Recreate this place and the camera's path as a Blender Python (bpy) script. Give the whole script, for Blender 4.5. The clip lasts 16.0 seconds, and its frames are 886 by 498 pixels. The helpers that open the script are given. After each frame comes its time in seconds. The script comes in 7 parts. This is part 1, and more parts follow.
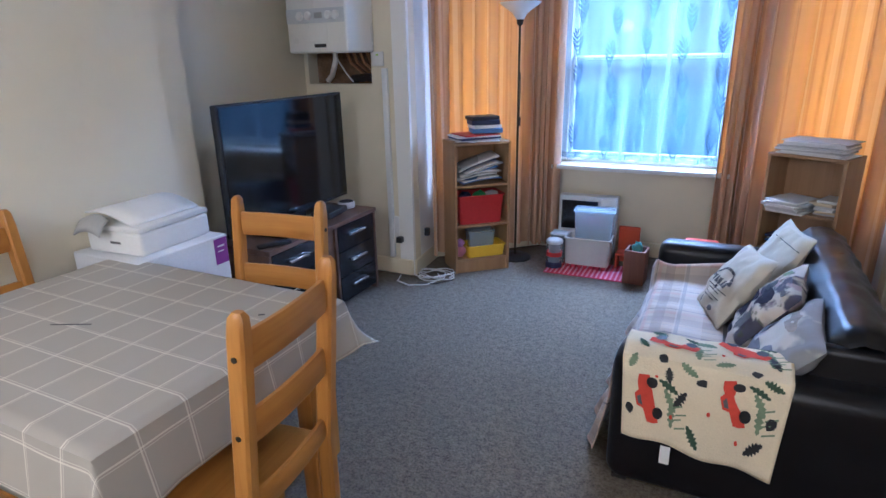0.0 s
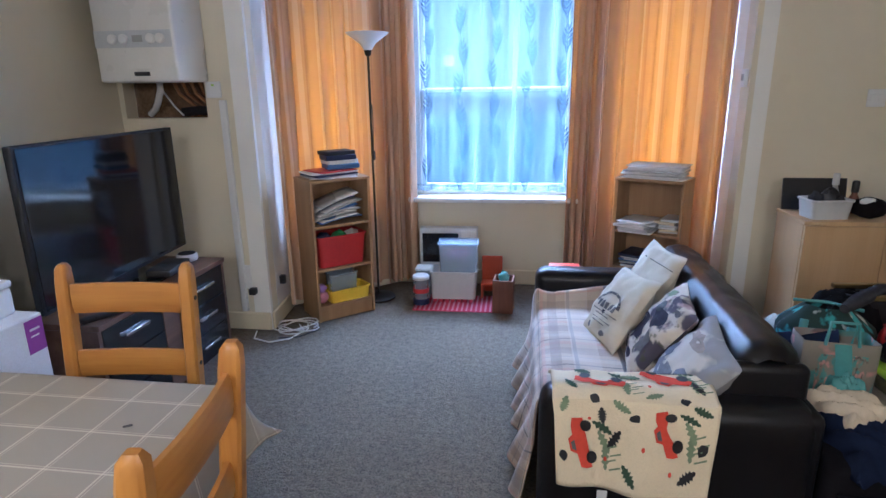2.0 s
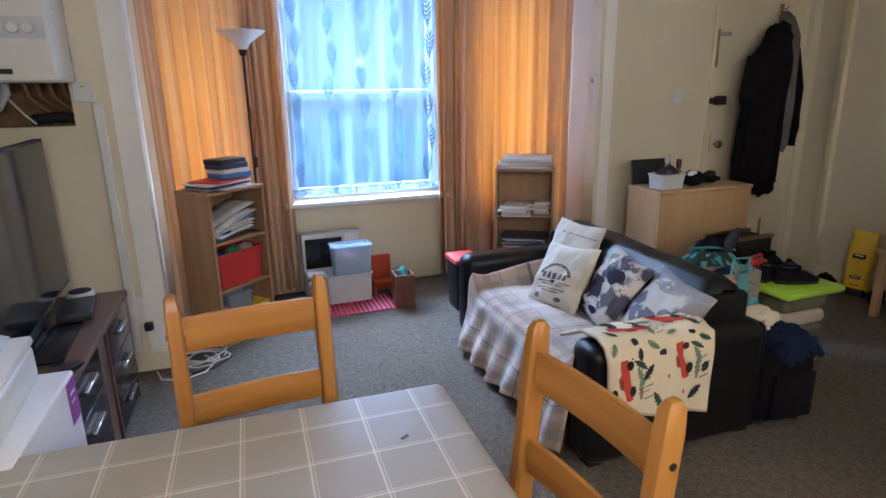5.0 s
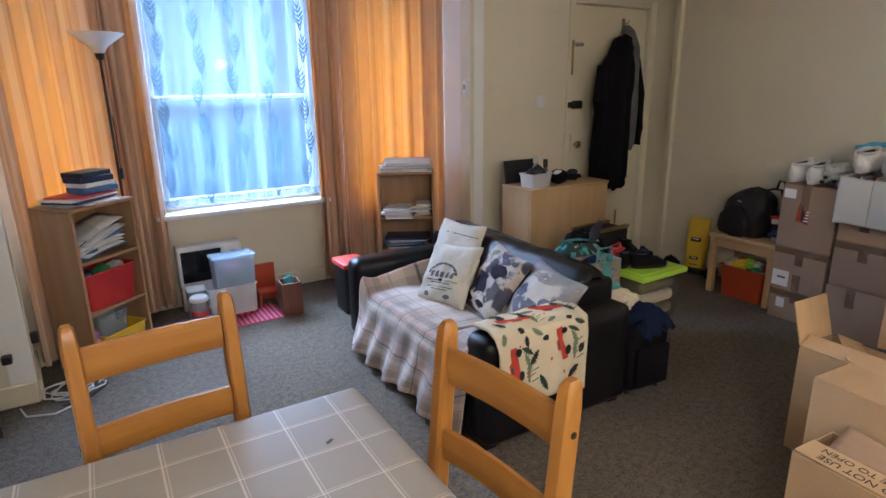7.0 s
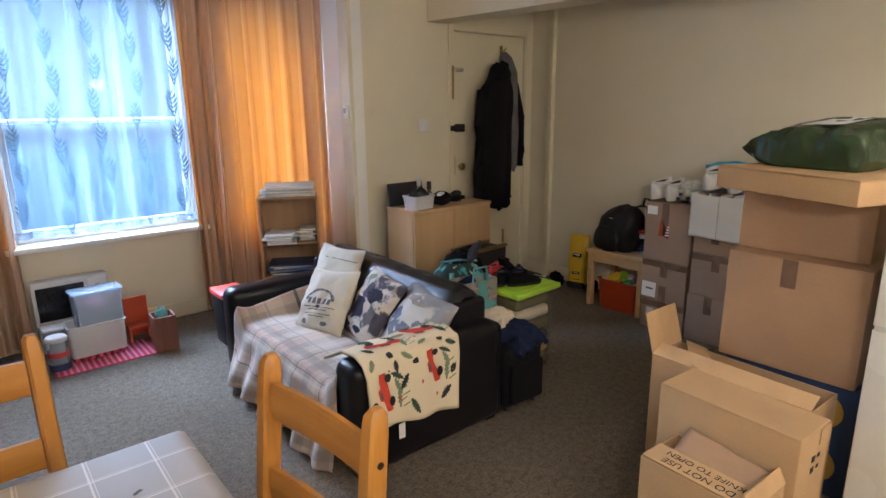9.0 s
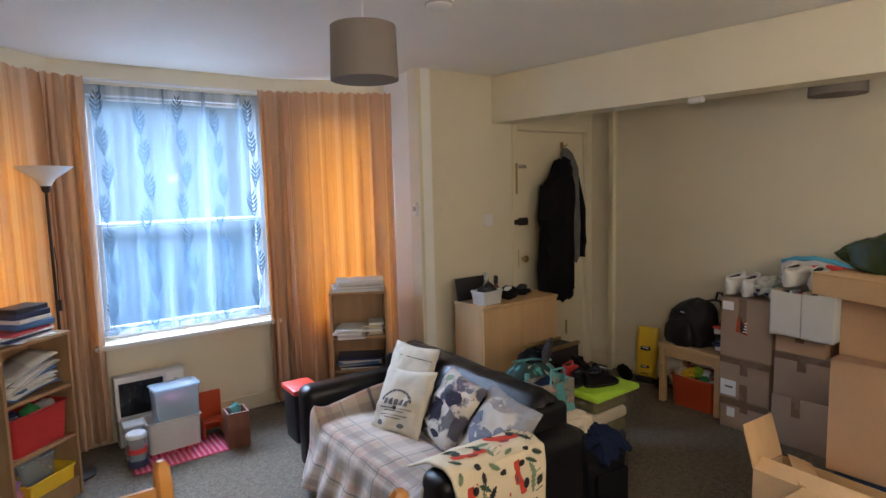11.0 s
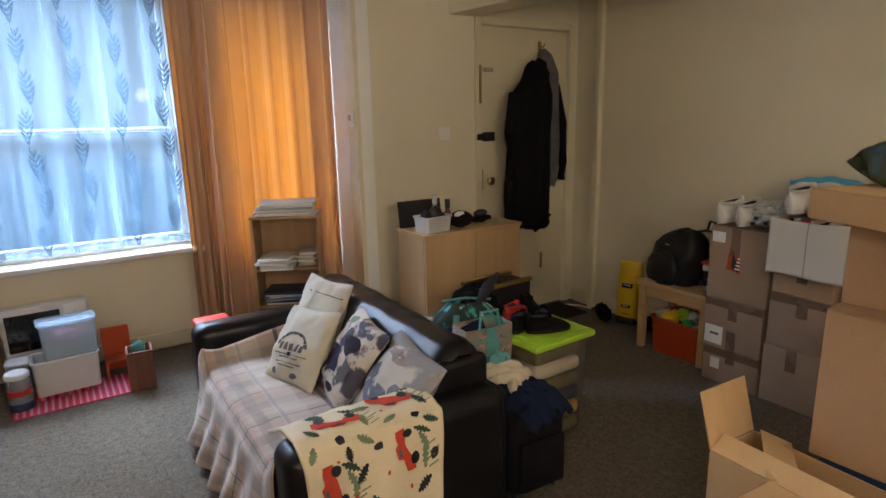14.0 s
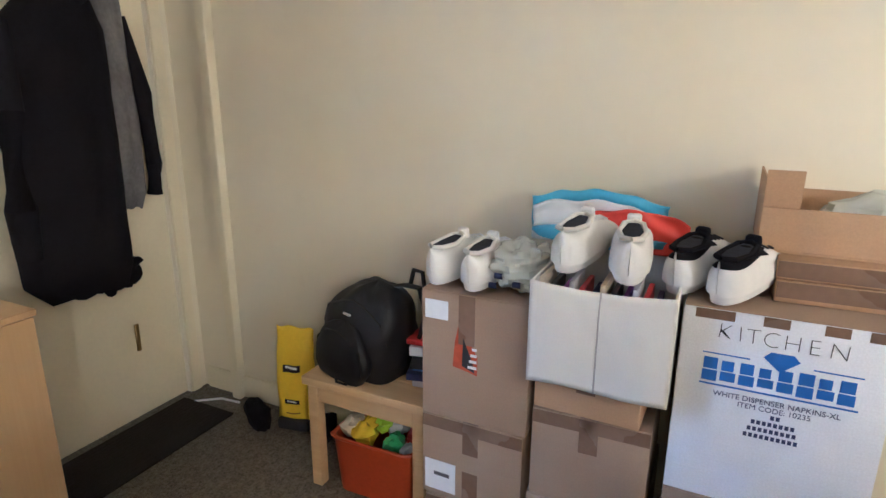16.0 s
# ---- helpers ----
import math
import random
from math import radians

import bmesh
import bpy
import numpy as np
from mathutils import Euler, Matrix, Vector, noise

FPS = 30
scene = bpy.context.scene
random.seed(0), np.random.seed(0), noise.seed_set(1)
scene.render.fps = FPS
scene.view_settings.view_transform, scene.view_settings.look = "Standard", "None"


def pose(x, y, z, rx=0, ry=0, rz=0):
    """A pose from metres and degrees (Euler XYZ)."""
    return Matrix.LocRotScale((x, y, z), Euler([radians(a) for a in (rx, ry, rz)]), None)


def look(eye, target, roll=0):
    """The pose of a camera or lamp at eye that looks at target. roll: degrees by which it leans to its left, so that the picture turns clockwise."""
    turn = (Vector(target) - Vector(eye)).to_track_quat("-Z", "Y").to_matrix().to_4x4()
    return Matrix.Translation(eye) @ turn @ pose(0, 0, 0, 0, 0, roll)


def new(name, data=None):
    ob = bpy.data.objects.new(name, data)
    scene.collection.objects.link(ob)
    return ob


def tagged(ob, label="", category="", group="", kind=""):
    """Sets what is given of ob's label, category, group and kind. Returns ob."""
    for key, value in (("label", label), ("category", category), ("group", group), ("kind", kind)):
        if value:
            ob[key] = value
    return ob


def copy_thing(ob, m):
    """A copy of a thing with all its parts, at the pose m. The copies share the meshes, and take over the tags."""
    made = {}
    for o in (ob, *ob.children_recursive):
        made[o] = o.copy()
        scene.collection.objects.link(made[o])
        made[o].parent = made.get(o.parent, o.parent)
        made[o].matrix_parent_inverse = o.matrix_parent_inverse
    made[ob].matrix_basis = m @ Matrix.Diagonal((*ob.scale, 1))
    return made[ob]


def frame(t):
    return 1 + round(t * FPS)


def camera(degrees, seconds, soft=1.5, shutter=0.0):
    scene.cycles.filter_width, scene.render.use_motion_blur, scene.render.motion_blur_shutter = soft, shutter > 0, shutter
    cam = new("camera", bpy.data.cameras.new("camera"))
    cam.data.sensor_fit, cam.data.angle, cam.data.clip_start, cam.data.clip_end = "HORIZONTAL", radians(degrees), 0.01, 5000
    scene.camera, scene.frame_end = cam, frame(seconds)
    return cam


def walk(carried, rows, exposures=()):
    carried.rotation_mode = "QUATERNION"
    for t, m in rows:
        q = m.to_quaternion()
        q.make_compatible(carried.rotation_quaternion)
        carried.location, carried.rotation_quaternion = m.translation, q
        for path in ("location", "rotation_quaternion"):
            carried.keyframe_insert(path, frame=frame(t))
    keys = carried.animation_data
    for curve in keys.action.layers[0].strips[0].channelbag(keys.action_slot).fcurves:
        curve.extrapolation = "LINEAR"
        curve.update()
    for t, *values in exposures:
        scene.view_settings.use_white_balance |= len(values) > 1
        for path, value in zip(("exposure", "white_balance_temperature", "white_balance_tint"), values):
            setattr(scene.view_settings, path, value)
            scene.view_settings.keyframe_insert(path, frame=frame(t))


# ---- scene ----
cam = camera(74.9, 16.0)
PATH = [
    (0, (0.299, 0.335, 1.398), (-0.54, 2.039, 0.771), -1.1),
    (0.5, (0.304, 0.347, 1.394), (-0.333, 2.14, 0.779), -1.1),
    (1, (0.289, 0.37, 1.397), (-0.147, 2.225, 0.791), -0.9),
    (1.5, (0.159, 0.41, 1.4), (-0.165, 2.306, 0.853), -0.8),
    (2, (-0.007, 0.488, 1.385), (-0.287, 2.396, 0.853), -0.8),
    (2.5, (-0.194, 0.598, 1.383), (-0.423, 2.514, 0.855), -0.8),
    (3, (-0.397, 0.647, 1.375), (-0.518, 2.573, 0.85), -0.7),
    (3.5, (-0.644, 0.617, 1.397), (-0.493, 2.541, 0.874), -1.0),
    (4, (-0.808, 0.537, 1.36), (-0.452, 2.434, 0.835), -1.0),
    (6.5, (-1.139, 0.435, 1.427), (-0.27, 2.154, 0.89), -0.9),
    (7, (-1.114, 0.416, 1.428), (-0.125, 2.068, 0.888), -0.8),
    (7.5, (-1.08, 0.384, 1.416), (0.042, 1.95, 0.878), -0.8),
    (8, (-1.047, 0.382, 1.414), (0.137, 1.905, 0.885), -0.7),
    (8.5, (-0.995, 0.346, 1.418), (0.211, 1.858, 0.909), -0.7),
    (9, (-0.95, 0.315, 1.436), (0.29, 1.811, 0.962), -0.6),
    (11.5, (-1.124, 0.424, 1.574), (-0.064, 2.114, 1.431), -0.2),
    (12, (-1.132, 0.422, 1.568), (-0.31, 2.24, 1.427), -0.4),
    (12.5, (-1.122, 0.426, 1.545), (-0.496, 2.32, 1.399), -0.5),
    (13, (-1.015, 0.404, 1.479), (-0.404, 2.303, 1.327), -0.6),
    (13.5, (-0.765, 0.441, 1.458), (-0.03, 2.281, 1.188), -0.9),
    (14, (-0.358, 0.615, 1.409), (0.709, 2.248, 0.969), -1.2),
    (14.5, (-0.027, 0.827, 1.425), (1.284, 2.24, 0.893), -0.4),
    (15, (0.312, 1.14, 1.402), (1.747, 2.424, 0.863), -0.1),
    (15.5, (0.713, 1.42, 1.386), (2.29, 2.516, 0.83), -0.2),
    (16, (1.095, 1.613, 1.363), (2.833, 2.452, 0.838), 0.3),
]
walk(cam, [(t, look(eye, target, roll)) for t, eye, target, roll in PATH],
     exposures=[(0, 0.7, 4350, 15.5), (3, 0.72, 4650, 15), (7, 0.68, 4950, 14.5), (9, 0.78, 5200, 14.5), (11.5, 0.55, 5400, 14), (13, 0.53, 5500, 14), (14, 0.44, 5650, 13), (14.5, 0.8, 5350, 12.5), (15, 1.4, 4850, 12.5), (15.5, 1.7, 4850, 12.5), (16, 1.9, 4700, 12.5)])

# ---- light ----
world = bpy.data.worlds.new("overcast_sky")
scene.world = world
world.use_nodes = True
_wn = world.node_tree
_sky = _wn.nodes.new("ShaderNodeTexSky")
_sky.sky_type, _sky.sun_disc = "NISHITA", False
_sky.sun_elevation, _sky.sun_rotation = radians(38), radians(20)
_wn.links.new(_sky.outputs[0], _wn.nodes["Background"].inputs[0])
_wn.nodes["Background"].inputs[1].default_value = 0.08
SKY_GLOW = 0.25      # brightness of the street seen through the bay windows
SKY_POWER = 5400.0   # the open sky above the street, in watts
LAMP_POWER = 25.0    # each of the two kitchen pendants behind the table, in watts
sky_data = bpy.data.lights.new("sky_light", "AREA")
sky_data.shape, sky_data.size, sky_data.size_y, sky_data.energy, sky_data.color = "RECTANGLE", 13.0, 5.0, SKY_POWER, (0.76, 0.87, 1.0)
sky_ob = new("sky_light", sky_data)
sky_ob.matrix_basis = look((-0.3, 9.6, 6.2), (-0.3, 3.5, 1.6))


# ---- material helpers ----
class Graph:
    """A thin wrapper round one node material."""

    def __init__(self, name):
        self.mat = bpy.data.materials.new(name)
        self.mat.use_nodes = True
        self.tree = self.mat.node_tree
        self.bsdf = self.tree.nodes["Principled BSDF"]
        self.out = self.tree.nodes["Material Output"]

    def node(self, kind, **props):
        n = self.tree.nodes.new(kind)
        for k, v in props.items():
            if k == "operation":
                n.operation = v
            elif k == "data_type":
                n.data_type = v
        return n

    def link(self, a, b):
        self.tree.links.new(a, b)

    def math(self, op, a, b=0.0):
        n = self.node("ShaderNodeMath", operation=op)
        for i, v in enumerate((a, b)):
            if isinstance(v, (int, float)):
                n.inputs[i].default_value = v
            else:
                self.link(v, n.inputs[i])
        return n.outputs[0]

    def coords(self, which="Object"):
        return self.node("ShaderNodeTexCoord").outputs[which]

    def xyz(self, vec):
        n = self.node("ShaderNodeSeparateXYZ")
        self.link(vec, n.inputs[0])
        return n.outputs

    def noise(self, vec, scale, detail=3.0, stretch=None):
        if stretch:
            m = self.node("ShaderNodeMapping")
            m.inputs["Scale"].default_value = stretch
            self.link(vec, m.inputs[0])
            vec = m.outputs[0]
        n = self.node("ShaderNodeTexNoise")
        n.inputs["Scale"].default_value, n.inputs["Detail"].default_value = scale, detail
        self.link(vec, n.inputs["Vector"])
        return n.outputs["Fac"]

    def mix(self, fac, a, b):
        n = self.node("ShaderNodeMix", data_type="RGBA")
        for sock, v in ((n.inputs[0], fac), (n.inputs[6], a), (n.inputs[7], b)):
            if isinstance(v, (int, float)):
                sock.default_value = v
            elif isinstance(v, tuple):
                sock.default_value = (*v, 1) if len(v) == 3 else v
            else:
                self.link(v, sock)
        return n.outputs[2]

    def ramp(self, fac, lo, hi):
        n = self.node("ShaderNodeMapRange")
        n.inputs["From Min"].default_value, n.inputs["From Max"].default_value = lo, hi
        self.link(fac, n.inputs["Value"])
        return n.outputs[0]

    def band(self, coord, period, start, width):
        """1 where the coordinate, folded by the period, lies in the band."""
        f = self.math("FLOORED_MODULO", coord, period)
        return self.math("MULTIPLY", self.math("GREATER_THAN", f, start), self.math("LESS_THAN", f, start + width))

    def bump(self, height, strength, distance=0.002):
        n = self.node("ShaderNodeBump")
        n.inputs["Strength"].default_value, n.inputs["Distance"].default_value = strength, distance
        self.link(height, n.inputs["Height"])
        self.link(n.outputs[0], self.bsdf.inputs["Normal"])

    def finish(self, color, rough=0.6, metal=0.0):
        for sock, v in ((self.bsdf.inputs["Base Color"], color), (self.bsdf.inputs["Roughness"], rough)):
            if isinstance(v, tuple):
                sock.default_value = (*v, 1)
            elif isinstance(v, (int, float)):
                sock.default_value = v
            else:
                self.link(v, sock)
        self.bsdf.inputs["Metallic"].default_value = metal
        return self.mat


def shade(c, k):
    return tuple(min(1.0, v * k) for v in c)


def surface(name, color, rough=0.55, metal=0.0, gloss=0.5, vary=0.12, coarse=2.5, fine=60.0, relief=0.15, distance=0.001):
    """A painted, moulded or woven surface with variation at two scales."""
    g = Graph(name)
    v = g.coords()
    big, small = g.noise(v, coarse, 4), g.noise(v, fine, 3)
    both = g.math("ADD", g.math("MULTIPLY", big, 0.6), g.math("MULTIPLY", small, 0.4))
    c = g.mix(g.ramp(both, 0.3, 0.7), shade(color, 1 - vary), shade(color, 1 + vary))
    if relief:
        g.bump(small, relief, distance)
    r = g.math("ADD", g.math("MULTIPLY", big, 0.2), rough - 0.1)
    g.bsdf.inputs["Specular IOR Level"].default_value = gloss if rough < 0.8 else 0.15
    return g.finish(c, r, metal)


def timber(name, light, dark, rough=0.4, axis=2, scale=9.0, relief=0.08):
    """Wood with the grain along the object's given axis."""
    g = Graph(name)
    v = g.coords()
    st = [scale * 2.2] * 3
    st[axis] = scale * 0.12
    grain = g.noise(v, 1.0, 6, tuple(st))
    st2 = [120.0] * 3
    st2[axis] = 4.0
    pores = g.noise(v, 1.0, 2, tuple(st2))
    f = g.ramp(g.math("ADD", g.math("MULTIPLY", grain, 0.75), g.math("MULTIPLY", pores, 0.25)), 0.33, 0.66)
    g.bump(pores, relief, 0.0006)
    return g.finish(g.mix(f, dark, light), g.math("ADD", g.math("MULTIPLY", grain, 0.2), rough - 0.1))


def cardboard(name, color):
    g = Graph(name)
    v = g.coords()
    flute = g.noise(v, 1.0, 2, (6, 6, 160))
    spots = g.noise(v, 220, 2)
    stain = g.noise(v, 3.0, 4)
    f = g.math("ADD", g.math("MULTIPLY", stain, 0.62), g.math("ADD", g.math("MULTIPLY", flute, 0.07), g.math("MULTIPLY", spots, 0.31)))
    g.bump(flute, 0.05, 0.001)
    return g.finish(g.mix(g.ramp(f, 0.3, 0.7), shade(color, 0.84), shade(color, 1.14)), 0.78)


def make_carpet():
    g = Graph("grey_carpet")
    v = g.coords()
    tuft, fleck, clump, worn = g.noise(v, 240, 3), g.noise(v, 95, 3), g.noise(v, 34, 4), g.noise(v, 1.6, 4)
    mixed = g.math("ADD", g.math("MULTIPLY", fleck, 0.6), g.math("MULTIPLY", clump, 0.4))
    c = g.mix(g.ramp(mixed, 0.38, 0.62), (0.070, 0.056, 0.040), (0.224, 0.188, 0.138))
    c = g.mix(g.math("MULTIPLY", g.ramp(tuft, 0.40, 0.68), 0.55), c, (0.275, 0.236, 0.184))
    c = g.mix(g.math("MULTIPLY", g.ramp(worn, 0.45, 0.75), 0.3), c, (0.095, 0.083, 0.068))
    g.bump(g.math("ADD", tuft, g.math("ADD", fleck, clump)), 0.8, 0.008)
    g.bsdf.inputs["Sheen Weight"].default_value = 0.05
    g.bsdf.inputs["Specular IOR Level"].default_value = 0.1
    return g.finish(c, 0.97)


def make_wall_paint():
    g = Graph("cream_wall_paint")
    v = g.coords()
    roller, patch, scuff = g.noise(v, 170, 3), g.noise(v, 1.3, 5), g.noise(v, 9, 5)
    c = g.mix(g.ramp(patch, 0.3, 0.7), (0.73, 0.665, 0.50), (0.79, 0.73, 0.57))
    c = g.mix(g.math("MULTIPLY", g.ramp(scuff, 0.60, 0.80), 0.18), c, (0.58, 0.50, 0.36))
    g.bump(roller, 0.12, 0.0015)
    return g.finish(c, 0.62)


def make_curtain():
    """Striped woven curtain that lets daylight through."""
    g = Graph("striped_curtain_fabric")
    uv = g.coords("UV")
    u = g.xyz(uv)[0]
    weave = g.noise(uv, 900, 2)
    soft = g.noise(uv, 1.0, 3, (30, 0.6, 1))
    c = g.mix(soft, (0.56, 0.37, 0.23), (0.64, 0.45, 0.30))
    c = g.mix(g.math("MULTIPLY", g.band(u, 0.19, 0.02, 0.03), 0.55), c, (0.74, 0.62, 0.50))
    c = g.mix(g.math("MULTIPLY", g.band(u, 0.19, 0.065, 0.014), 0.45), c, (0.42, 0.22, 0.16))
    c = g.mix(g.math("MULTIPLY", g.band(u, 0.19, 0.125, 0.022), 0.5), c, (0.62, 0.40, 0.31))
    t = g.mix(g.math("MULTIPLY", g.band(u, 0.19, 0.02, 0.03), 0.6), (0.86, 0.26, 0.008), (0.88, 0.34, 0.05))
    t = g.mix(g.math("MULTIPLY", g.band(u, 0.19, 0.065, 0.014), 0.35), t, (0.70, 0.22, 0.015))
    g.bump(weave, 0.15, 0.0008)
    g.finish(c, 0.85)
    tr, mx = g.node("ShaderNodeBsdfTranslucent"), g.node("ShaderNodeMixShader")
    g.link(t, tr.inputs[0])
    mx.inputs[0].default_value = 0.105
    g.link(g.bsdf.outputs[0], mx.inputs[1])
    g.link(tr.outputs[0], mx.inputs[2])
    g.link(mx.outputs[0], g.out.inputs[0])
    return g.mat


def make_net(name, density, tint):
    """Sheer voile: part open weave, part lit thread."""
    g = Graph(name)
    uv = g.coords("UV")
    fold = g.ramp(g.noise(uv, 1.0, 4, (12, 0.35, 1)), 0.34, 0.66)
    g.finish(tint, 0.9)
    tr, clear = g.node("ShaderNodeBsdfTranslucent"), g.node("ShaderNodeBsdfTransparent")
    tr.inputs[0].default_value = (*tint, 1)
    a, b = g.node("ShaderNodeMixShader"), g.node("ShaderNodeMixShader")
    a.inputs[0].default_value = 0.7
    g.link(g.bsdf.outputs[0], a.inputs[1])
    g.link(tr.outputs[0], a.inputs[2])
    g.link(g.math("ADD", g.math("MULTIPLY", fold, 0.5), density - 0.18), b.inputs[0])
    g.link(clear.outputs[0], b.inputs[1])
    g.link(a.outputs[0], b.inputs[2])
    g.link(b.outputs[0], g.out.inputs[0])
    return g.mat


def make_check(name, base, line, period, offset=0.0):
    """Tablecloth: plain squares parted by paired pale lines."""
    g = Graph(name)
    uv = g.coords("UV")
    x, y, _ = g.xyz(uv)
    weave = g.noise(uv, 700, 2)
    c = g.mix(weave, shade(base, 0.9), shade(base, 1.1))
    c = g.mix(g.math("MULTIPLY", g.ramp(g.noise(uv, 5, 4), 0.4, 0.8), 0.3), c, shade(base, 0.8))
    for k in (x, y):
        for start, wide, amount in ((0.010, 0.004, 0.62), (0.0175, 0.0022, 0.45)):
            c = g.mix(g.math("MULTIPLY", g.band(k, period, start + offset, wide), amount), c, line)
    g.bump(weave, 0.1, 0.0006)
    return g.finish(c, 0.42)


def make_plaid():
    g = Graph("plaid_throw_fabric")
    uv = g.coords("UV")
    x, y, _ = g.xyz(uv)
    fuzz = g.noise(uv, 420, 3)
    c = g.mix(fuzz, (0.40, 0.315, 0.235), (0.52, 0.42, 0.32))
    for k in (x, y):
        c = g.mix(g.math("MULTIPLY", g.band(k, 0.30, 0.02, 0.075), 0.5), c, (0.24, 0.19, 0.165))
        c = g.mix(g.math("MULTIPLY", g.band(k, 0.30, 0.13, 0.03), 0.40), c, (0.50, 0.26, 0.21))
        c = g.mix(g.math("MULTIPLY", g.band(k, 0.30, 0.19, 0.009), 0.85), c, (0.10, 0.09, 0.10))
        c = g.mix(g.math("MULTIPLY", g.band(k, 0.30, 0.275, 0.007), 0.7), c, (0.13, 0.12, 0.13))
        c = g.mix(g.math("MULTIPLY", g.band(k, 0.30, 0.235, 0.05), 0.35), c, (0.62, 0.55, 0.48))
    g.bump(fuzz, 0.4, 0.002)
    g.bsdf.inputs["Sheen Weight"].default_value = 0.3
    return g.finish(c, 0.9)


def make_print(name, base, inks, seed):
    """Linen with soft-edged printed blotches: (colour, size, amount, strength)."""
    g = Graph(name)
    uv = g.coords("UV")
    weave, faint = g.noise(uv, 500, 2), g.noise(uv, 14, 4)
    c = g.mix(faint, shade(base, 0.86), shade(base, 1.06))
    for i, (ink, size, amount, strength, stretch) in enumerate(inks):
        sh = g.node("ShaderNodeVectorMath")
        g.link(uv, sh.inputs[0])
        sh.inputs[1].default_value = (seed * 3.7 + i * 1.9, seed * 1.3 + i * 2.3, i)
        n = g.noise(sh.outputs[0], size, 3, stretch)
        c = g.mix(g.math("MULTIPLY", g.ramp(n, 0.99 - amount, 1.05 - amount), strength), c, ink)
    g.bump(g.math("ADD", weave, faint), 0.3, 0.002)
    return g.finish(c, 0.9)


def make_leather():
    g = Graph("black_leatherette")
    v = g.coords()
    n = g.node("ShaderNodeTexVoronoi")
    n.inputs["Scale"].default_value = 420
    g.link(v, n.inputs["Vector"])
    crease = g.noise(v, 7, 5)
    g.bump(g.math("ADD", g.math("MULTIPLY", n.outputs["Distance"], 0.3), crease), 0.16, 0.005)
    c = g.mix(crease, (0.004, 0.004, 0.005), (0.012, 0.012, 0.014))
    g.bsdf.inputs["Specular IOR Level"].default_value = 0.35
    return g.finish(c, g.math("ADD", g.math("MULTIPLY", crease, 0.2), 0.22))


def make_glow(name, upper, lower, split, strength):
    """Bright overcast sky above a bluish street."""
    g = Graph(name)
    v = g.coords()
    z = g.xyz(v)[2]
    blur = g.noise(v, 2.2, 3)
    f = g.ramp(g.math("ADD", z, g.math("MULTIPLY", blur, 0.5)), split, split + 0.35)
    c = g.mix(f, lower, upper)
    e = g.node("ShaderNodeEmission")
    g.link(c, e.inputs[0])
    e.inputs[1].default_value = strength
    g.link(e.outputs[0], g.out.inputs[0])
    return g.mat


def make_glass(name, tint=(1, 1, 1), rough=0.0):
    g = Graph(name)
    g.bsdf.inputs["Transmission Weight"].default_value = 1.0
    g.bsdf.inputs["IOR"].default_value = 1.25
    return g.finish(tint, rough)


def make_clear_plastic(name, tint, alpha):
    """Cloudy see-through plastic."""
    g = Graph(name)
    g.finish(g.mix(g.noise(g.coords(), 8, 3), shade(tint, 0.92), tint), 0.22)
    clear, mx = g.node("ShaderNodeBsdfTransparent"), g.node("ShaderNodeMixShader")
    mx.inputs[0].default_value = alpha
    g.link(clear.outputs[0], mx.inputs[1])
    g.link(g.bsdf.outputs[0], mx.inputs[2])
    g.link(mx.outputs[0], g.out.inputs[0])
    return g.mat


def make_sheen_film(name, color):
    """Crinkled shiny polythene."""
    g = Graph(name)
    v = g.coords()
    w = g.noise(v, 9, 6)
    g.bump(w, 0.5, 0.012)
    return g.finish(g.mix(w, shade(color, 0.7), shade(color, 1.3)), 0.17)


def make_lamp(name, color, strength):
    g = Graph(name)
    g.bsdf.inputs["Emission Color"].default_value = (*color, 1)
    g.bsdf.inputs["Emission Strength"].default_value = strength
    return g.finish(color, 0.5)


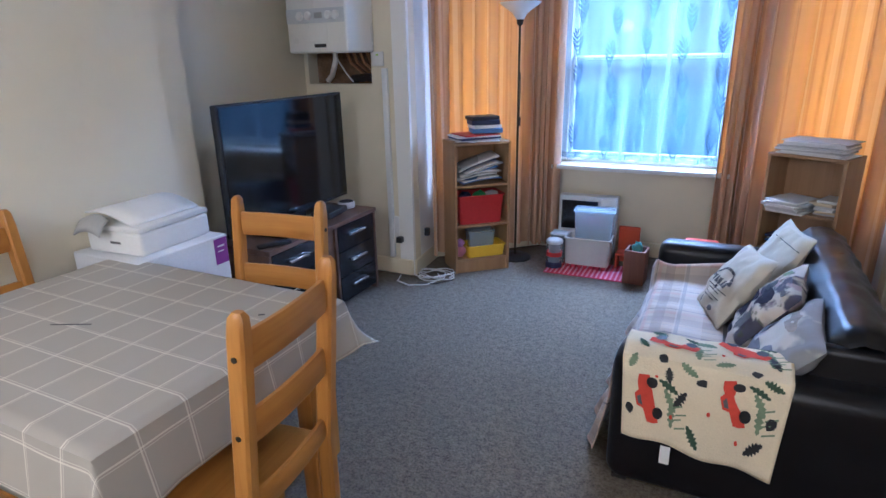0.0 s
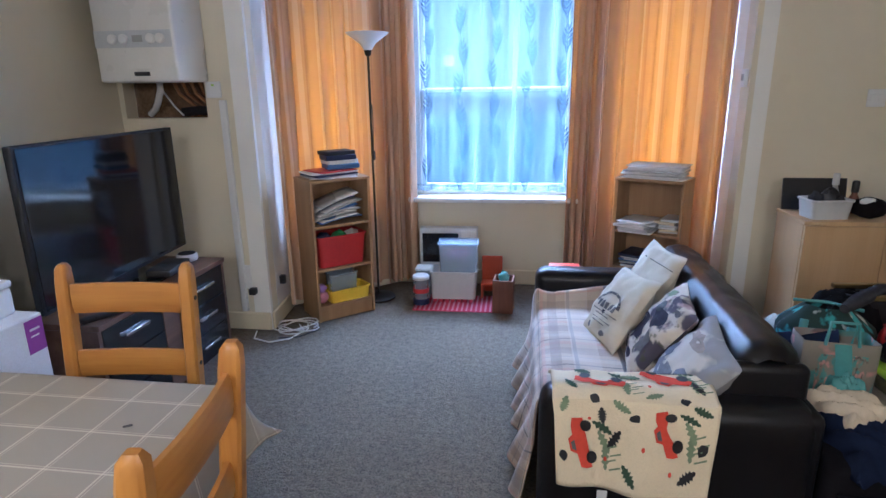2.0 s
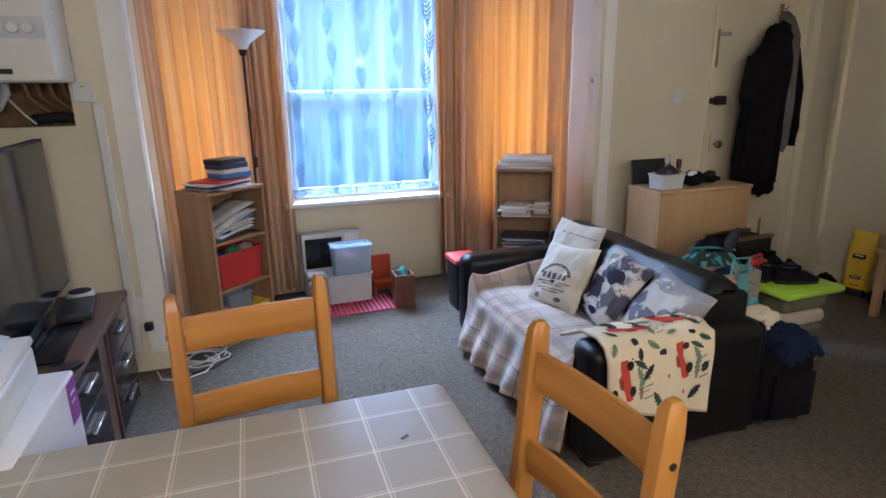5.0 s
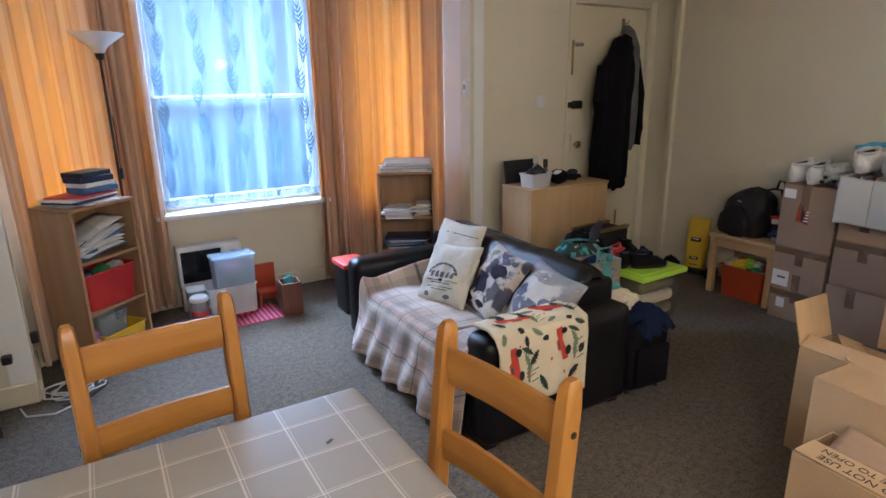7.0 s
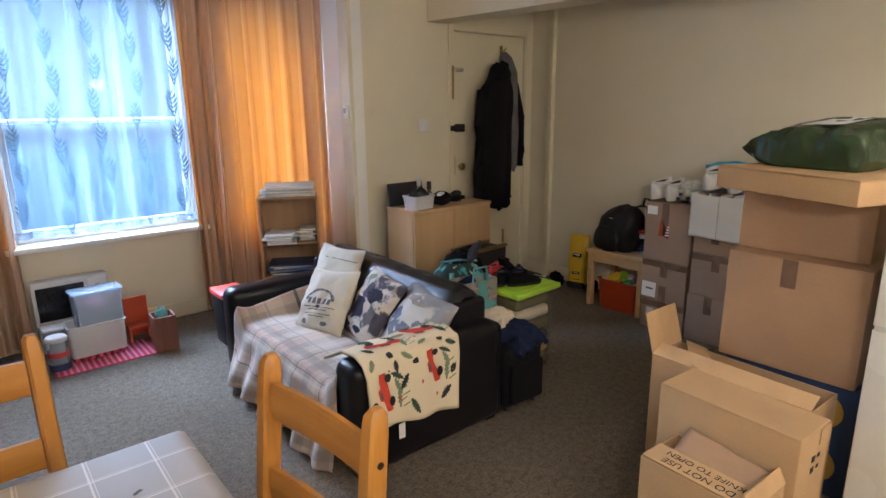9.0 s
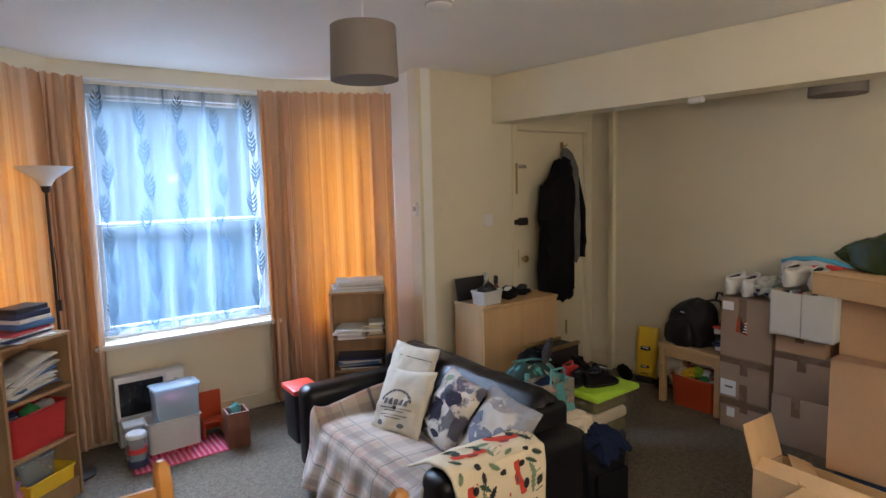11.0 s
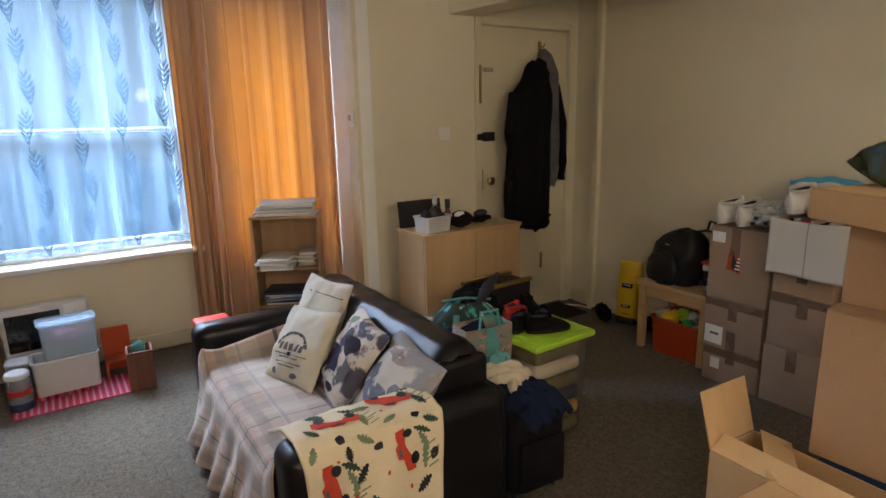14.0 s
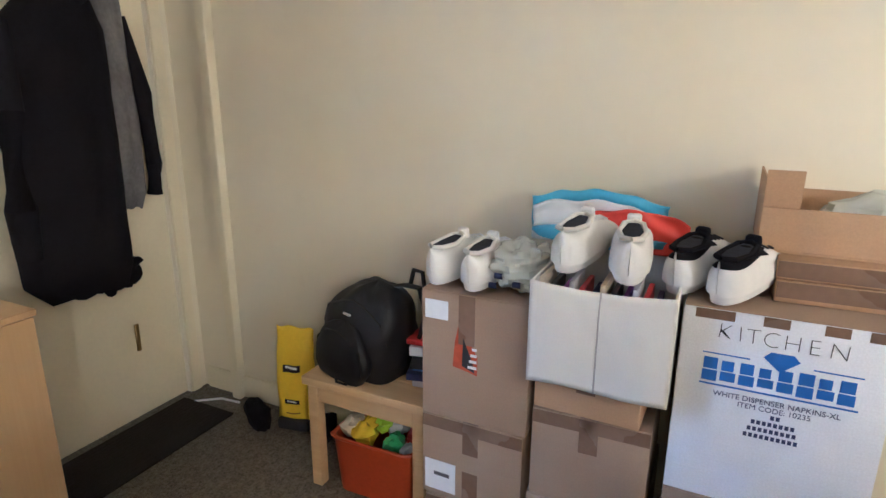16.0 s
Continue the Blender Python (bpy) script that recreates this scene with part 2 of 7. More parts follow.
M = {
    "carpet": make_carpet(), "wall": make_wall_paint(),
    "ceiling": surface("white_ceiling_paint", (0.87, 0.86, 0.81), 0.7, vary=0.03, fine=120, relief=0.1),
    "gloss_white": surface("white_gloss_paint", (0.80, 0.79, 0.75), 0.3, vary=0.04, relief=0.05),
    "door_paint": surface("cream_door_paint", (0.76, 0.69, 0.50), 0.38, vary=0.05, relief=0.06),
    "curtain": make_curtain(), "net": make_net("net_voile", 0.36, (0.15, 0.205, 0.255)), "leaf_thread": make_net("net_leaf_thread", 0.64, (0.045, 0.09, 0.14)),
    # pale reflector surface of the added ground outside
    "bounce_ground": surface("pale_bounce_ground", (0.48, 0.47, 0.44), 0.85, vary=0.15, coarse=1.5, fine=40, relief=0.3),
    "glass": make_glass("window_glass"),
    "day": make_glow("daylight_outside", (0.72, 0.92, 1.0), (0.11, 0.29, 0.46), 1.05, SKY_GLOW),
    "pine": timber("orange_varnished_pine", (0.50, 0.235, 0.036), (0.36, 0.145, 0.02), 0.32),
    "pine_x": timber("orange_varnished_pine_across", (0.50, 0.235, 0.036), (0.36, 0.145, 0.02), 0.32, axis=0),
    "oak": timber("oak_laminate", (0.47, 0.30, 0.15), (0.36, 0.215, 0.10), 0.45),
    "beech": timber("beech_laminate", (0.62, 0.43, 0.225), (0.54, 0.355, 0.175), 0.42, scale=5),
    "walnut": timber("dark_walnut_laminate", (0.165, 0.09, 0.06), (0.075, 0.04, 0.028), 0.42, axis=1),
    "birch": timber("pale_pine_bench", (0.62, 0.43, 0.22), (0.50, 0.32, 0.15), 0.5, axis=1),
    "redwood": timber("reddish_brown_board", (0.22, 0.085, 0.045), (0.14, 0.05, 0.03), 0.5),
    "leather": make_leather(), "plaid": make_plaid(),
    "cloth": make_check("checked_tablecloth", (0.40, 0.37, 0.32), (0.80, 0.76, 0.66), 0.118),
    "black_gloss": surface("black_gloss_front", (0.012, 0.013, 0.016), 0.16, vary=0.2, relief=0.0),
    "black": surface("black_plastic", (0.014, 0.014, 0.016), 0.42, vary=0.25, relief=0.1),
    "screen": surface("dark_screen_glass", (0.008, 0.009, 0.011), 0.10, vary=0.1, relief=0.0),
    "chrome": surface("brushed_chrome", (0.72, 0.72, 0.72), 0.25, 1.0, vary=0.05, relief=0.02),
    "brass": surface("aged_brass", (0.42, 0.30, 0.12), 0.35, 1.0, vary=0.15),
    "iron": surface("dark_iron", (0.05, 0.045, 0.04), 0.45, 0.7, vary=0.2),
    "copper": surface("dull_copper_pipe", (0.48, 0.25, 0.12), 0.4, 0.9, vary=0.25),
    "white_plastic": surface("white_plastic", (0.80, 0.80, 0.79), 0.35, vary=0.04, relief=0.04),
    "enamel": surface("white_enamel_casing", (0.78, 0.77, 0.73), 0.28, vary=0.03, relief=0.02),
    "grey_plastic": surface("grey_plastic", (0.38, 0.38, 0.38), 0.4, vary=0.08),
    "light_grey": surface("light_grey_plastic", (0.60, 0.62, 0.64), 0.4, vary=0.06),
    "brickhole": surface("bare_brown_masonry", (0.19, 0.12, 0.065), 0.9, vary=0.45, coarse=9, fine=50, relief=0.8, distance=0.01),
    "card": cardboard("brown_cardboard", (0.47, 0.30, 0.165)), "card_dull": cardboard("dull_brown_cardboard", (0.37, 0.26, 0.175)),
    "card_light": cardboard("light_brown_cardboard", (0.56, 0.37, 0.18)), "card_in": cardboard("cardboard_inside", (0.40, 0.26, 0.15)),
    "card_white": cardboard("white_cardboard", (0.78, 0.79, 0.82)),
    "tape": surface("brown_packing_tape", (0.21, 0.135, 0.09), 0.28, vary=0.12),
    "ink_black": surface("black_ink", (0.02, 0.02, 0.022), 0.6, relief=0), "ink_blue": surface("blue_ink", (0.03, 0.14, 0.48), 0.6, relief=0),
    "rust": surface("rust_red_fabric", (0.42, 0.085, 0.04), 0.8, vary=0.3, coarse=20), "paper": surface("white_paper", (0.80, 0.80, 0.80), 0.7, vary=0.06, relief=0.05), "paper_grey": surface("grey_newsprint", (0.55, 0.55, 0.56), 0.75, vary=0.15),
    "navy": surface("navy_cover", (0.03, 0.04, 0.11), 0.45, vary=0.2), "blue": surface("blue_cover", (0.09, 0.20, 0.47), 0.45, vary=0.15),
    "teal": surface("teal_print", (0.10, 0.31, 0.31), 0.5, vary=0.12), "skyblue": surface("sky_blue_print", (0.12, 0.47, 0.70), 0.4, vary=0.1),
    "red": surface("red_plastic", (0.52, 0.03, 0.03), 0.4, vary=0.12), "red_bright": surface("bright_red", (0.70, 0.06, 0.035), 0.42, vary=0.12),
    "orange_red": surface("orange_red_plastic", (0.44, 0.06, 0.013), 0.4, vary=0.15), "purple": surface("purple_print", (0.26, 0.05, 0.32), 0.45, vary=0.1),
    "lilac": surface("lilac_plastic", (0.42, 0.22, 0.60), 0.4, vary=0.1), "pink": surface("pink_plastic", (0.70, 0.30, 0.42), 0.45, vary=0.1),
    "yellow": surface("yellow_film", (0.88, 0.60, 0.015), 0.35, vary=0.08, relief=0.25, distance=0.004), "green": surface("green_plastic", (0.06, 0.35, 0.10), 0.4, vary=0.12),
    "lime": surface("lime_green_lid", (0.42, 0.68, 0.03), 0.38, vary=0.05), "olive": surface("olive_camouflage_fabric", (0.17, 0.145, 0.055), 0.85, vary=0.5, coarse=7),
    "fleece": surface("cream_fleece", (0.80, 0.70, 0.50), 0.95, vary=0.07, fine=160, relief=0.5, distance=0.004),
    "ink_grey": surface("grey_printed_ink", (0.13, 0.125, 0.13), 0.85, vary=0.3), "ink_violet": surface("violet_black_ink", (0.028, 0.025, 0.042), 0.85, vary=0.3),
    "ink_green": surface("sage_green_print", (0.22, 0.28, 0.17), 0.9, vary=0.25), "ink_pine": surface("dark_pine_green_print", (0.06, 0.095, 0.06), 0.9, vary=0.3), "ink_red": surface("red_print", (0.62, 0.08, 0.045), 0.9, vary=0.15),
    "print_violet": make_print("violet_print_linen", (0.60, 0.54, 0.46), [((0.36, 0.22, 0.24), 13.0, 0.44, 0.7, (1, 1, 1)), ((0.055, 0.05, 0.085), 9.0, 0.49, 0.95, (1, 1, 1)), ((0.08, 0.085, 0.06), 16.0, 0.42, 0.9, (1, 1, 1))], 5),
    "print_wash": make_print("grey_wash_linen", (0.60, 0.57, 0.52), [((0.17, 0.18, 0.22), 6.0, 0.50, 0.7, (1, 1, 1)), ((0.42, 0.36, 0.33), 9.0, 0.40, 0.6, (1, 1, 1))], 8),
    "linen_plain": make_print("plain_cream_linen", (0.62, 0.57, 0.46), [((0.40, 0.41, 0.34), 5.0, 0.42, 0.4, (1, 1, 1))], 11),
    "ink_wash": surface("blue_grey_watercolour_print", (0.19, 0.20, 0.25), 0.9, vary=0.35, coarse=12), "ink_blush": surface("pale_brown_watercolour_print", (0.36, 0.32, 0.29), 0.9, vary=0.3, coarse=12),
    "bag_print": make_print("pale_printed_paper", (0.25, 0.225, 0.18), [((0.10, 0.30, 0.28), 6.0, 0.50, 0.9, (1, 1, 1)), ((0.60, 0.27, 0.25), 9.0, 0.42, 0.8, (1, 1, 1)), ((0.10, 0.08, 0.07), 11.0, 0.41, 0.9, (1, 1, 1))], 14),
    "bag_pattern": make_print("dark_green_patterned_cloth", (0.022, 0.05, 0.045), [((0.10, 0.42, 0.42), 13.0, 0.44, 0.9, (1, 1, 1)), ((0.55, 0.56, 0.52), 17.0, 0.38, 0.9, (1, 1, 1))], 17),
    "seam_thread": surface("grey_stitching", (0.42, 0.40, 0.37), 0.9), "canvas": surface("off_white_canvas", (0.70, 0.68, 0.62), 0.85, vary=0.06, fine=300, relief=0.3), "trainer": surface("white_trainer_leather", (0.78, 0.77, 0.73), 0.5, vary=0.06),
    "cloth_black": surface("black_cloth", (0.0075, 0.007, 0.009), 0.9, vary=0.35, coarse=9, relief=0.3, distance=0.003), "cloth_grey": surface("dark_grey_cloth", (0.045, 0.045, 0.052), 0.9, vary=0.3),
    "cloth_ash": surface("ash_grey_cloth", (0.15, 0.145, 0.145), 0.9, vary=0.3, coarse=8), "pack_cloth": surface("black_nylon", (0.008, 0.008, 0.010), 0.55, vary=0.3, coarse=9, fine=180, relief=0.35, distance=0.002), "cloth_navy": surface("navy_cloth", (0.010, 0.016, 0.042), 0.9, vary=0.3), "cloth_cream": surface("cream_cloth", (0.66, 0.57, 0.42), 0.9, vary=0.12, relief=0.4, distance=0.003),
    "shade_grey": surface("taupe_lampshade_fabric", (0.25, 0.225, 0.21), 0.85, vary=0.08, fine=300, relief=0.3),
    "green_film": make_sheen_film("dark_green_polythene", (0.028, 0.055, 0.02)), "white_film": make_sheen_film("white_polythene", (0.62, 0.64, 0.56)),
    "mat_rubber": surface("dark_grey_doormat", (0.034, 0.030, 0.026), 0.95, vary=0.2, fine=200, relief=0.8, distance=0.004),
    "play_mat": surface("red_pink_mat", (0.58, 0.07, 0.13), 0.8, vary=0.15), "clear": make_clear_plastic("cloudy_clear_plastic", (0.60, 0.74, 0.88), 0.34),
    "clear_dark": make_clear_plastic("clear_tub_plastic", (0.36, 0.37, 0.33), 0.09), "opal": surface("white_opal_shade", (0.80, 0.82, 0.84), 0.4, vary=0.03),
    "warm_lamp": make_lamp("warm_lamp_diffuser", (1.0, 0.78, 0.52), 6.0),
    "card_blue": cardboard("dark_blue_printed_card", (0.03, 0.06, 0.15)), "ochre": surface("ochre_print", (0.55, 0.34, 0.05), 0.7, vary=0.1),
}


# ---- mesh helpers ----
def add_box(bm, lo, hi, bevel=0.0, seg=1, turn=None):
    """A box between two corners, its edges rounded off."""
    t = bmesh.new()
    bmesh.ops.create_cube(t, size=1.0)
    c, d = [(a + b) / 2 for a, b in zip(lo, hi)], [b - a for a, b in zip(lo, hi)]
    for v in t.verts:
        v.co = Vector((c[0] + v.co.x * d[0], c[1] + v.co.y * d[1], c[2] + v.co.z * d[2]))
    if bevel:
        bmesh.ops.bevel(t, geom=t.edges[:], offset=min(bevel, 0.45 * min(abs(k) for k in d)), segments=seg, affect="EDGES", profile=0.5)
    return merge(bm, t, turn)


def merge(bm, t, turn=None):
    if turn is not None:
        t.transform(turn)
    me = bpy.data.meshes.new("scratch")
    t.to_mesh(me)
    t.free()
    bm.from_mesh(me)
    bpy.data.meshes.remove(me)
    return bm


def box(lo, hi, bevel=0.0, seg=1, turn=None):
    return add_box(bmesh.new(), lo, hi, bevel, seg, turn)


def add_tube(bm, pts, radius, seg=8, ends=True, flat=1.0):
    """A tube through points; radius is one number or one for each point."""
    pts = [Vector(p) for p in pts]
    radii = radius if isinstance(radius, (list, tuple)) else [radius] * len(pts)
    rings = []
    for i, p in enumerate(pts):
        d = (pts[min(i + 1, len(pts) - 1)] - pts[max(i - 1, 0)]).normalized()
        side = d.cross(Vector((0, 0, 1)))
        side = side.normalized() if side.length > 1e-4 else Vector((1, 0, 0))
        up = side.cross(d).normalized()
        rings.append([bm.verts.new(p + radii[i] * (math.cos(a) * side + flat * math.sin(a) * up)) for a in (2 * math.pi * k / seg for k in range(seg))])
    for a, b in zip(rings, rings[1:]):
        for k in range(seg):
            bm.faces.new((a[k], a[(k + 1) % seg], b[(k + 1) % seg], b[k]))
    if ends:
        bm.faces.new(rings[0][::-1])
        bm.faces.new(rings[-1])
    return bm


def tube(pts, radius, seg=8, ends=True, flat=1.0):
    return add_tube(bmesh.new(), pts, radius, seg, ends, flat)


def add_lathe(bm, profile, centre=(0, 0, 0), seg=20):
    """A turned shape from (radius, height) pairs."""
    rings = []
    for r, z in profile:
        rings.append([bm.verts.new((centre[0] + r * math.cos(2 * math.pi * k / seg), centre[1] + r * math.sin(2 * math.pi * k / seg), centre[2] + z)) for k in range(seg)])
    for a, b in zip(rings, rings[1:]):
        for k in range(seg):
            bm.faces.new((a[k], a[(k + 1) % seg], b[(k + 1) % seg], b[k]))
    if profile[0][0] > 0:
        bm.faces.new(rings[0][::-1])
    if profile[-1][0] > 0:
        bm.faces.new(rings[-1])
    return bm


def lathe(profile, centre=(0, 0, 0), seg=20):
    return add_lathe(bmesh.new(), profile, centre, seg)


def sheet(f, nu, nv, du=1.0, dv=1.0):
    """A surface f(u, v), u and v from 0 to 1, with its cloth coordinates in metres."""
    bm = bmesh.new()
    layer = bm.loops.layers.uv.new("cloth")
    grid = [[bm.verts.new(f(i / nu, j / nv)) for j in range(nv + 1)] for i in range(nu + 1)]
    for i in range(nu):
        for j in range(nv):
            face = bm.faces.new((grid[i][j], grid[i + 1][j], grid[i + 1][j + 1], grid[i][j + 1]))
            for loop, (a, b) in zip(face.loops, ((i, j), (i + 1, j), (i + 1, j + 1), (i, j + 1))):
                loop[layer].uv = (a / nu * du, b / nv * dv)
    return bm


def patch(f, outline, lift=0.002):
    """A flat motif laid on the surface f, its outline given in u and v."""
    bm = bmesh.new()
    cu, cv = sum(p[0] for p in outline) / len(outline), sum(p[1] for p in outline) / len(outline)

    def at(u, v):
        u, v = min(max(u, 0.0), 1.0), min(max(v, 0.0), 1.0)
        e = 0.01
        p = Vector(f(u, v))
        n = (Vector(f(u + e, v)) - Vector(f(u - e, v))).cross(Vector(f(u, v + e)) - Vector(f(u, v - e)))
        return p + n.normalized() * lift
    mid = bm.verts.new(at(cu, cv))
    inner = [bm.verts.new(at(cu + 0.55 * (u - cu), cv + 0.55 * (v - cv))) for u, v in outline]
    outer = [bm.verts.new(at(u, v)) for u, v in outline]
    k = len(outline)
    for i in range(k):
        j = (i + 1) % k
        bm.faces.new((mid, inner[i], inner[j]))
        bm.faces.new((inner[i], outer[i], outer[j], inner[j]))
    return bm


def blob(cu, cv, ru, rv, k=10, wob=0.0, turn=0.0, seed=0):
    rnd = random.Random(seed)
    out = []
    for i in range(k):
        a = 2 * math.pi * i / k
        r = 1 + wob * (rnd.random() - 0.5)
        x, y = r * math.cos(a), r * math.sin(a)
        out.append((cu + ru * (x * math.cos(turn) - y * math.sin(turn)), cv + rv * (x * math.sin(turn) + y * math.cos(turn))))
    return out


def feather(cu, cv, length, width, turn, aspect=1.0, teeth=7):
    """Outline of a toothed leaf, its tip along the given turn."""
    side = []
    for k in range(1, 2 * teeth):
        s = k / (2 * teeth)
        w = width * math.sin(math.pi * s) ** 0.7 * (1.0 if k % 2 else 0.42)
        side.append((s - 0.5, w))
    pts = [(-0.5, 0)] + side + [(0.5, 0)] + [(s, -w) for s, w in side[::-1]]
    c, n = math.cos(turn), math.sin(turn)
    return [(cu + x * length * c - y * n, cv + (x * length * n + y * c) * aspect) for x, y in pts]


def lump(size, wob=0.1, seed=0, nu=22, nv=14, power=1.0, flat_base=True):
    """A soft rounded heap of the given half sizes that sits on z = 0."""
    off = Vector((seed * 7.3, seed * 3.1, seed * 5.7))
    bm = bmesh.new()
    rows = []
    for j in range(nv + 1):
        th = math.pi * j / nv
        row = []
        for i in range(nu):
            ph = 2 * math.pi * i / nu
            d = Vector((math.sin(th) * math.cos(ph), math.sin(th) * math.sin(ph), math.cos(th)))
            d = Vector(tuple(math.copysign(abs(c) ** power, c) for c in d))
            k = 1 + wob * noise.noise(d * 2.2 + off) + 0.4 * wob * noise.noise(d * 6 + off)
            p = Vector((d.x * size[0] * k, d.y * size[1] * k, size[2] + d.z * size[2] * k))
            if flat_base:
                p.z = max(p.z, 0.0)
            row.append(bm.verts.new(p))
        rows.append(row)
    for a, b in zip(rows, rows[1:]):
        for i in range(nu):
            q = (i + 1) % nu
            bm.faces.new((a[i], b[i], b[q], a[q]))
    bmesh.ops.remove_doubles(bm, verts=bm.verts, dist=1e-5)
    return bm


def cushion_face(w, h, t, sag=0.0):
    """One face of a stuffed square cushion: flat seams, full middle."""
    def f(u, v):
        x, z = (u - 0.5) * 2, (v - 0.5) * 2
        fat = (max(0.0, 1 - x * x) * max(0.0, 1 - z * z)) ** 0.45
        pinch = 1 - 0.07 * (abs(x) * abs(z)) ** 0.0 * (1 - abs(x * z)) * 0.0
        px = x * (1 - 0.07 * (1 - z * z) ** 2 * abs(x) ** 3)
        pz = z * (1 - 0.07 * (1 - x * x) ** 2 * abs(z) ** 3)
        wr = (0.016 * noise.noise(Vector((x * 2.6, z * 2.6, w * 90))) + 0.006 * noise.noise(Vector((x * 7, z * 5, w * 70)))) * min(1.0, 2.2 * fat)
        return Vector((px * w / 2 * pinch, -(t / 2) * fat + wr, pz * h / 2 - sag * (1 - x * x) * fat))
    return f


# ---- object helpers ----
def mesh_object(name, bm, material, smooth=True):
    bmesh.ops.recalc_face_normals(bm, faces=bm.faces)
    me = bpy.data.meshes.new(name)
    bm.to_mesh(me)
    bm.free()
    if smooth:
        me.shade_smooth()
        me.set_sharp_from_angle(angle=radians(38))
    me.materials.append(material)
    return new(name, me)


def part(name, bm, material, parent, label="", thick=0.0, smooth=True):
    """One mesh under a thing or under a part, in that parent's own coordinates."""
    ob = mesh_object(name, bm, material, smooth)
    ob.parent = parent
    if thick:
        mod = ob.modifiers.new("thickness", "SOLIDIFY")
        mod.thickness, mod.offset = thick, 0.0
    return tagged(ob, label)


def thing(name, place, label, category, turn=0.0, group="", tilt=(0, 0)):
    ob = new(name)
    ob.empty_display_size = 0.05
    ob.matrix_basis = pose(*place, tilt[0], tilt[1], turn)
    return tagged(ob, label, category, group)


def lone(name, bm, material, place, label, category, turn=0.0, group="", tilt=(0, 0), thick=0.0):
    """A thing that is one plain mesh."""
    ob = mesh_object(name, bm, material)
    ob.matrix_basis = pose(*place, tilt[0], tilt[1], turn)
    if thick:
        mod = ob.modifiers.new("thickness", "SOLIDIFY")
        mod.thickness, mod.offset = thick, 0.0
    return tagged(ob, label, category, group)


def setting(name, bm, material, label, parent=None, smooth=True):
    ob = mesh_object(name, bm, material, smooth)
    ob.parent = parent
    return tagged(ob, label, "", "", "structure")


def letters(text, size, material, parent, m, label="", depth=0.0004, name="lettering", thin=0.0):
    """Writing in the built-in font, as a mesh part at the pose m."""
    cu = bpy.data.curves.new("text", "FONT")
    cu.body, cu.size, cu.extrude, cu.align_x, cu.align_y = text, size, depth, "CENTER", "CENTER"
    cu.offset = -thin
    tmp = bpy.data.objects.new("text", cu)
    scene.collection.objects.link(tmp)
    me = bpy.data.meshes.new_from_object(tmp.evaluated_get(bpy.context.evaluated_depsgraph_get()))
    bpy.data.objects.remove(tmp)
    bpy.data.curves.remove(cu)
    me.materials.clear()
    me.materials.append(material)
    ob = new(name, me)
    ob.parent, ob.matrix_basis = parent, m
    return tagged(ob, label)


# ---- the room ----
TOP = 2.37
FLOOR_BM = box((-2.6, -1.5, -0.12), (3.2, 5.0, 0.0))
floor = setting("floor", FLOOR_BM, M["carpet"], "worn mid-grey fitted carpet over the whole room", smooth=False)
ceiling = setting("ceiling", box((-2.6, -1.5, TOP), (3.2, 5.0, TOP + 0.12)), M["ceiling"], "smooth white painted ceiling", smooth=False)


def wall(name, p0, p1, label, openings=(), thick=0.12, short0=0.0, short1=0.0, z0=0.0, z1=TOP, material=None):
    """A wall whose inner face runs from p0 to p1, the room on its right; openings are (from, to, low, high)."""
    a, b = Vector(p0), Vector(p1)
    length = (b - a).length
    bm = bmesh.new()
    s = short0
    for lo, hi, w0, w1 in sorted(openings):
        add_box(bm, (s, 0, z0), (lo, thick, z1))
        if w0 > z0:
            add_box(bm, (lo, 0, z0), (hi, thick, w0))
        add_box(bm, (lo, 0, w1), (hi, thick, z1))
        s = hi
    add_box(bm, (s, 0, z0), (length - short1, thick, z1))
    ob = setting(name, bm, material or M["wall"], label, smooth=False)
    ob.matrix_basis = pose(a.x, a.y, 0, 0, 0, math.degrees(math.atan2(b.y - a.y, b.x - a.x)))
    return ob


CREAM = "cream painted plaster wall with faint scuffs"
BAY = [(-1.50, 3.55), (-1.54, 3.96), (-0.93, 4.53), (0.42, 4.56), (1.16, 4.28), (1.10, 3.73)]
wall("wall_west", (-1.85, -1.2), (-1.85, 2.2), "cream chimney breast wall beside the dining table", short1=0.003)
wall("wall_return", (-1.85, 2.2), (-2.28, 2.2), CREAM)
wall("wall_alcove", (-2.28, 2.2), (-2.28, 3.55), CREAM)
wall("wall_boiler", (-2.28, 3.55), (-1.50, 3.55), "cream wall with a hole broken out under the boiler", openings=[(0.03, 0.52, 1.25, 1.46)], short1=0.003, thick=0.10)
wall("wall_bay_jamb_west", BAY[0], BAY[1], "white painted side of the bay opening", thick=0.10, material=M["ceiling"])
wall("wall_bay_west", BAY[1], BAY[2], CREAM, openings=[(0.10, 0.74, 0.66, 2.24)], short0=0.002)
wall("wall_bay", BAY[2], BAY[3], "cream wall under and around the bay window", openings=[(0.13, 1.26, 0.66, 2.24)])
wall("wall_bay_east", BAY[3], BAY[4], CREAM, openings=[(0.10, 0.68, 0.66, 2.24)])
wall("wall_bay_jamb_east", BAY[4], BAY[5], "white painted side of the bay opening", thick=0.10, short1=0.003, material=M["ceiling"])
wall("wall_north", (1.10, 3.73), (2.87, 3.73), "cream wall around the flat's entrance door", openings=[(0.90, 1.68, 0.0, 1.99)])
wall("wall_east", (2.87, 3.73), (2.87, -1.2), "long cream wall behind the stacked boxes")
wall("wall_south", (2.87, -1.2), (-1.85, -1.2), "plain cream wall closing the kitchen end")
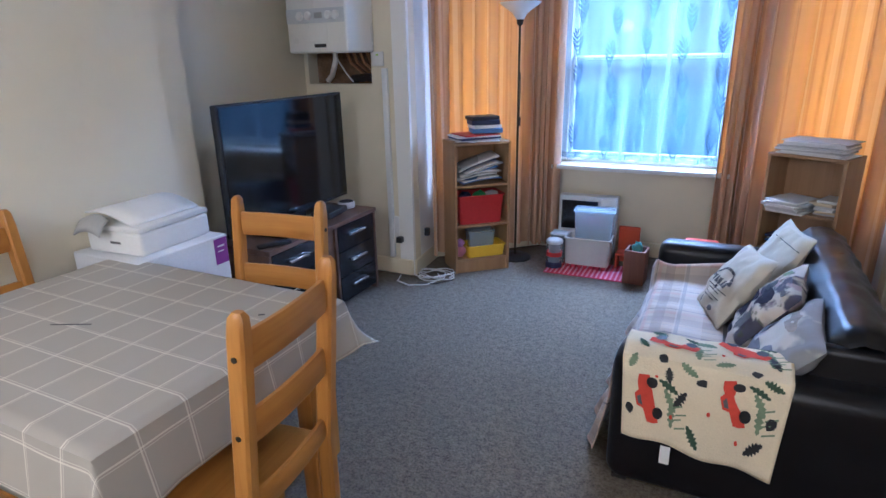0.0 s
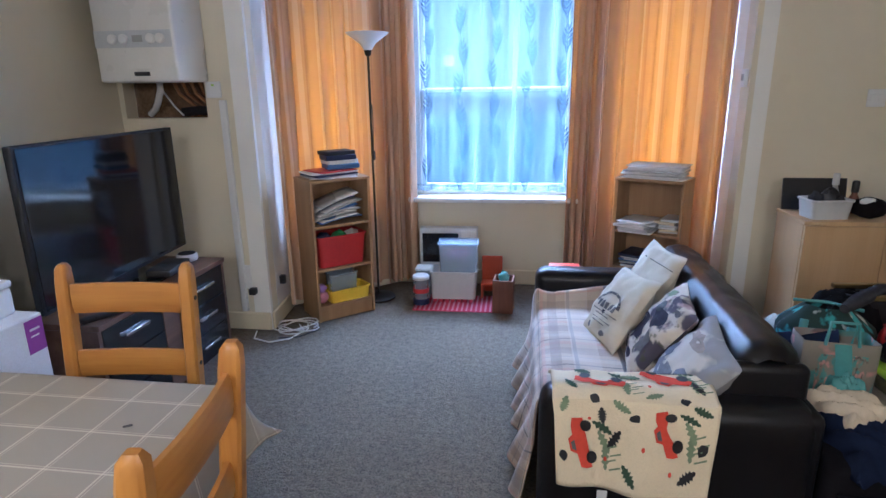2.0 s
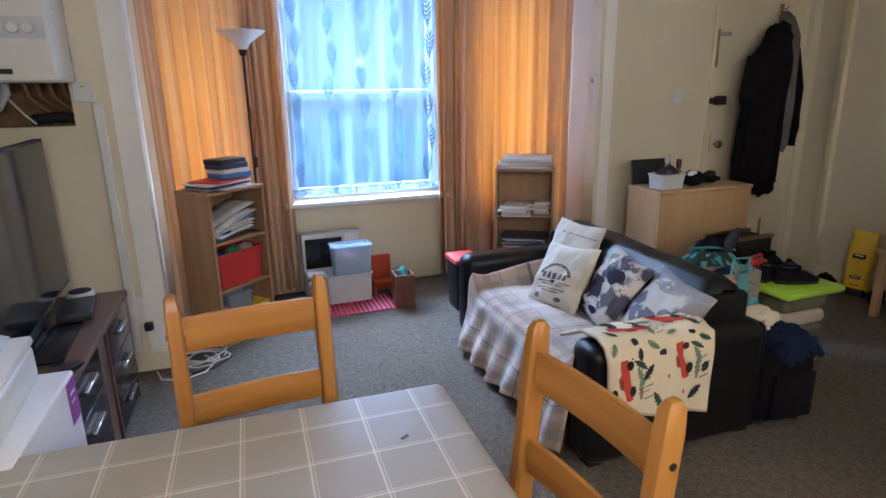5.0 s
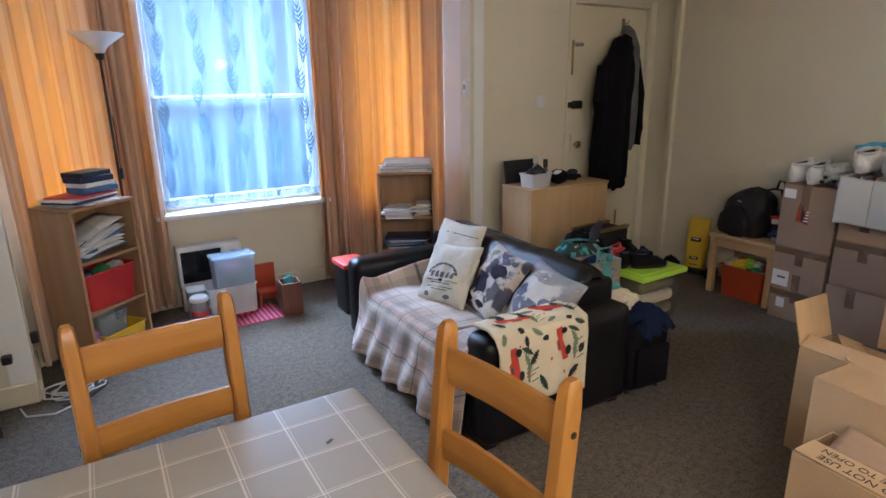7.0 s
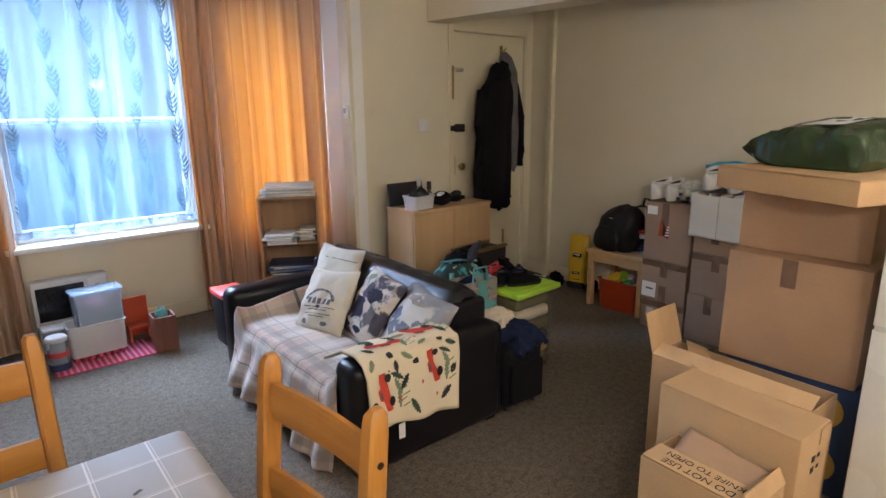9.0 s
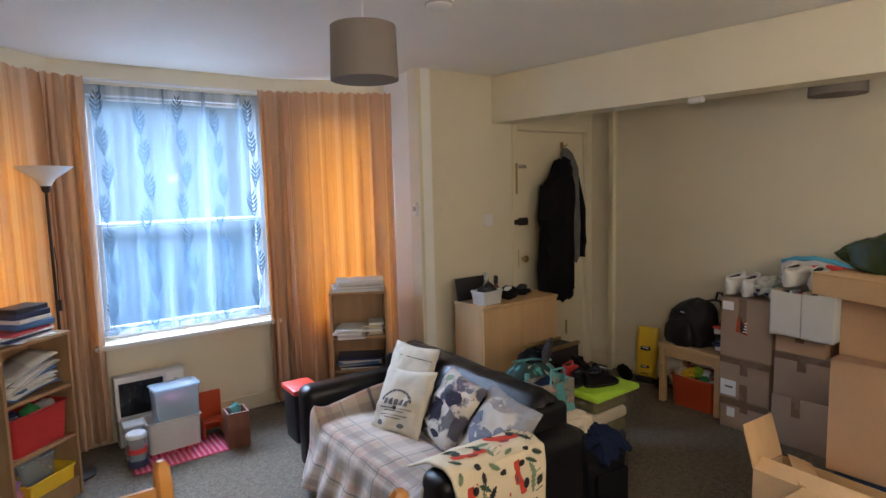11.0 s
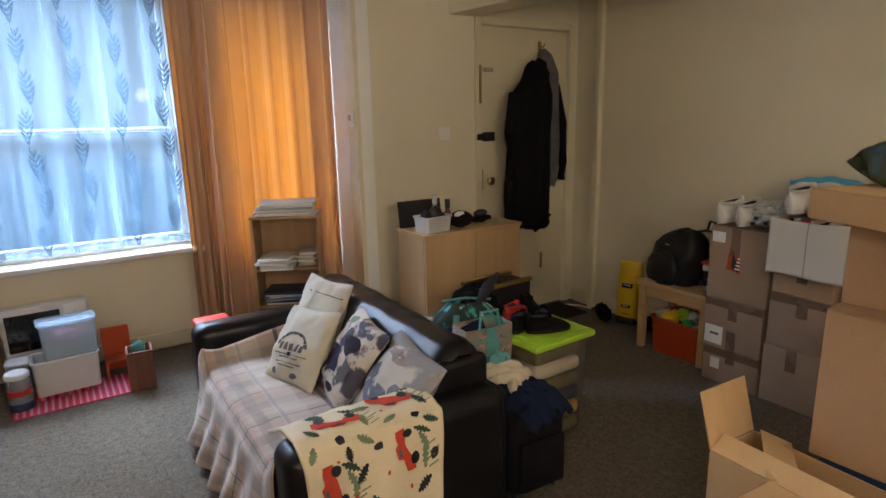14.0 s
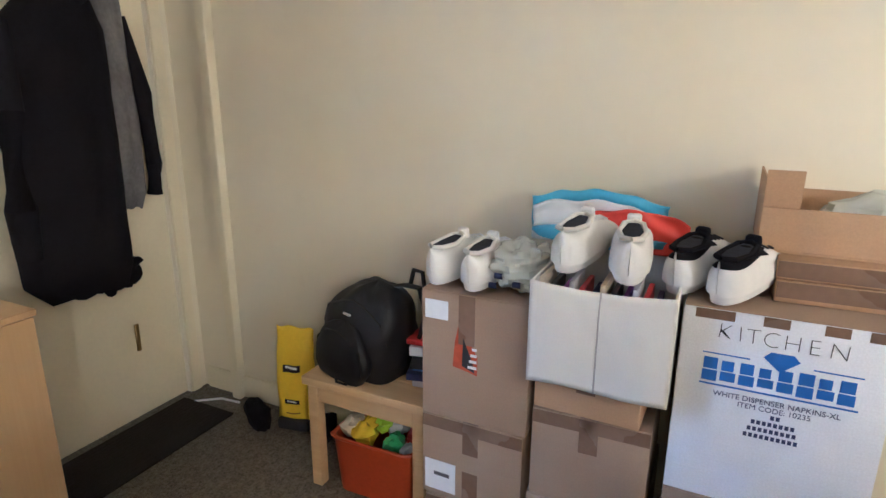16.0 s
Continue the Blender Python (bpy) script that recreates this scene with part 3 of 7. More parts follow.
setting("hole_back", box((-2.26, 3.655, 1.2), (-1.74, 3.70, 1.5)), M["brickhole"], "bare brown masonry inside the hole under the boiler")
wall("beam", (1.755, 3.727), (2.40, -1.19), "deep cream painted ceiling beam across the room", thick=0.20, z0=2.03, z1=TOP - 0.004)


def skirting(p0, p1, high=0.11):
    a, b = Vector(p0), Vector(p1)
    length = (b - a).length
    bm = bmesh.new()
    add_box(bm, (0.002, -0.018, 0.001), (length - 0.002, -0.001, high), 0.006)
    ob = setting("baseboard", bm, M["door_paint"], "cream painted skirting board")
    ob.matrix_basis = pose(a.x, a.y, 0, 0, 0, math.degrees(math.atan2(b.y - a.y, b.x - a.x)))


for a, b in zip(BAY[:-1], BAY[1:]):
    skirting(a, b)
for a, b in (((-2.28, 3.55), (-1.50, 3.55)), ((1.10, 3.73), (1.95, 3.73)), ((2.87, 3.70), (2.87, 0.8)), ((-1.85, -1.2), (-1.85, 2.2))):
    skirting(a, b)
setting("trim", box((2.825, 3.47, 0.0), (2.868, 3.52, TOP - 0.003), 0.004), M["door_paint"], "cream boxed pipe running up the corner by the door")


def sash_window(name, p0, p1, s0, s1, z0, z1, label, sliding=True):
    """A white sash window set in the wall from p0 to p1."""
    a, b = Vector(p0), Vector(p1)
    root = new(name)
    tagged(root, label, "window", "", "structure")
    root.matrix_basis = pose(a.x, a.y, 0, 0, 0, math.degrees(math.atan2(b.y - a.y, b.x - a.x)))
    bm = bmesh.new()
    for lo, hi in (((s0, 0.03, z0), (s0 + 0.05, 0.11, z1)), ((s1 - 0.05, 0.03, z0), (s1, 0.11, z1)), ((s0 + 0.05, 0.032, z1 - 0.06), (s1 - 0.05, 0.108, z1)), ((s0 + 0.05, 0.032, z0), (s1 - 0.05, 0.108, z0 + 0.05))):
        add_box(bm, lo, hi, 0.006)
    part("window_frame", bm, M["gloss_white"], root)
    mid = (z0 + z1) / 2 - 0.08
    for lo, hi, y in (((z0 + 0.05, mid + 0.02, 0.045), (mid, z1 - 0.06, 0.078)) if sliding else ((z0 + 0.05, z1 - 0.06, 0.06),)):
        bm = bmesh.new()
        x0, x1 = s0 + 0.05, s1 - 0.05
        for k0, k1 in (((x0, y, lo), (x0 + 0.032, y + 0.03, hi)), ((x1 - 0.032, y, lo), (x1, y + 0.03, hi)), ((x0 + 0.032, y + 0.001, hi - 0.022), (x1 - 0.032, y + 0.029, hi)), ((x0 + 0.032, y + 0.001, lo), (x1 - 0.032, y + 0.029, lo + 0.026))):
            add_box(bm, k0, k1, 0.005)
        sash = part("sash", bm, M["gloss_white"], root)
        pane = part("pane", box((x0 + 0.028, y + 0.012, lo + 0.02), (x1 - 0.028, y + 0.016, hi - 0.018)), M["glass"], sash)
        pane.visible_shadow = False
    return root


win = sash_window("window_1", BAY[2], BAY[3], 0.13, 1.26, 0.66, 2.24, "white sliding sash window in the middle of the bay")
part("window_sill", box((0.10, -0.115, 0.622), (1.29, 0.03, 0.655), 0.01, 2), M["gloss_white"], win)
sash_window("window_2", BAY[1], BAY[2], 0.10, 0.74, 0.66, 2.24, "white fixed window behind drawn curtains", sliding=False)
sash_window("window_3", BAY[3], BAY[4], 0.10, 0.68, 0.66, 2.24, "white fixed window behind drawn curtains", sliding=False)
# unseen sheet added outside to bounce sky light up onto the ceiling
setting("ground", box((-9, 5.0, -0.25), (9, 9.0, -0.15)), M["bounce_ground"], "unseen pale ground outside the bay, added to bounce light indoors", smooth=False)
setting("backdrop", box((-9, 9.0, -1.5), (9, 9.05, 3.35)), M["day"], "pale daylight and street seen through the windows", smooth=False)

# the entrance door
door = new("door_1")
tagged(door, "cream painted flush entrance door, shut, with two locks", "door", "", "structure")
door.matrix_basis = pose(2.0, 3.73, 0)
part("leaf", box((0.004, 0.015, 0.006), (0.776, 0.055, 1.986), 0.003), M["door_paint"], door)
bm = bmesh.new()
add_box(bm, (-0.055, -0.014, 0.001), (-0.002, -0.001, 2.04), 0.004)
add_box(bm, (-0.002, -0.0135, 1.992), (0.782, -0.001, 2.04), 0.004)
add_box(bm, (0.782, -0.014, 0.001), (0.835, -0.001, 2.04), 0.004)
part("architrave", bm, M["door_paint"], door)
part("night_latch", box((0.01, -0.02, 1.255), (0.10, 0.014, 1.315), 0.008, 2), M["iron"], door, "dark metal night latch")
part("latch_keep", box((-0.05, -0.03, 1.265), (-0.006, -0.0145, 1.305), 0.004), M["iron"], door)
knob = part("door_knob", lathe([(0.004, 0), (0.012, 0.004), (0.012, 0.02), (0.026, 0.03), (0.028, 0.042), (0.018, 0.052), (0.0, 0.054)], seg=16), M["brass"], door, "aged brass door knob")
knob.matrix_basis = pose(0.065, 0.014, 0.99, 90, 0, 0)
part("finger_plate", box((-0.004, -0.003, 0.93), (0.012, 0.0145, 1.07), 0.002), M["brass"], door)
part("door_bolt", box((0.02, -0.004, 1.70), (0.10, 0.0145, 1.725), 0.004), M["chrome"], door)
part("bolt_guard", box((-0.03, -0.024, 1.50), (-0.012, -0.0145, 1.74), 0.003), M["brass"], door)
part("letter_plate", box((0.55, 0.006, 0.30), (0.57, 0.0145, 0.42), 0.003), M["brass"], door)


# ---- curtains ----
def hanging(name, path, top, bottom, label, pleat=0.022, waves=9, group="bay window curtains"):
    """A pleated curtain that follows a line on the plan; the folds open towards the hem."""
    pts = [Vector((*p, 0)) for p in path]
    seg = [(b - a).length for a, b in zip(pts, pts[1:])]
    total = sum(seg)
    start = pts[0].copy()

    def along(s):
        d = s * total
        for a, b, l in zip(pts, pts[1:], seg):
            if d <= l + 1e-6:
                return a + (b - a) * (d / l), (b - a).normalized()
            d -= l
        return pts[-1], (pts[-1] - pts[-2]).normalized()

    def f(u, v):
        p, d = along(u)
        n = Vector((d.y, -d.x, 0))
        w = waves * 2 * math.pi * u
        sway = noise.noise(Vector((u * 4, v * 1.5, total)))
        amp = pleat * (0.45 + 0.75 * v) * (1 + 0.5 * noise.noise(Vector((u * 7, 3.0, total))))
        tight = 1.0 if v > 0.04 else 0.35 + 16 * v
        q = p + n * (amp * tight * math.sin(w + 0.9 * sway) + 0.012 * sway) + d * (0.012 * math.cos(w * 1.3 + sway))
        return Vector((q.x - start.x, q.y - start.y, top + (bottom - top) * v))
    root = thing(name, (start.x, start.y, 0), label, "curtain", group=group)
    part("drape", sheet(f, int(waves * 14), 26, total * 1.7, top - bottom), M["curtain"], root)

    def head(u, v):
        p = f(u, 0.0)
        pinch = 0.008 * math.sin(waves * 4 * math.pi * u)
        return Vector((p.x, p.y, top + 0.028 * v + pinch * v))
    part("heading_tape", sheet(head, int(waves * 10), 2, total * 1.7, 0.03), M["curtain"], root)
    return root


STRIPE = "beige and rust striped floor-length curtain"
hanging("curtain", [(-1.49, 3.80), (-1.455, 3.95), (-0.97, 4.385)], 2.235, 0.06, STRIPE + ", glowing orange with daylight", 0.024, 7)
hanging("curtain", [(-0.985, 4.37), (-0.90, 4.43), (-0.76, 4.435)], 2.235, 0.05, "bunched " + STRIPE, 0.036, 5)
hanging("curtain", [(0.255, 4.455), (0.36, 4.46), (0.47, 4.43)], 2.235, 0.05, "bunched " + STRIPE, 0.036, 5)
hanging("curtain", [(0.45, 4.44), (1.02, 4.225), (1.10, 4.18), (1.128, 4.13)], 2.235, 0.06, STRIPE + ", glowing orange with daylight", 0.024, 6)
rail = thing("curtain_rail", (0, 0, 0), "thin white curtain track bent round the bay", "curtain rail")
part("track", tube([(-1.50, 3.88, 2.255), (-1.46, 3.975, 2.255), (-0.91, 4.47, 2.255), (0.42, 4.50, 2.255), (1.10, 4.24, 2.255), (1.13, 4.19, 2.255)], 0.011, 6), M["white_plastic"], rail)


def net_fold(u, v):
    w = 0.012 * math.sin(u * 52 + 2 * math.sin(v * 2.2)) + 0.008 * math.sin(u * 111 + v)
    return Vector((-0.80 + 1.13 * u, 4.512 + (0.4 + 0.6 * v) * w, 2.235 - 1.54 * v + 0.004 * math.sin(u * 60) * v))


net = thing("net_curtain", (0, 0, 0), "sheer white net curtain with a woven leaf pattern across the window", "net curtain")
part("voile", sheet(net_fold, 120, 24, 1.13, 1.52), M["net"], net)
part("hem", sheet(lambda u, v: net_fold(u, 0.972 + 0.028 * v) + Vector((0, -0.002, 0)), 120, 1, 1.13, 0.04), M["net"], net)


def leaf_sprig(cu, cv, lean):
    """One woven leaf: a thin stem with slanting leaflets on the voile."""
    bm = patch(net_fold, [(cu - lean * 0.07 - 0.002, cv - 0.062), (cu - lean * 0.07 + 0.002, cv - 0.062), (cu + lean * 0.07 + 0.0015, cv + 0.075), (cu + lean * 0.07 - 0.0015, cv + 0.075)], -0.003)
    for k in range(6):
        mid = cv - 0.045 + 0.018 * k
        wide = 0.034 * math.sin(0.5 + 0.44 * k)
        stem = cu + lean * (mid - cv)
        for side in (-1, 1):
            tip = stem + side * wide
            merge(bm, patch(net_fold, [(stem, mid), (stem + side * 0.55 * wide, mid - 0.019), (tip, mid - 0.026), (stem + side * 0.75 * wide, mid - 0.008), (stem + side * 0.003, mid + 0.006)], -0.003))
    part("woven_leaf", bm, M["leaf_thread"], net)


for row in range(7):
    for col in range(5):
        leaf_sprig(0.10 + 0.20 * col + 0.014 * ((row * 7 + col * 3) % 3 - 1), 0.09 + 0.135 * row + (0.05 if col % 2 else 0), 0.10 if (row + col) % 2 else -0.08)

# ---- dining table and chairs ----
TX0, TX1, TY0, TY1, TZ = -1.64, -0.665, 0.84, 1.60, 0.735
table = thing("dining_table", ((TX0 + TX1) / 2, (TY0 + TY1) / 2, 0), "rectangular orange pine dining table under a checked cloth", "table")
hx, hy = (TX1 - TX0) / 2, (TY1 - TY0) / 2
part("tabletop", box((-hx, -hy, TZ - 0.03), (hx, hy, TZ - 0.002), 0.008, 2), M["pine_x"], table)
for sx in (-1, 1):
    for sy in (-1, 1):
        part("leg", box((sx * (hx - 0.08) - 0.03, sy * (hy - 0.08) - 0.03, 0), (sx * (hx - 0.08) + 0.03, sy * (hy - 0.08) + 0.03, TZ - 0.031), 0.008, 2), M["pine"], table)
for sy in (-1, 1):
    part("apron", box((-hx + 0.112, sy * (hy - 0.08) - 0.011, TZ - 0.12), (hx - 0.112, sy * (hy - 0.08) + 0.011, TZ - 0.031), 0.003), M["pine_x"], table)

cloth = thing("tablecloth", ((TX0 + TX1) / 2, (TY0 + TY1) / 2, TZ), "taupe wipe-clean tablecloth with cream check lines, slightly creased", "tablecloth")
DROP = 0.17


def cloth_shape(u, v):
    """Flat on top, hanging in loose folds past the edges."""
    x, y = (u - 0.5) * 2 * (hx + DROP), (v - 0.5) * 2 * (hy + DROP)
    ox, oy = max(0.0, abs(x) - hx - 0.004), max(0.0, abs(y) - hy - 0.004)
    over = math.hypot(ox, oy)
    sx, sy = math.copysign(1, x), math.copysign(1, y)
    bx, by = min(abs(x), hx + 0.004) * sx, min(abs(y), hy + 0.004) * sy
    z = 0.002 + 0.0012 * noise.noise(Vector((x * 6, y * 6, 1.0)))
    if over > 0:
        dx, dy = (ox / over) * sx, (oy / over) * sy
        run = x if oy > ox else y
        wave = 0.012 * math.sin(run * 17 + 1.0) + 0.010 * noise.noise(Vector((run * 5, 2.0, 0.0)))
        corner = min(ox, oy) / DROP
        out = 0.006 + over * (0.13 + 0.30 * corner) + max(0.0, wave) * over / DROP
        return Vector((bx + dx * out, by + dy * out, z - over * (0.975 - 0.30 * corner)))
    return Vector((bx, by, z))


part("cover", sheet(cloth_shape, 84, 70, 2 * (hx + DROP), 2 * (hy + DROP)), M["cloth"], cloth, thick=0.0015)
lone("pen_mark_sliver", box((-0.055, -0.002, 0), (0.055, 0.002, 0.0015)), M["ink_grey"], (-1.22, 1.16, TZ + 0.0042), "thin grey sliver of paper lying on the tablecloth", "scrap", turn=25)
lone("crumb", box((-0.009, -0.0035, 0), (0.009, 0.0035, 0.002), 0.001), M["ink_grey"], (-0.79, 1.415, TZ + 0.0042), "small dark crumb on the tablecloth", "crumb", turn=30)


def dining_chair():
    """A ladder-back pine chair, its back along local x at y = 0, the seat towards -y."""
    root = thing("dining_chair", (0, 0, 0), "orange varnished pine ladder-back dining chair", "chair", group="dining chairs")
    W, H, SEAT = 0.37, 0.955, 0.44
    lean = 0.05

    def rake(z):
        return lean * max(0.0, z - SEAT) / (H - SEAT)
    for s in (-1, 1):
        bm = bmesh.new()
        x = s * (W / 2 - 0.02)
        pts = []
        prof = [(0.0, 0.02), (SEAT, 0.022), (H - 0.05, 0.021), (H - 0.012, 0.018), (H, 0.010)]
        rings = []
        for z, r in prof:
            y = rake(z)
            rings.append([bm.verts.new((x + a * 0.018 * (r / 0.022), y + b * r, z)) for a, b in ((-1, -0.7), (-0.7, -1), (0.7, -1), (1, -0.7), (1, 0.7), (0.7, 1), (-0.7, 1), (-1, 0.7))])
        for a, b in zip(rings, rings[1:]):
            for k in range(8):
                bm.faces.new((a[k], a[(k + 1) % 8], b[(k + 1) % 8], b[k]))
        bm.faces.new(rings[0][::-1])
        bm.faces.new(rings[-1])
        post = part("back_post", bm, M["pine"], root)
        for z in (H - 0.095, H - 0.275):
            part("peg", tube([(x + s * 0.0165, rake(z), z), (x + s * 0.0195, rake(z), z)], 0.0065, 8), M["iron"], post, "dark screw cap")
        part("front_leg", box((x - 0.018, -0.37, 0), (x + 0.018, -0.334, SEAT - 0.02), 0.006, 2), M["pine"], root)
        part("side_rail", box((x - 0.010, -0.333, SEAT - 0.075), (x + 0.010, -0.022, SEAT - 0.021), 0.003), M["pine_x"], root)
        part("stretcher", box((x - 0.009, -0.333, 0.14), (x + 0.009, -0.022, 0.175), 0.004), M["pine_x"], root)
    for z, h in ((H - 0.095, 0.082), (H - 0.275, 0.075), (SEAT + 0.035, 0.06)):
        def slat(u, v, z=z, h=h):
            x = (u - 0.5) * (W - 0.078)
            a = 2 * math.pi * v
            return Vector((x, rake(z) + 0.010 * (1 - (2 * u - 1) ** 2) + 0.010 * math.cos(a), z + (h / 2) * max(-1, min(1, 1.25 * math.sin(a)))))
        bm = sheet(slat, 8, 12)
        bmesh.ops.remove_doubles(bm, verts=bm.verts, dist=1e-5)
        part("slat", bm, M["pine_x"], root)
    part("seat", box((-W / 2 + 0.004, -0.385, SEAT - 0.02), (W / 2 - 0.004, -0.024, SEAT), 0.008, 2), M["pine_x"], root)
    part("front_rail", box((-W / 2 + 0.04, -0.36, SEAT - 0.075), (W / 2 - 0.04, -0.342, SEAT - 0.021), 0.003), M["pine_x"], root)
    return root


chair = dining_chair()
chair.matrix_basis = pose(-1.048, 1.765, 0, 0, 0, 7)
copy_thing(chair, pose(-0.555, 1.212, 0, 0, 0, -83))
copy_thing(chair, pose(-1.735, 1.19, 0, 0, 0, 94))


# ---- sofa ----
sofa = thing("sofa", (0.46, 2.75, 0), "two-seat black leatherette sofa with a throw over the seat", "sofa")


def puffed(lo, hi, soft=0.05, seg=4):
    return box(lo, hi, soft, seg)


part("base", puffed((-0.34, -0.52, 0.03), (0.36, 0.56, 0.23), 0.02, 2), M["leather"], sofa)
for y0, y1 in ((-0.70, -0.525), (0.565, 0.725)):
    part("arm", puffed((-0.41, y0, 0.012), (0.385, y1, 0.49), 0.055, 5), M["leather"], sofa)
for y0, y1 in ((-0.515, 0.02), (0.025, 0.555)):
    part("seat_cushion", puffed((-0.36, y0, 0.232), (0.20, y1, 0.32), 0.04, 4), M["leather"], sofa)
part("back_frame", puffed((0.25, -0.69, 0.02), (0.395, 0.70, 0.48), 0.03, 3), M["leather"], sofa)


def back_pad(u, v):
    """The stuffed backrest: leaning front, rounded top, soft puckered ends."""
    y = -0.575 + 1.20 * u
    end = min(1.0, min(u, 1 - u) / 0.06)
    end = math.sqrt(max(0.0, 1 - (1 - end) ** 2))
    prof = [(0.04, 0.30), (0.10, 0.43), (0.15, 0.53), (0.185, 0.59), (0.22, 0.626), (0.265, 0.640), (0.315, 0.632), (0.362, 0.598), (0.385, 0.53), (0.385, 0.40)]
    k = v * (len(prof) - 1)
    i = min(int(k), len(prof) - 2)
    x = prof[i][0] + (prof[i + 1][0] - prof[i][0]) * (k - i)
    z = prof[i][1] + (prof[i + 1][1] - prof[i][1]) * (k - i)
    mx, mz = 0.26, 0.49
    grow = 0.72 + 0.28 * end
    puck = 0.006 * noise.noise(Vector((y * 12, v * 8, 2))) + (1 - end) * 0.003 * math.sin(v * 40)
    return Vector((mx + (x - mx) * grow + puck, y, mz + (z - mz) * grow + 0.012 * u + puck))


bm = sheet(back_pad, 60, 36)
part("backrest", bm, M["leather"], sofa, "padded backrest with a rounded top")
for yy in (-0.565, 0.615):
    part("end_cap", puffed((0.125, yy - 0.028, 0.38), (0.38, yy + 0.028, 0.585), 0.026, 4), M["leather"], sofa)
for sx in (-0.36, 0.34):
    for sy in (-0.64, 0.67):
        part("foot", box((sx - 0.025, sy - 0.025, 0), (sx + 0.025, sy + 0.025, 0.03)), M["black"], sofa)

throw = thing("throw_blanket", (0.46, 2.75, 0.325), "pink, beige and grey plaid throw over the sofa seat", "blanket")
PROFILE = [(0.10, 0.03), (0.02, 0.012), (-0.30, 0.018), (-0.385, 0.008), (-0.415, -0.04), (-0.430, -0.14), (-0.465, -0.23), (-0.49, -0.295)]


def throw_shape(u, v):
    k = v * (len(PROFILE) - 1)
    i = min(int(k), len(PROFILE) - 2)
    a, b = PROFILE[i], PROFILE[i + 1]
    x, z = a[0] + (b[0] - a[0]) * (k - i), a[1] + (b[1] - a[1]) * (k - i)
    fall = max(0.0, v - 0.5) * 2
    y = -0.57 + 1.06 * u
    y += 0.05 * fall * (u - 0.5)
    x += -fall * (0.020 * math.sin(u * 38 + 1.5 * math.sin(v * 5)) + 0.022 * noise.noise(Vector((u * 7, v * 2, 4))))
    z += 0.010 * noise.noise(Vector((u * 8, v * 9, 0))) * (1 - fall) + 0.03 * fall * noise.noise(Vector((u * 4, 0, 9)))
    edge = max(0.0, 0.12 - u) / 0.12
    z += 0.13 * edge * (1 - fall)
    far = max(0.0, u - 0.93) / 0.07
    z += 0.09 * far * (1 - fall) * (1 + 0.3 * math.sin(v * 14))
    return Vector((x, y, z + 0.008))


part("plaid_cloth", sheet(throw_shape, 90, 60, 1.35, 1.05), M["plaid"], throw, thick=0.006)

# printed fleece over the near arm
fleece = thing("fleece_blanket", (0.46, 2.05, 0.49), "cream fleece blanket with red cars and sprigs over sofa arm", "blanket")
FP = [(0.30, -0.06), (0.20, -0.01), (0.15, 0.022), (0.05, 0.026), (-0.005, 0.008), (-0.018, -0.05), (-0.016, -0.16), (-0.020, -0.27)]


def fleece_shape(u, v):
    k = v * (len(FP) - 1)
    i = min(int(k), len(FP) - 2)
    a, b = FP[i], FP[i + 1]
    y, z = a[0] + (b[0] - a[0]) * (k - i), a[1] + (b[1] - a[1]) * (k - i)
    fall = max(0.0, v - 0.58) / 0.42
    x = -0.375 + 0.47 * u + 0.04 * fall * (0.5 - u)
    y += -0.012 * fall * math.sin(u * 13 + 0.8) - 0.004
    z += 0.010 * noise.noise(Vector((u * 5, v * 5, 7))) * (1 - fall) + fall * 0.05 * (0.55 - u) - 0.02 * fall
    return Vector((x, y, z + 0.006))


part("fleece", sheet(fleece_shape, 44, 44, 0.47, 0.55), M["fleece"], fleece, thick=0.012)
CAR = [(-0.155, -0.04), (-0.155, 0.03), (-0.10, 0.05), (-0.05, 0.052), (-0.03, 0.082), (0.04, 0.082), (0.065, 0.045), (0.145, 0.035), (0.16, 0.0), (0.16, -0.04)]
for cu, cv, tn in ((0.17, 0.80, 1.35), (0.70, 0.72, 1.25), (0.30, 0.40, 0.2), (0.72, 0.34, 0.4)):
    c, s = math.cos(tn), math.sin(tn)
    for k in range(3):
        part("green_motif", patch(fleece_shape, feather(cu + 0.13 + 0.015 * k, cv - 0.07 + 0.065 * k, 0.15, 0.03, 0.5 + 0.5 * k, 0.8, 5), -0.0075), M[("ink_pine", "ink_green", "ink_green")[k]], fleece)
    part("red_motif", patch(fleece_shape, [(cu + x * c - y * s, cv + (x * s + y * c) * 0.75) for x, y in CAR], -0.0088), M["ink_red"], fleece)
    part("dark_motif", patch(fleece_shape, [(cu + x * c - y * s, cv + (x * s + y * c) * 0.75) for x, y in ((-0.02, 0.045), (-0.01, 0.07), (0.03, 0.07), (0.045, 0.045))], -0.0100), M["ink_grey"], fleece)
    for wx in (-0.095, 0.10):
        part("dark_motif", patch(fleece_shape, blob(cu + wx * c + 0.045 * s, cv + (wx * s - 0.045 * c) * 0.75, 0.036, 0.028, 12), -0.0100), M["ink_black"], fleece)
    for k in range(4):
        u0, v0 = cu + 0.16 + 0.03 * (k % 2), cv + 0.02 + 0.03 * k
        part("sketch_line", patch(fleece_shape, [(u0, v0), (u0 + 0.07, v0 - 0.02), (u0 + 0.072, v0 - 0.013), (u0 + 0.002, v0 + 0.007)], -0.0085), M["ink_green"], fleece)
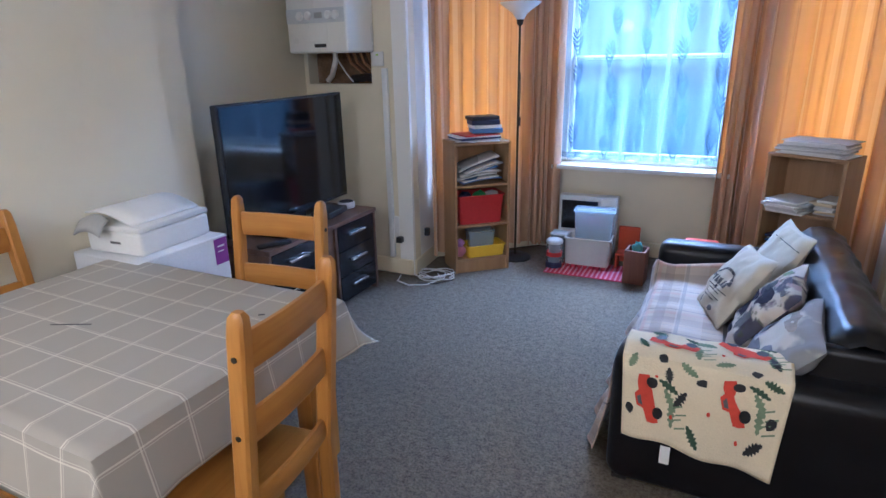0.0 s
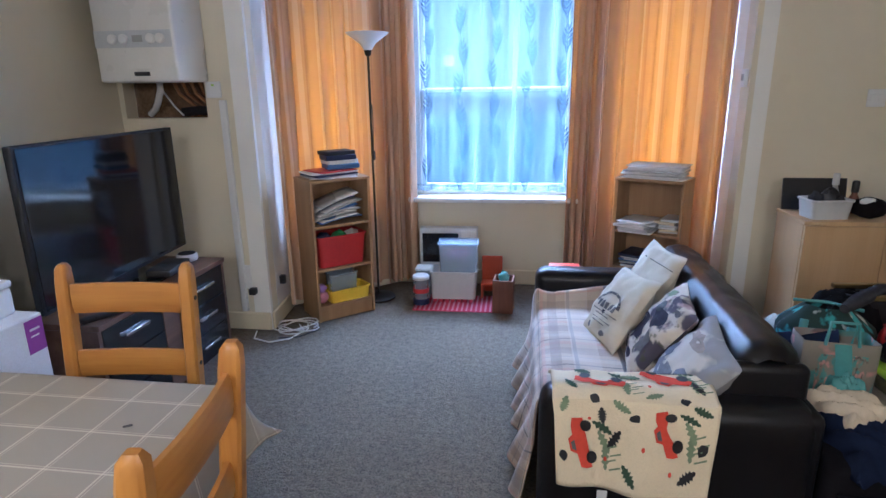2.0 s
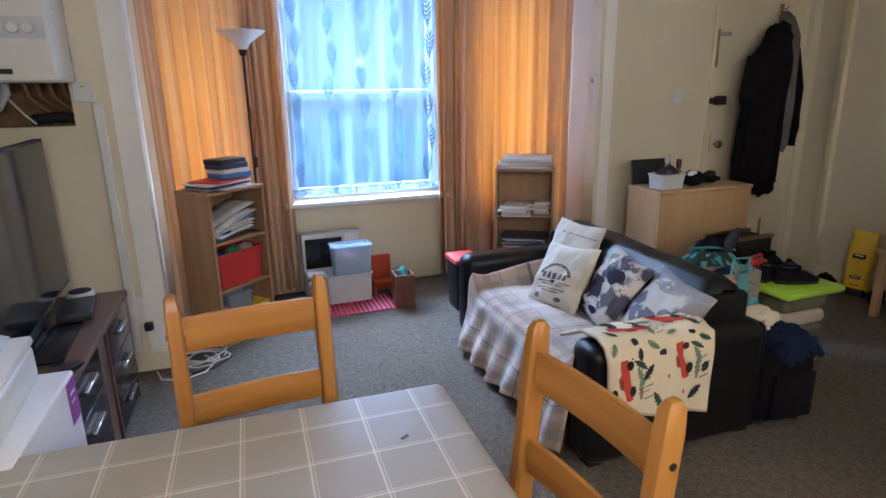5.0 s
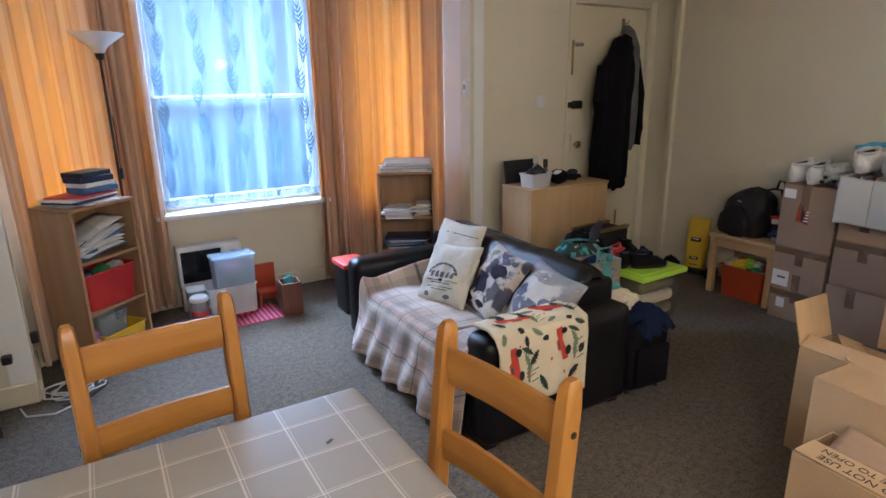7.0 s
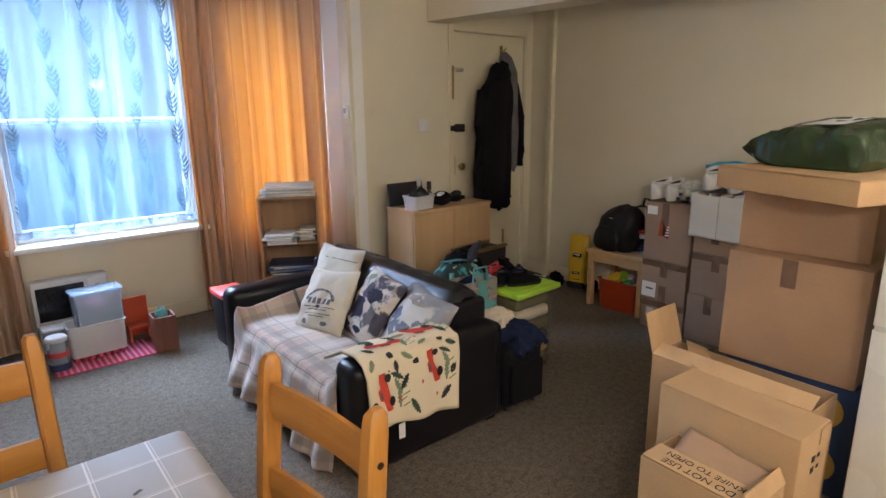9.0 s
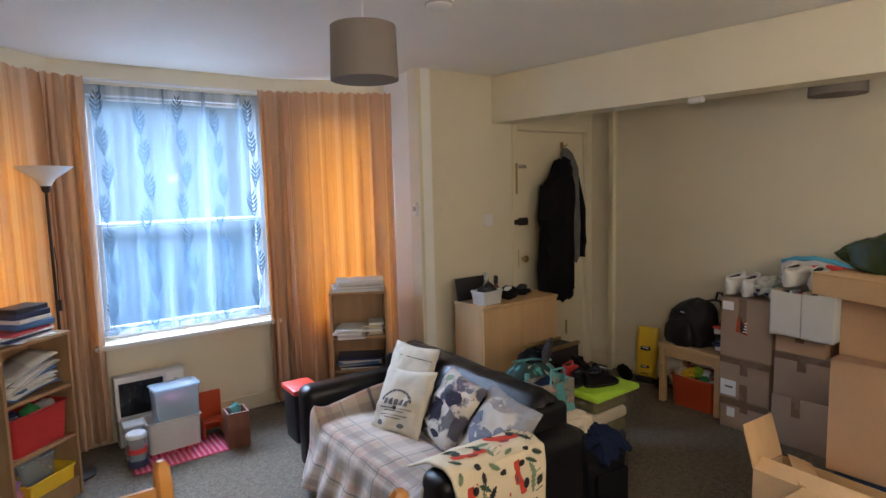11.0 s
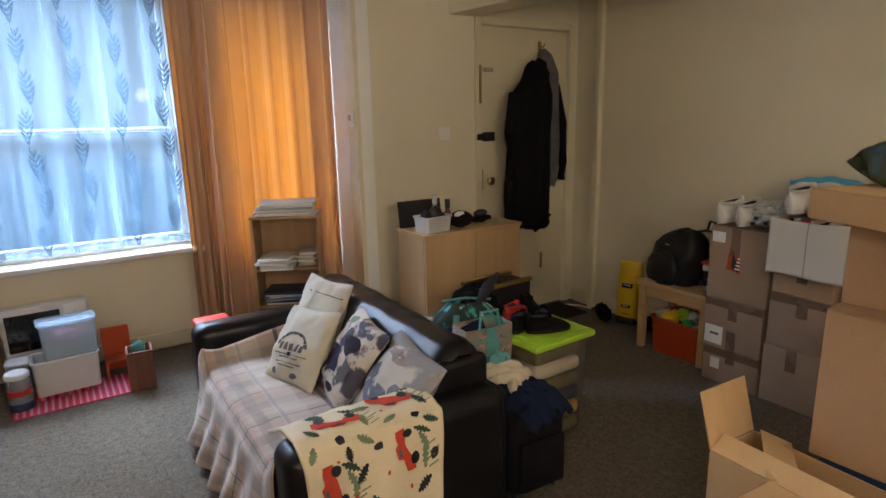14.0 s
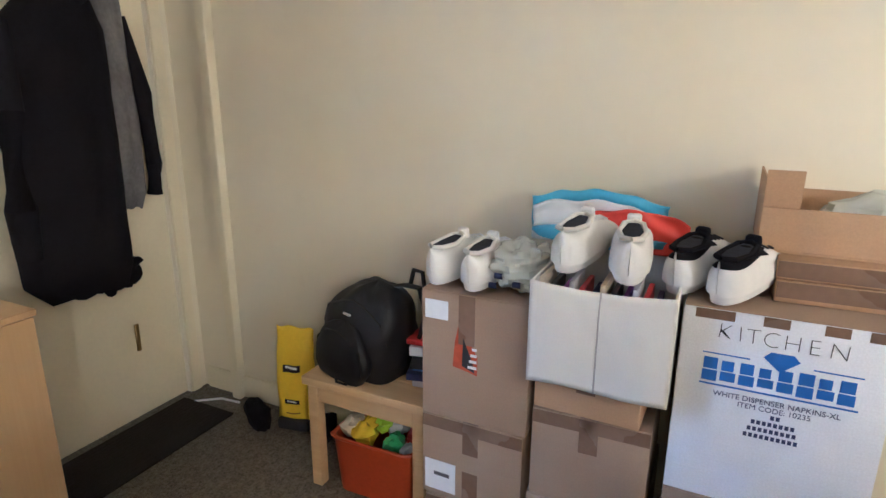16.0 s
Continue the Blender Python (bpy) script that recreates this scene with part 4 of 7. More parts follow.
SPRIGS = ((0.42, 0.60, 0.6), (0.38, 0.78, 2.2), (0.90, 0.60, 0.4), (0.07, 0.60, 1.9), (0.86, 0.90, 2.5), (0.48, 0.92, 0.9), (0.50, 0.35, 0.2), (0.90, 0.42, 1.2), (0.12, 0.44, 1.0), (0.62, 0.52, 2.6), (0.30, 0.66, 1.5), (0.20, 0.30, 0.5))
for i, (cu, cv, tn) in enumerate(SPRIGS):
    bm = patch(fleece_shape, feather(cu, cv, 0.13, 0.032, tn, 0.85, 6), -0.0085)
    part("sprig_motif", bm, M[("ink_green", "ink_black", "ink_pine")[i % 3]], fleece)
for i, (cu, cv) in enumerate(((0.50, 0.66), (0.93, 0.78), (0.80, 0.55), (0.26, 0.56), (0.05, 0.86))):
    part("dark_motif", patch(fleece_shape, blob(cu, cv, 0.030, 0.026, 9, 0.5, 0, 40 + i), -0.0085), M["ink_black"], fleece)
for i, (cu, cv) in enumerate(((0.33, 0.87), (0.56, 0.80), (0.75, 0.90), (0.22, 0.68), (0.60, 0.43))):
    part("berry_motif", patch(fleece_shape, blob(cu, cv, 0.012, 0.011, 7, 0.2, 0, i), -0.0085), M["ink_red"], fleece)
part("care_label", box((-0.235, -0.034, -0.335), (-0.205, -0.032, -0.27)), M["paper"], fleece, "small white care label")


def pillow(name, place, turn, tilt, size, label, base, motifs, roll=0.0):
    root = new(name)
    root.matrix_basis = pose(*place, 0, 0, turn) @ pose(0, 0, 0, tilt, roll, 0) @ pose(0, 0, size[1] / 2)
    tagged(root, label, "cushion", "sofa cushions")
    front = cushion_face(*size)

    def back(u, v):
        p = front(1 - u, v)
        return Vector((p.x, -p.y, p.z))
    bm = sheet(front, 26, 26, size[0], size[1])
    t = sheet(back, 26, 26, size[0], size[1])
    merge(bm, t)
    bmesh.ops.remove_doubles(bm, verts=bm.verts, dist=1e-4)
    part("cover", bm, M[base], root)
    for m, outline in motifs:
        part("print", patch(front, outline, 0.003), M[m], root)
    return root


STAMP = []
for k in range(9):
    a0, a1 = math.pi * (0.06 + 0.1 * k), math.pi * (0.15 + 0.1 * k)
    STAMP.append(("ink_grey", [(0.5 + r * 0.30 * math.cos(a), 0.42 + r * 0.22 * math.sin(a)) for r, a in ((1, a0), (1, a1), (0.84, a1), (0.84, a0))]))
for k in range(5):
    STAMP.append(("ink_grey", [(0.27 + 0.10 * k, 0.40), (0.34 + 0.10 * k, 0.40), (0.335 + 0.10 * k, 0.49 + 0.012 * (k % 2)), (0.275 + 0.10 * k, 0.48)]))
for v0, u0, u1 in ((0.35, 0.2, 0.82), (0.31, 0.3, 0.7), (0.25, 0.22, 0.78), (0.21, 0.35, 0.66)):
    STAMP.append(("ink_grey", [(u0, v0), (u1, v0), (u1, v0 + 0.014), (u0, v0 + 0.014)]))
STAMP += [("ink_violet", blob(0.50, 0.36, 0.045, 0.03, 9, 0.5, 0, 3)), ("ink_grey", blob(0.25, 0.13, 0.06, 0.04, 9, 0.5, 0, 5)), ("ink_grey", blob(0.68, 0.12, 0.07, 0.035, 9, 0.5, 0, 6))]
FIGURES = [("ink_violet", blob(0.62, 0.66, 0.20, 0.10, 12, 0.5, 0.3, 11)), ("ink_black", blob(0.42, 0.74, 0.11, 0.07, 10, 0.4, 0.2, 12)), ("ink_violet", blob(0.40, 0.40, 0.20, 0.15, 12, 0.6, 0.5, 13)),
           ("ink_grey", blob(0.75, 0.40, 0.10, 0.12, 10, 0.6, 0, 14)), ("ink_black", blob(0.30, 0.16, 0.09, 0.05, 9, 0.6, 0.1, 15)), ("ink_violet", blob(0.62, 0.15, 0.12, 0.05, 9, 0.6, 0, 16)), ("ink_green", blob(0.24, 0.86, 0.10, 0.05, 9, 0.5, 0, 17)), ("ink_grey", blob(0.80, 0.87, 0.08, 0.04, 9, 0.5, 0, 18))]
WASH = [("ink_wash", blob(0.46, 0.30, 0.26, 0.17, 14, 0.4, 0.2, 21)), ("ink_wash", blob(0.22, 0.52, 0.11, 0.10, 12, 0.3, 0, 22)), ("ink_wash", blob(0.70, 0.50, 0.11, 0.09, 12, 0.3, 0, 23)), ("ink_blush", blob(0.40, 0.80, 0.20, 0.07, 12, 0.6, 0, 24))]
pillow("pillow", (0.305, 2.84, 0.336), -74, -35, (0.335, 0.345, 0.11), "cream linen cushion with grey stamped print", "linen_plain", STAMP, roll=-5)
pillow("pillow", (0.46, 3.045, 0.336), -78, -26, (0.34, 0.395, 0.11), "plain cream linen cushion standing against the sofa back", "linen_plain", [("ink_black", [(0.3, 0.80), (0.95, 0.80), (0.95, 0.812), (0.3, 0.812)])])
pillow("pillow", (0.405, 2.645, 0.336), -98, -35, (0.345, 0.36, 0.115), "cushion printed with dark violet shapes on cream", "print_violet", FIGURES, roll=4)
pillow("pillow", (0.43, 2.325, 0.336), -94, -37, (0.355, 0.345, 0.115), "pale grey watercolour-print cushion", "print_wash", WASH, roll=6)


# ---- shelves ----
def bookcase(name, place, turn, w, d, h, shelves, label, material="oak"):
    """Open bookcase, front along local x at y = 0, body towards +y."""
    root = thing(name, place, label, "bookcase", turn)
    t = 0.016
    part("side_panel", box((0, 0, 0), (t, d, h - t), 0.0015), M[material], root)
    part("side_panel", box((w - t, 0, 0), (w, d, h - t), 0.0015), M[material], root)
    part("top_panel", box((-0.002, -0.003, h - t), (w + 0.002, d, h), 0.0015), M[material], root)
    part("back_panel", box((t, d - 0.008, 0.05), (w - t, d - 0.002, h - t)), M[material], root)
    for z in shelves:
        part("shelf", box((t, 0.004, z - t), (w - t, d - 0.009, z), 0.001), M[material], root)
    part("plinth", box((t, 0.012, 0.0), (w - t, 0.026, shelves[0] - t), 0.001), M[material], root)
    return root


def slab_pile(kind, m, count, size, label, category, mats, seed, spread=8.0, height=0.012, group=""):
    """A pile of papers or books, each leaf a thing resting on the one below; m is the pose of the pile's base."""
    rnd = random.Random(seed)
    z = 0.0
    for i in range(count):
        h = height * rnd.uniform(0.6, 1.5)
        w, d = size[0] * rnd.uniform(0.8, 1.04), size[1] * rnd.uniform(0.85, 1.02)
        ob = mesh_object(kind, box((-w / 2, -d / 2, 0), (w / 2, d / 2, h), min(0.002, h * 0.3)), M[mats[i % len(mats)]])
        ob.matrix_basis = m @ pose(rnd.uniform(-0.012, 0.012), rnd.uniform(-0.012, 0.012), z, 0, 0, rnd.uniform(-spread, spread))
        tagged(ob, label, category, group)
        z += h + 0.0006
    return z


def magazine_heap(m, count, w, d, seed, label, group):
    """Loose magazines and papers slumped in a slanting heap on a shelf."""
    rnd = random.Random(seed)
    for i in range(count):
        ww, dd = w * rnd.uniform(0.75, 1.0), d * rnd.uniform(0.85, 1.0)
        bend = rnd.uniform(0.006, 0.03)
        ph = rnd.uniform(-0.4, 0.4)

        def leaf(u, v, ww=ww, dd=dd, bend=bend, ph=ph):
            return Vector(((u - 0.5) * ww, (v - 0.5) * dd, bend * math.sin(u * 2.4 + ph) * (0.7 + 0.3 * v)))
        ob = mesh_object("magazine", sheet(leaf, 8, 3), M[rnd.choice(["paper", "paper", "paper_grey", "paper", "navy", "blue"])])
        mod = ob.modifiers.new("thickness", "SOLIDIFY")
        mod.thickness, mod.offset = 0.006, 1.0
        ob.matrix_basis = m @ pose(rnd.uniform(-0.01, 0.01), rnd.uniform(-0.01, 0.01), 0.004 + 0.0125 * i, 0, -4 - 1.6 * i * rnd.uniform(0.6, 1.0), rnd.uniform(-9, 9))
        tagged(ob, label, "magazine", group)


BL_T = 42.0
bL = bookcase("bookcase", (-1.25, 3.672, 0), BL_T, 0.385, 0.265, 0.88, [0.10, 0.335, 0.605], "narrow oak-effect bookcase packed with papers and toys")
BL = pose(-1.25, 3.672, 0, 0, 0, BL_T)
bR = bookcase("bookcase", (0.513, 3.993, 0), -27.0, 0.39, 0.24, 0.872, [0.08, 0.335, 0.56], "oak-effect bookcase with stacks of white paper")
BR = pose(0.513, 3.993, 0, 0, 0, -27.0)

# left bookcase: top pile, papers, red tub, toys
slab_pile("magazine", BL @ pose(0.185, 0.12, 0.8805), 5, (0.31, 0.21), "flat glossy magazine in a pile on the bookcase", "magazine", ["paper", "paper_grey", "navy", "paper", "red"], 3, 14, 0.009, "pile on the oak bookcase")
zt = 0.93
for i, (mt, w, hh) in enumerate((("blue", 0.20, 0.030), ("paper", 0.19, 0.022), ("navy", 0.19, 0.030), ("ink_black", 0.19, 0.024))):
    ob = lone("book", box((-w / 2, -0.065, 0), (w / 2, 0.065, hh), 0.003), M[mt], (0, 0, 0), "thick paperback lying flat on the magazine pile", "book", group="pile on the oak bookcase")
    ob.matrix_basis = BL @ pose(0.25 - 0.008 * i, 0.11, zt, 0, 0, (-6, 4, -3, 5)[i])
    zt += hh + 0.0006
ob = lone("paper_sheet", sheet(lambda u, v: Vector(((u - 0.5) * 0.15, (v - 0.5) * 0.12, 0.02 * (1 - u) ** 2)), 6, 3), M["paper"], (0, 0, 0), "curling white sheet of paper on the bookcase", "paper", thick=0.001)
ob.matrix_basis = BL @ pose(0.075, 0.035, 0.8815, 0, 0, 30)
magazine_heap(BL @ pose(0.19, 0.12, 0.612), 11, 0.31, 0.21, 5, "crumpled white newspaper slumped on the shelf", "papers on the shelf")


def open_tub(name, place_m, w, d, h, t, flare, mat, label, category, rim=True):
    """An open-topped tub with walls, floor and rolled rim."""
    root = new(name)
    root.matrix_basis = place_m
    tagged(root, label, category)
    bm = bmesh.new()

    def ring(k, z):
        x, y = w / 2 * k, d / 2 * k
        out = []
        for sx, sy in ((1, 1), (-1, 1), (-1, -1), (1, -1)):
            for a in (0, 30, 60, 90):
                r = 0.12 * min(w, d)
                ang = math.radians(a + {(1, 1): 0, (-1, 1): 90, (-1, -1): 180, (1, -1): 270}[(sx, sy)])
                out.append(bm.verts.new((sx * (x - r) + r * math.cos(ang), sy * (y - r) + r * math.sin(ang), z)))
        return out
    rings = [ring(1 - flare, 0), ring(1, h), ring(1 - 2 * t / min(w, d), h), ring(1 - flare - 2 * t / min(w, d), t)]
    for a, b in zip(rings, rings[1:]):
        for k in range(16):
            bm.faces.new((a[k], a[(k + 1) % 16], b[(k + 1) % 16], b[k]))
    bm.faces.new(rings[0][::-1])
    bm.faces.new(rings[-1])
    part("body", bm, M[mat], root)
    if rim:
        bm = bmesh.new()
        k = 1.015
        pts = [(w / 2 * k * sx, d / 2 * k * sy, h) for sx, sy in ((1, 0.85), (0.9, 1), (-0.9, 1), (-1, 0.85), (-1, -0.85), (-0.9, -1), (0.9, -1), (1, -0.85), (1, 0.85))]
        add_tube(bm, pts, 0.006, 6, False)
        part("rim", bm, M[mat], root)
    return root


open_tub("storage_tub", BL @ pose(0.192, 0.115, 0.336), 0.32, 0.20, 0.19, 0.004, 0.10, "red", "red plastic storage tub on the bookcase shelf", "tub")
for i, (x, mt) in enumerate(((0.10, "navy"), (0.20, "green"), (0.29, "paper_grey"))):
    ob = lone("soft_toy", lump((0.055, 0.05, 0.075), 0.3, i + 2, 12, 8), M[mt], (0, 0, 0), "dark rumpled thing poking out of the red tub", "toy")
    ob.matrix_basis = BL @ pose(x, 0.095, 0.395)
ob = open_tub("toy_basket", BL @ pose(0.225, 0.085, 0.1015), 0.27, 0.15, 0.075, 0.004, 0.06, "yellow", "yellow slatted toy basket on the bottom shelf", "basket")
ob = open_tub("toy_box", BL @ pose(0.22, 0.135, 0.107), 0.19, 0.10, 0.15, 0.003, 0.10, "clear", "clear plastic box of small toys", "box")
for i in range(9):
    q = lone("toy_brick", box((-0.014, -0.012, 0), (0.014, 0.012, 0.022), 0.003), M[("lilac", "pink", "blue", "navy", "red", "paper")[i % 6]], (0, 0, 0), "small coloured toy piece in the clear box", "toy", group="small toys in the clear box")
    q.matrix_basis = BL @ pose(0.155 + 0.032 * (i % 5), 0.12 + 0.022 * (i // 5), 0.118 + 0.03 * (i // 5), 0, 0, i * 37)
for z, r, mt in ((0.1015, 0.042, "pink"), (0.165, 0.032, "lilac")):
    q = lone("toy_figure", lump((r, r, r), 0.2, int(z * 100), 12, 8), M[mt], (0, 0, 0), "pink and lilac plastic toy on the bottom shelf", "toy")
    q.matrix_basis = BL @ pose(0.052, 0.07, z)

# right bookcase
slab_pile("paper_sheaf", BR @ pose(0.20, 0.115, 0.8725), 9, (0.34, 0.22), "thick stack of white printed sheets on the bookcase", "paper", ["paper", "paper", "paper_grey"], 8, 5, 0.0075, "papers on the oak bookcase")
slab_pile("paper_sheaf", BR @ pose(0.135, 0.06, 0.561), 5, (0.21, 0.23), "loose white sheets hanging over the shelf edge", "paper", ["paper", "paper_grey"], 9, 12, 0.012, "papers on the shelf")
slab_pile("paper_sheaf", BR @ pose(0.305, 0.13, 0.561), 6, (0.12, 0.18), "folded papers on the shelf", "paper", ["paper_grey", "cloth_cream", "paper"], 10, 9, 0.010, "papers on the shelf")
slab_pile("magazine", BR @ pose(0.195, 0.115, 0.336), 7, (0.30, 0.20), "magazine in an untidy pile on the shelf", "magazine", ["paper", "navy", "paper_grey", "blue", "paper"], 11, 8, 0.010, "papers on the shelf")
slab_pile("magazine", BR @ pose(0.195, 0.115, 0.081), 8, (0.30, 0.20), "magazine in an untidy pile on the shelf", "magazine", ["paper_grey", "navy", "paper"], 12, 8, 0.012, "papers on the shelf")


# ---- television and its stand ----
stand = thing("tv_stand", (-1.62, 2.33, 0), "dark walnut television stand with black gloss drawers", "tv stand")
L, D, H = 0.955, 0.40, 0.528
part("top_panel", box((-D, 0, H - 0.025), (0.008, L, H), 0.002), M["walnut"], stand)
for y in (0.0, 0.40, 0.535, L - 0.022):
    part("upright", box((-D, y + 0.001, 0.0), (-0.002, y + 0.021, H - 0.026), 0.001), M["walnut"], stand)
part("back_panel", box((-D, 0.022, 0.03), (-D + 0.006, L - 0.023, H - 0.026)), M["walnut"], stand)
part("bottom_panel", box((-D + 0.007, 0.022, 0.03), (-0.02, L - 0.023, 0.05)), M["walnut"], stand)
part("middle_panel", box((-0.03, 0.422, 0.03), (-0.012, 0.534, H - 0.026), 0.001), M["walnut"], stand)
for y0, y1 in ((0.023, 0.398), (0.558, L - 0.024)):
    for i in range(3):
        z0 = 0.035 + i * 0.156
        dr = part("drawer", box((-0.022, y0 + 0.002, z0), (-0.001, y1 - 0.002, z0 + 0.151), 0.002), M["black_gloss"], stand, "black gloss drawer front")
        part("handle", box((0.0, (y0 + y1) / 2 - 0.075, z0 + 0.078), (0.018, (y0 + y1) / 2 + 0.075, z0 + 0.094), 0.003), M["chrome"], dr, "chrome bar handle")

tv = thing("television", (-1.80, 2.785, H + 0.002), "large flat black television, switched off", "television", turn=4)
part("casing", box((-0.035, -0.525, 0.06), (-0.004, 0.525, 0.685), 0.006, 2), M["black"], tv)
part("bezel", box((-0.0035, -0.525, 0.06), (0.0, 0.525, 0.685), 0.0015), M["black"], tv)
part("screen", box((0.0003, -0.513, 0.075), (0.0028, 0.513, 0.675), 0.001), M["screen"], tv, "dark reflecting screen")
part("neck", box((-0.04, -0.09, 0.012), (-0.012, 0.09, 0.10), 0.006), M["black"], tv)
part("foot_plate", box((-0.11, -0.27, 0.0), (0.11, 0.27, 0.012), 0.004, 2), M["black_gloss"], tv)
lone("media_box", box((-0.06, -0.11, 0), (0.06, 0.11, 0.035), 0.006, 2), M["black"], (-1.735, 2.98, H + 0.0155), "flat black box under the television", "media box", turn=8)
spk = thing("smart_speaker", (-1.775, 3.205, H + 0.0008), "round grey fabric smart speaker on the stand", "speaker")
part("body", lathe([(0.040, 0), (0.052, 0.004), (0.054, 0.02), (0.052, 0.034), (0.046, 0.040)], seg=24), M["light_grey"], spk)
part("top_disc", lathe([(0.045, 0.0402), (0.043, 0.043), (0.0, 0.0435)], seg=24), M["cloth_grey"], spk)
lone("remote_control", box((-0.085, -0.022, 0), (0.085, 0.022, 0.018), 0.006, 2), M["black"], (-1.66, 2.42, H + 0.0008), "black remote control on the stand", "remote control", turn=62)


# ---- boiler ----
boiler = thing("boiler", (-1.94, 3.547, 1.44), "white wall-hung combination boiler with a grey control strip", "boiler")
BW, BD, BH = 0.215, 0.285, 0.67
part("casing", box((-BW, -BD, 0.0), (BW, -0.002, BH), 0.014, 3), M["enamel"], boiler)
part("control_strip", box((-BW + 0.004, -BD - 0.003, 0.165), (BW - 0.012, -BD - 0.0005, 0.245), 0.001), M["light_grey"], boiler, "grey control strip")
for x in (-0.11, -0.03 - 0.015, 0.095, 0.145):
    if x == -0.045:
        continue
    kn = part("dial", lathe([(0.024, 0), (0.024, 0.010), (0.019, 0.016), (0.0, 0.016)], seg=18), M["white_plastic"], boiler)
    kn.matrix_basis = pose(x, -BD - 0.003, 0.205, 90, 0, 0)
kn = part("dial", lathe([(0.024, 0), (0.024, 0.010), (0.019, 0.016), (0.0, 0.016)], seg=18), M["white_plastic"], boiler)
kn.matrix_basis = pose(-0.05, -BD - 0.003, 0.205, 90, 0, 0)
part("display", box((-0.005, -BD - 0.006, 0.19), (0.05, -BD - 0.003, 0.222), 0.001), M["grey_plastic"], boiler)
part("flap", box((-0.055, -BD - 0.0025, 0.065), (0.085, -BD - 0.0005, 0.15), 0.001), M["enamel"], boiler)
part("badge", box((-0.02, -BD - 0.003, 0.03), (0.065, -BD - 0.0005, 0.05), 0.001), M["ink_black"], boiler, "small dark badge")
part("badge", box((-0.045, -BD - 0.003, 0.575), (0.02, -BD - 0.0005, 0.603), 0.001), M["ink_black"], boiler, "small dark badge")
flue = thing("flue_pipe", (-1.96, 3.46, 2.14), "white flue elbow going through a ragged hole in the wall", "pipe")
part("elbow", lathe([(0.052, 0), (0.054, 0.03), (0.052, 0.06), (0.040, 0.083), (0.0, 0.095)], seg=20), M["white_plastic"], flue)
part("wall_collar", tube([(0, 0.0, 0.045), (0, 0.087, 0.045)], 0.052, 18), M["white_plastic"], flue)
bm = bmesh.new()
ring_o, ring_i = [], []
for k in range(24):
    a = 2 * math.pi * k / 24
    r = 0.088 + 0.02 * noise.noise(Vector((math.cos(a) * 2, math.sin(a) * 2, 5)))
    ring_o.append(bm.verts.new((r * math.cos(a), 0.0855, 0.045 + r * math.sin(a))))
    ring_i.append(bm.verts.new((0.05 * math.cos(a), 0.080, 0.045 + 0.05 * math.sin(a))))
for k in range(24):
    bm.faces.new((ring_o[k], ring_o[(k + 1) % 24], ring_i[(k + 1) % 24], ring_i[k]))
part("broken_plaster", bm, M["brickhole"], flue, "ragged brown plaster edge round the flue")
pipes = thing("boiler_pipes", (-1.94, 3.60, 1.25), "tangle of copper and white pipes under the boiler", "pipes")
part("waste_pipe", tube([(-0.05, -0.10, 0.195), (-0.05, -0.10, 0.15), (-0.10, -0.06, 0.09), (-0.16, 0.0, 0.05), (-0.22, 0.04, 0.02)], 0.018, 10), M["white_plastic"], pipes, "white plastic waste pipe")
for i, x in enumerate((0.0, 0.05, 0.10, 0.15)):
    part("copper_pipe", tube([(x, -0.05, 0.20), (x + 0.01, -0.02, 0.13), (x + 0.07, 0.03, 0.06), (x + 0.08 - 0.1 * (i % 2), 0.04, 0.008)], 0.0095, 8), M["copper"], pipes)
part("pipe_lagging", tube([(0.0, 0.01, 0.03), (0.10, 0.005, 0.04), (0.20, 0.01, 0.035)], 0.026, 10), M["black"], pipes, "black foam lagging")
part("cable", tube([(-0.12, -0.02, 0.19), (-0.02, -0.03, 0.06), (0.02, -0.02, 0.012)], 0.005, 6), M["white_plastic"], pipes)
spur = thing("fused_spur", (-1.705, 3.5485, 1.40), "white fused spur switch on the wall", "switch")
part("plate", box((-0.043, -0.012, -0.043), (0.043, 0, 0.043), 0.003), M["white_plastic"], spur)
part("neon", box((-0.008, -0.015, 0.02), (0.008, -0.012, 0.028), 0.001), M["lime"], spur)
trunk = thing("cable_trunking", (-1.655, 3.548, 0.0), "white cable trunking running down the wall", "trunking")
part("cover", box((-0.019, -0.024, 0.12), (0.019, -0.0005, 1.345), 0.003), M["white_plastic"], trunk)
sock = thing("wall_socket", (-1.60, 3.548, 0.33), "white wall socket with a black plug", "socket")
part("plate", box((-0.045, -0.012, -0.07), (0.0, 0, 0.075), 0.003), M["white_plastic"], sock)
part("plug", box((-0.01, -0.045, -0.10), (0.03, -0.002, -0.06), 0.006, 2), M["black"], sock)
sock = thing("wall_socket", (-1.524, 3.72, 0.26), "white wall socket with a black plug", "socket", turn=95)
part("plate", box((-0.045, -0.012, -0.045), (0.045, 0, 0.045), 0.003), M["white_plastic"], sock)
part("plug", box((0.0, -0.045, -0.03), (0.035, -0.012, 0.025), 0.006, 2), M["black"], sock)
sw = thing("wall_plate", (-1.522, 3.64, 1.32), "small white blank plate on the bay side", "switch", turn=95)
part("plate", box((-0.02, -0.008, -0.035), (0.02, -0.001, 0.035), 0.002), M["white_plastic"], sw)
cab = thing("extension_cable", (-1.42, 3.62, 0.0), "white cables coiled on the carpet by the wall", "cable")
bm = bmesh.new()
pts = []
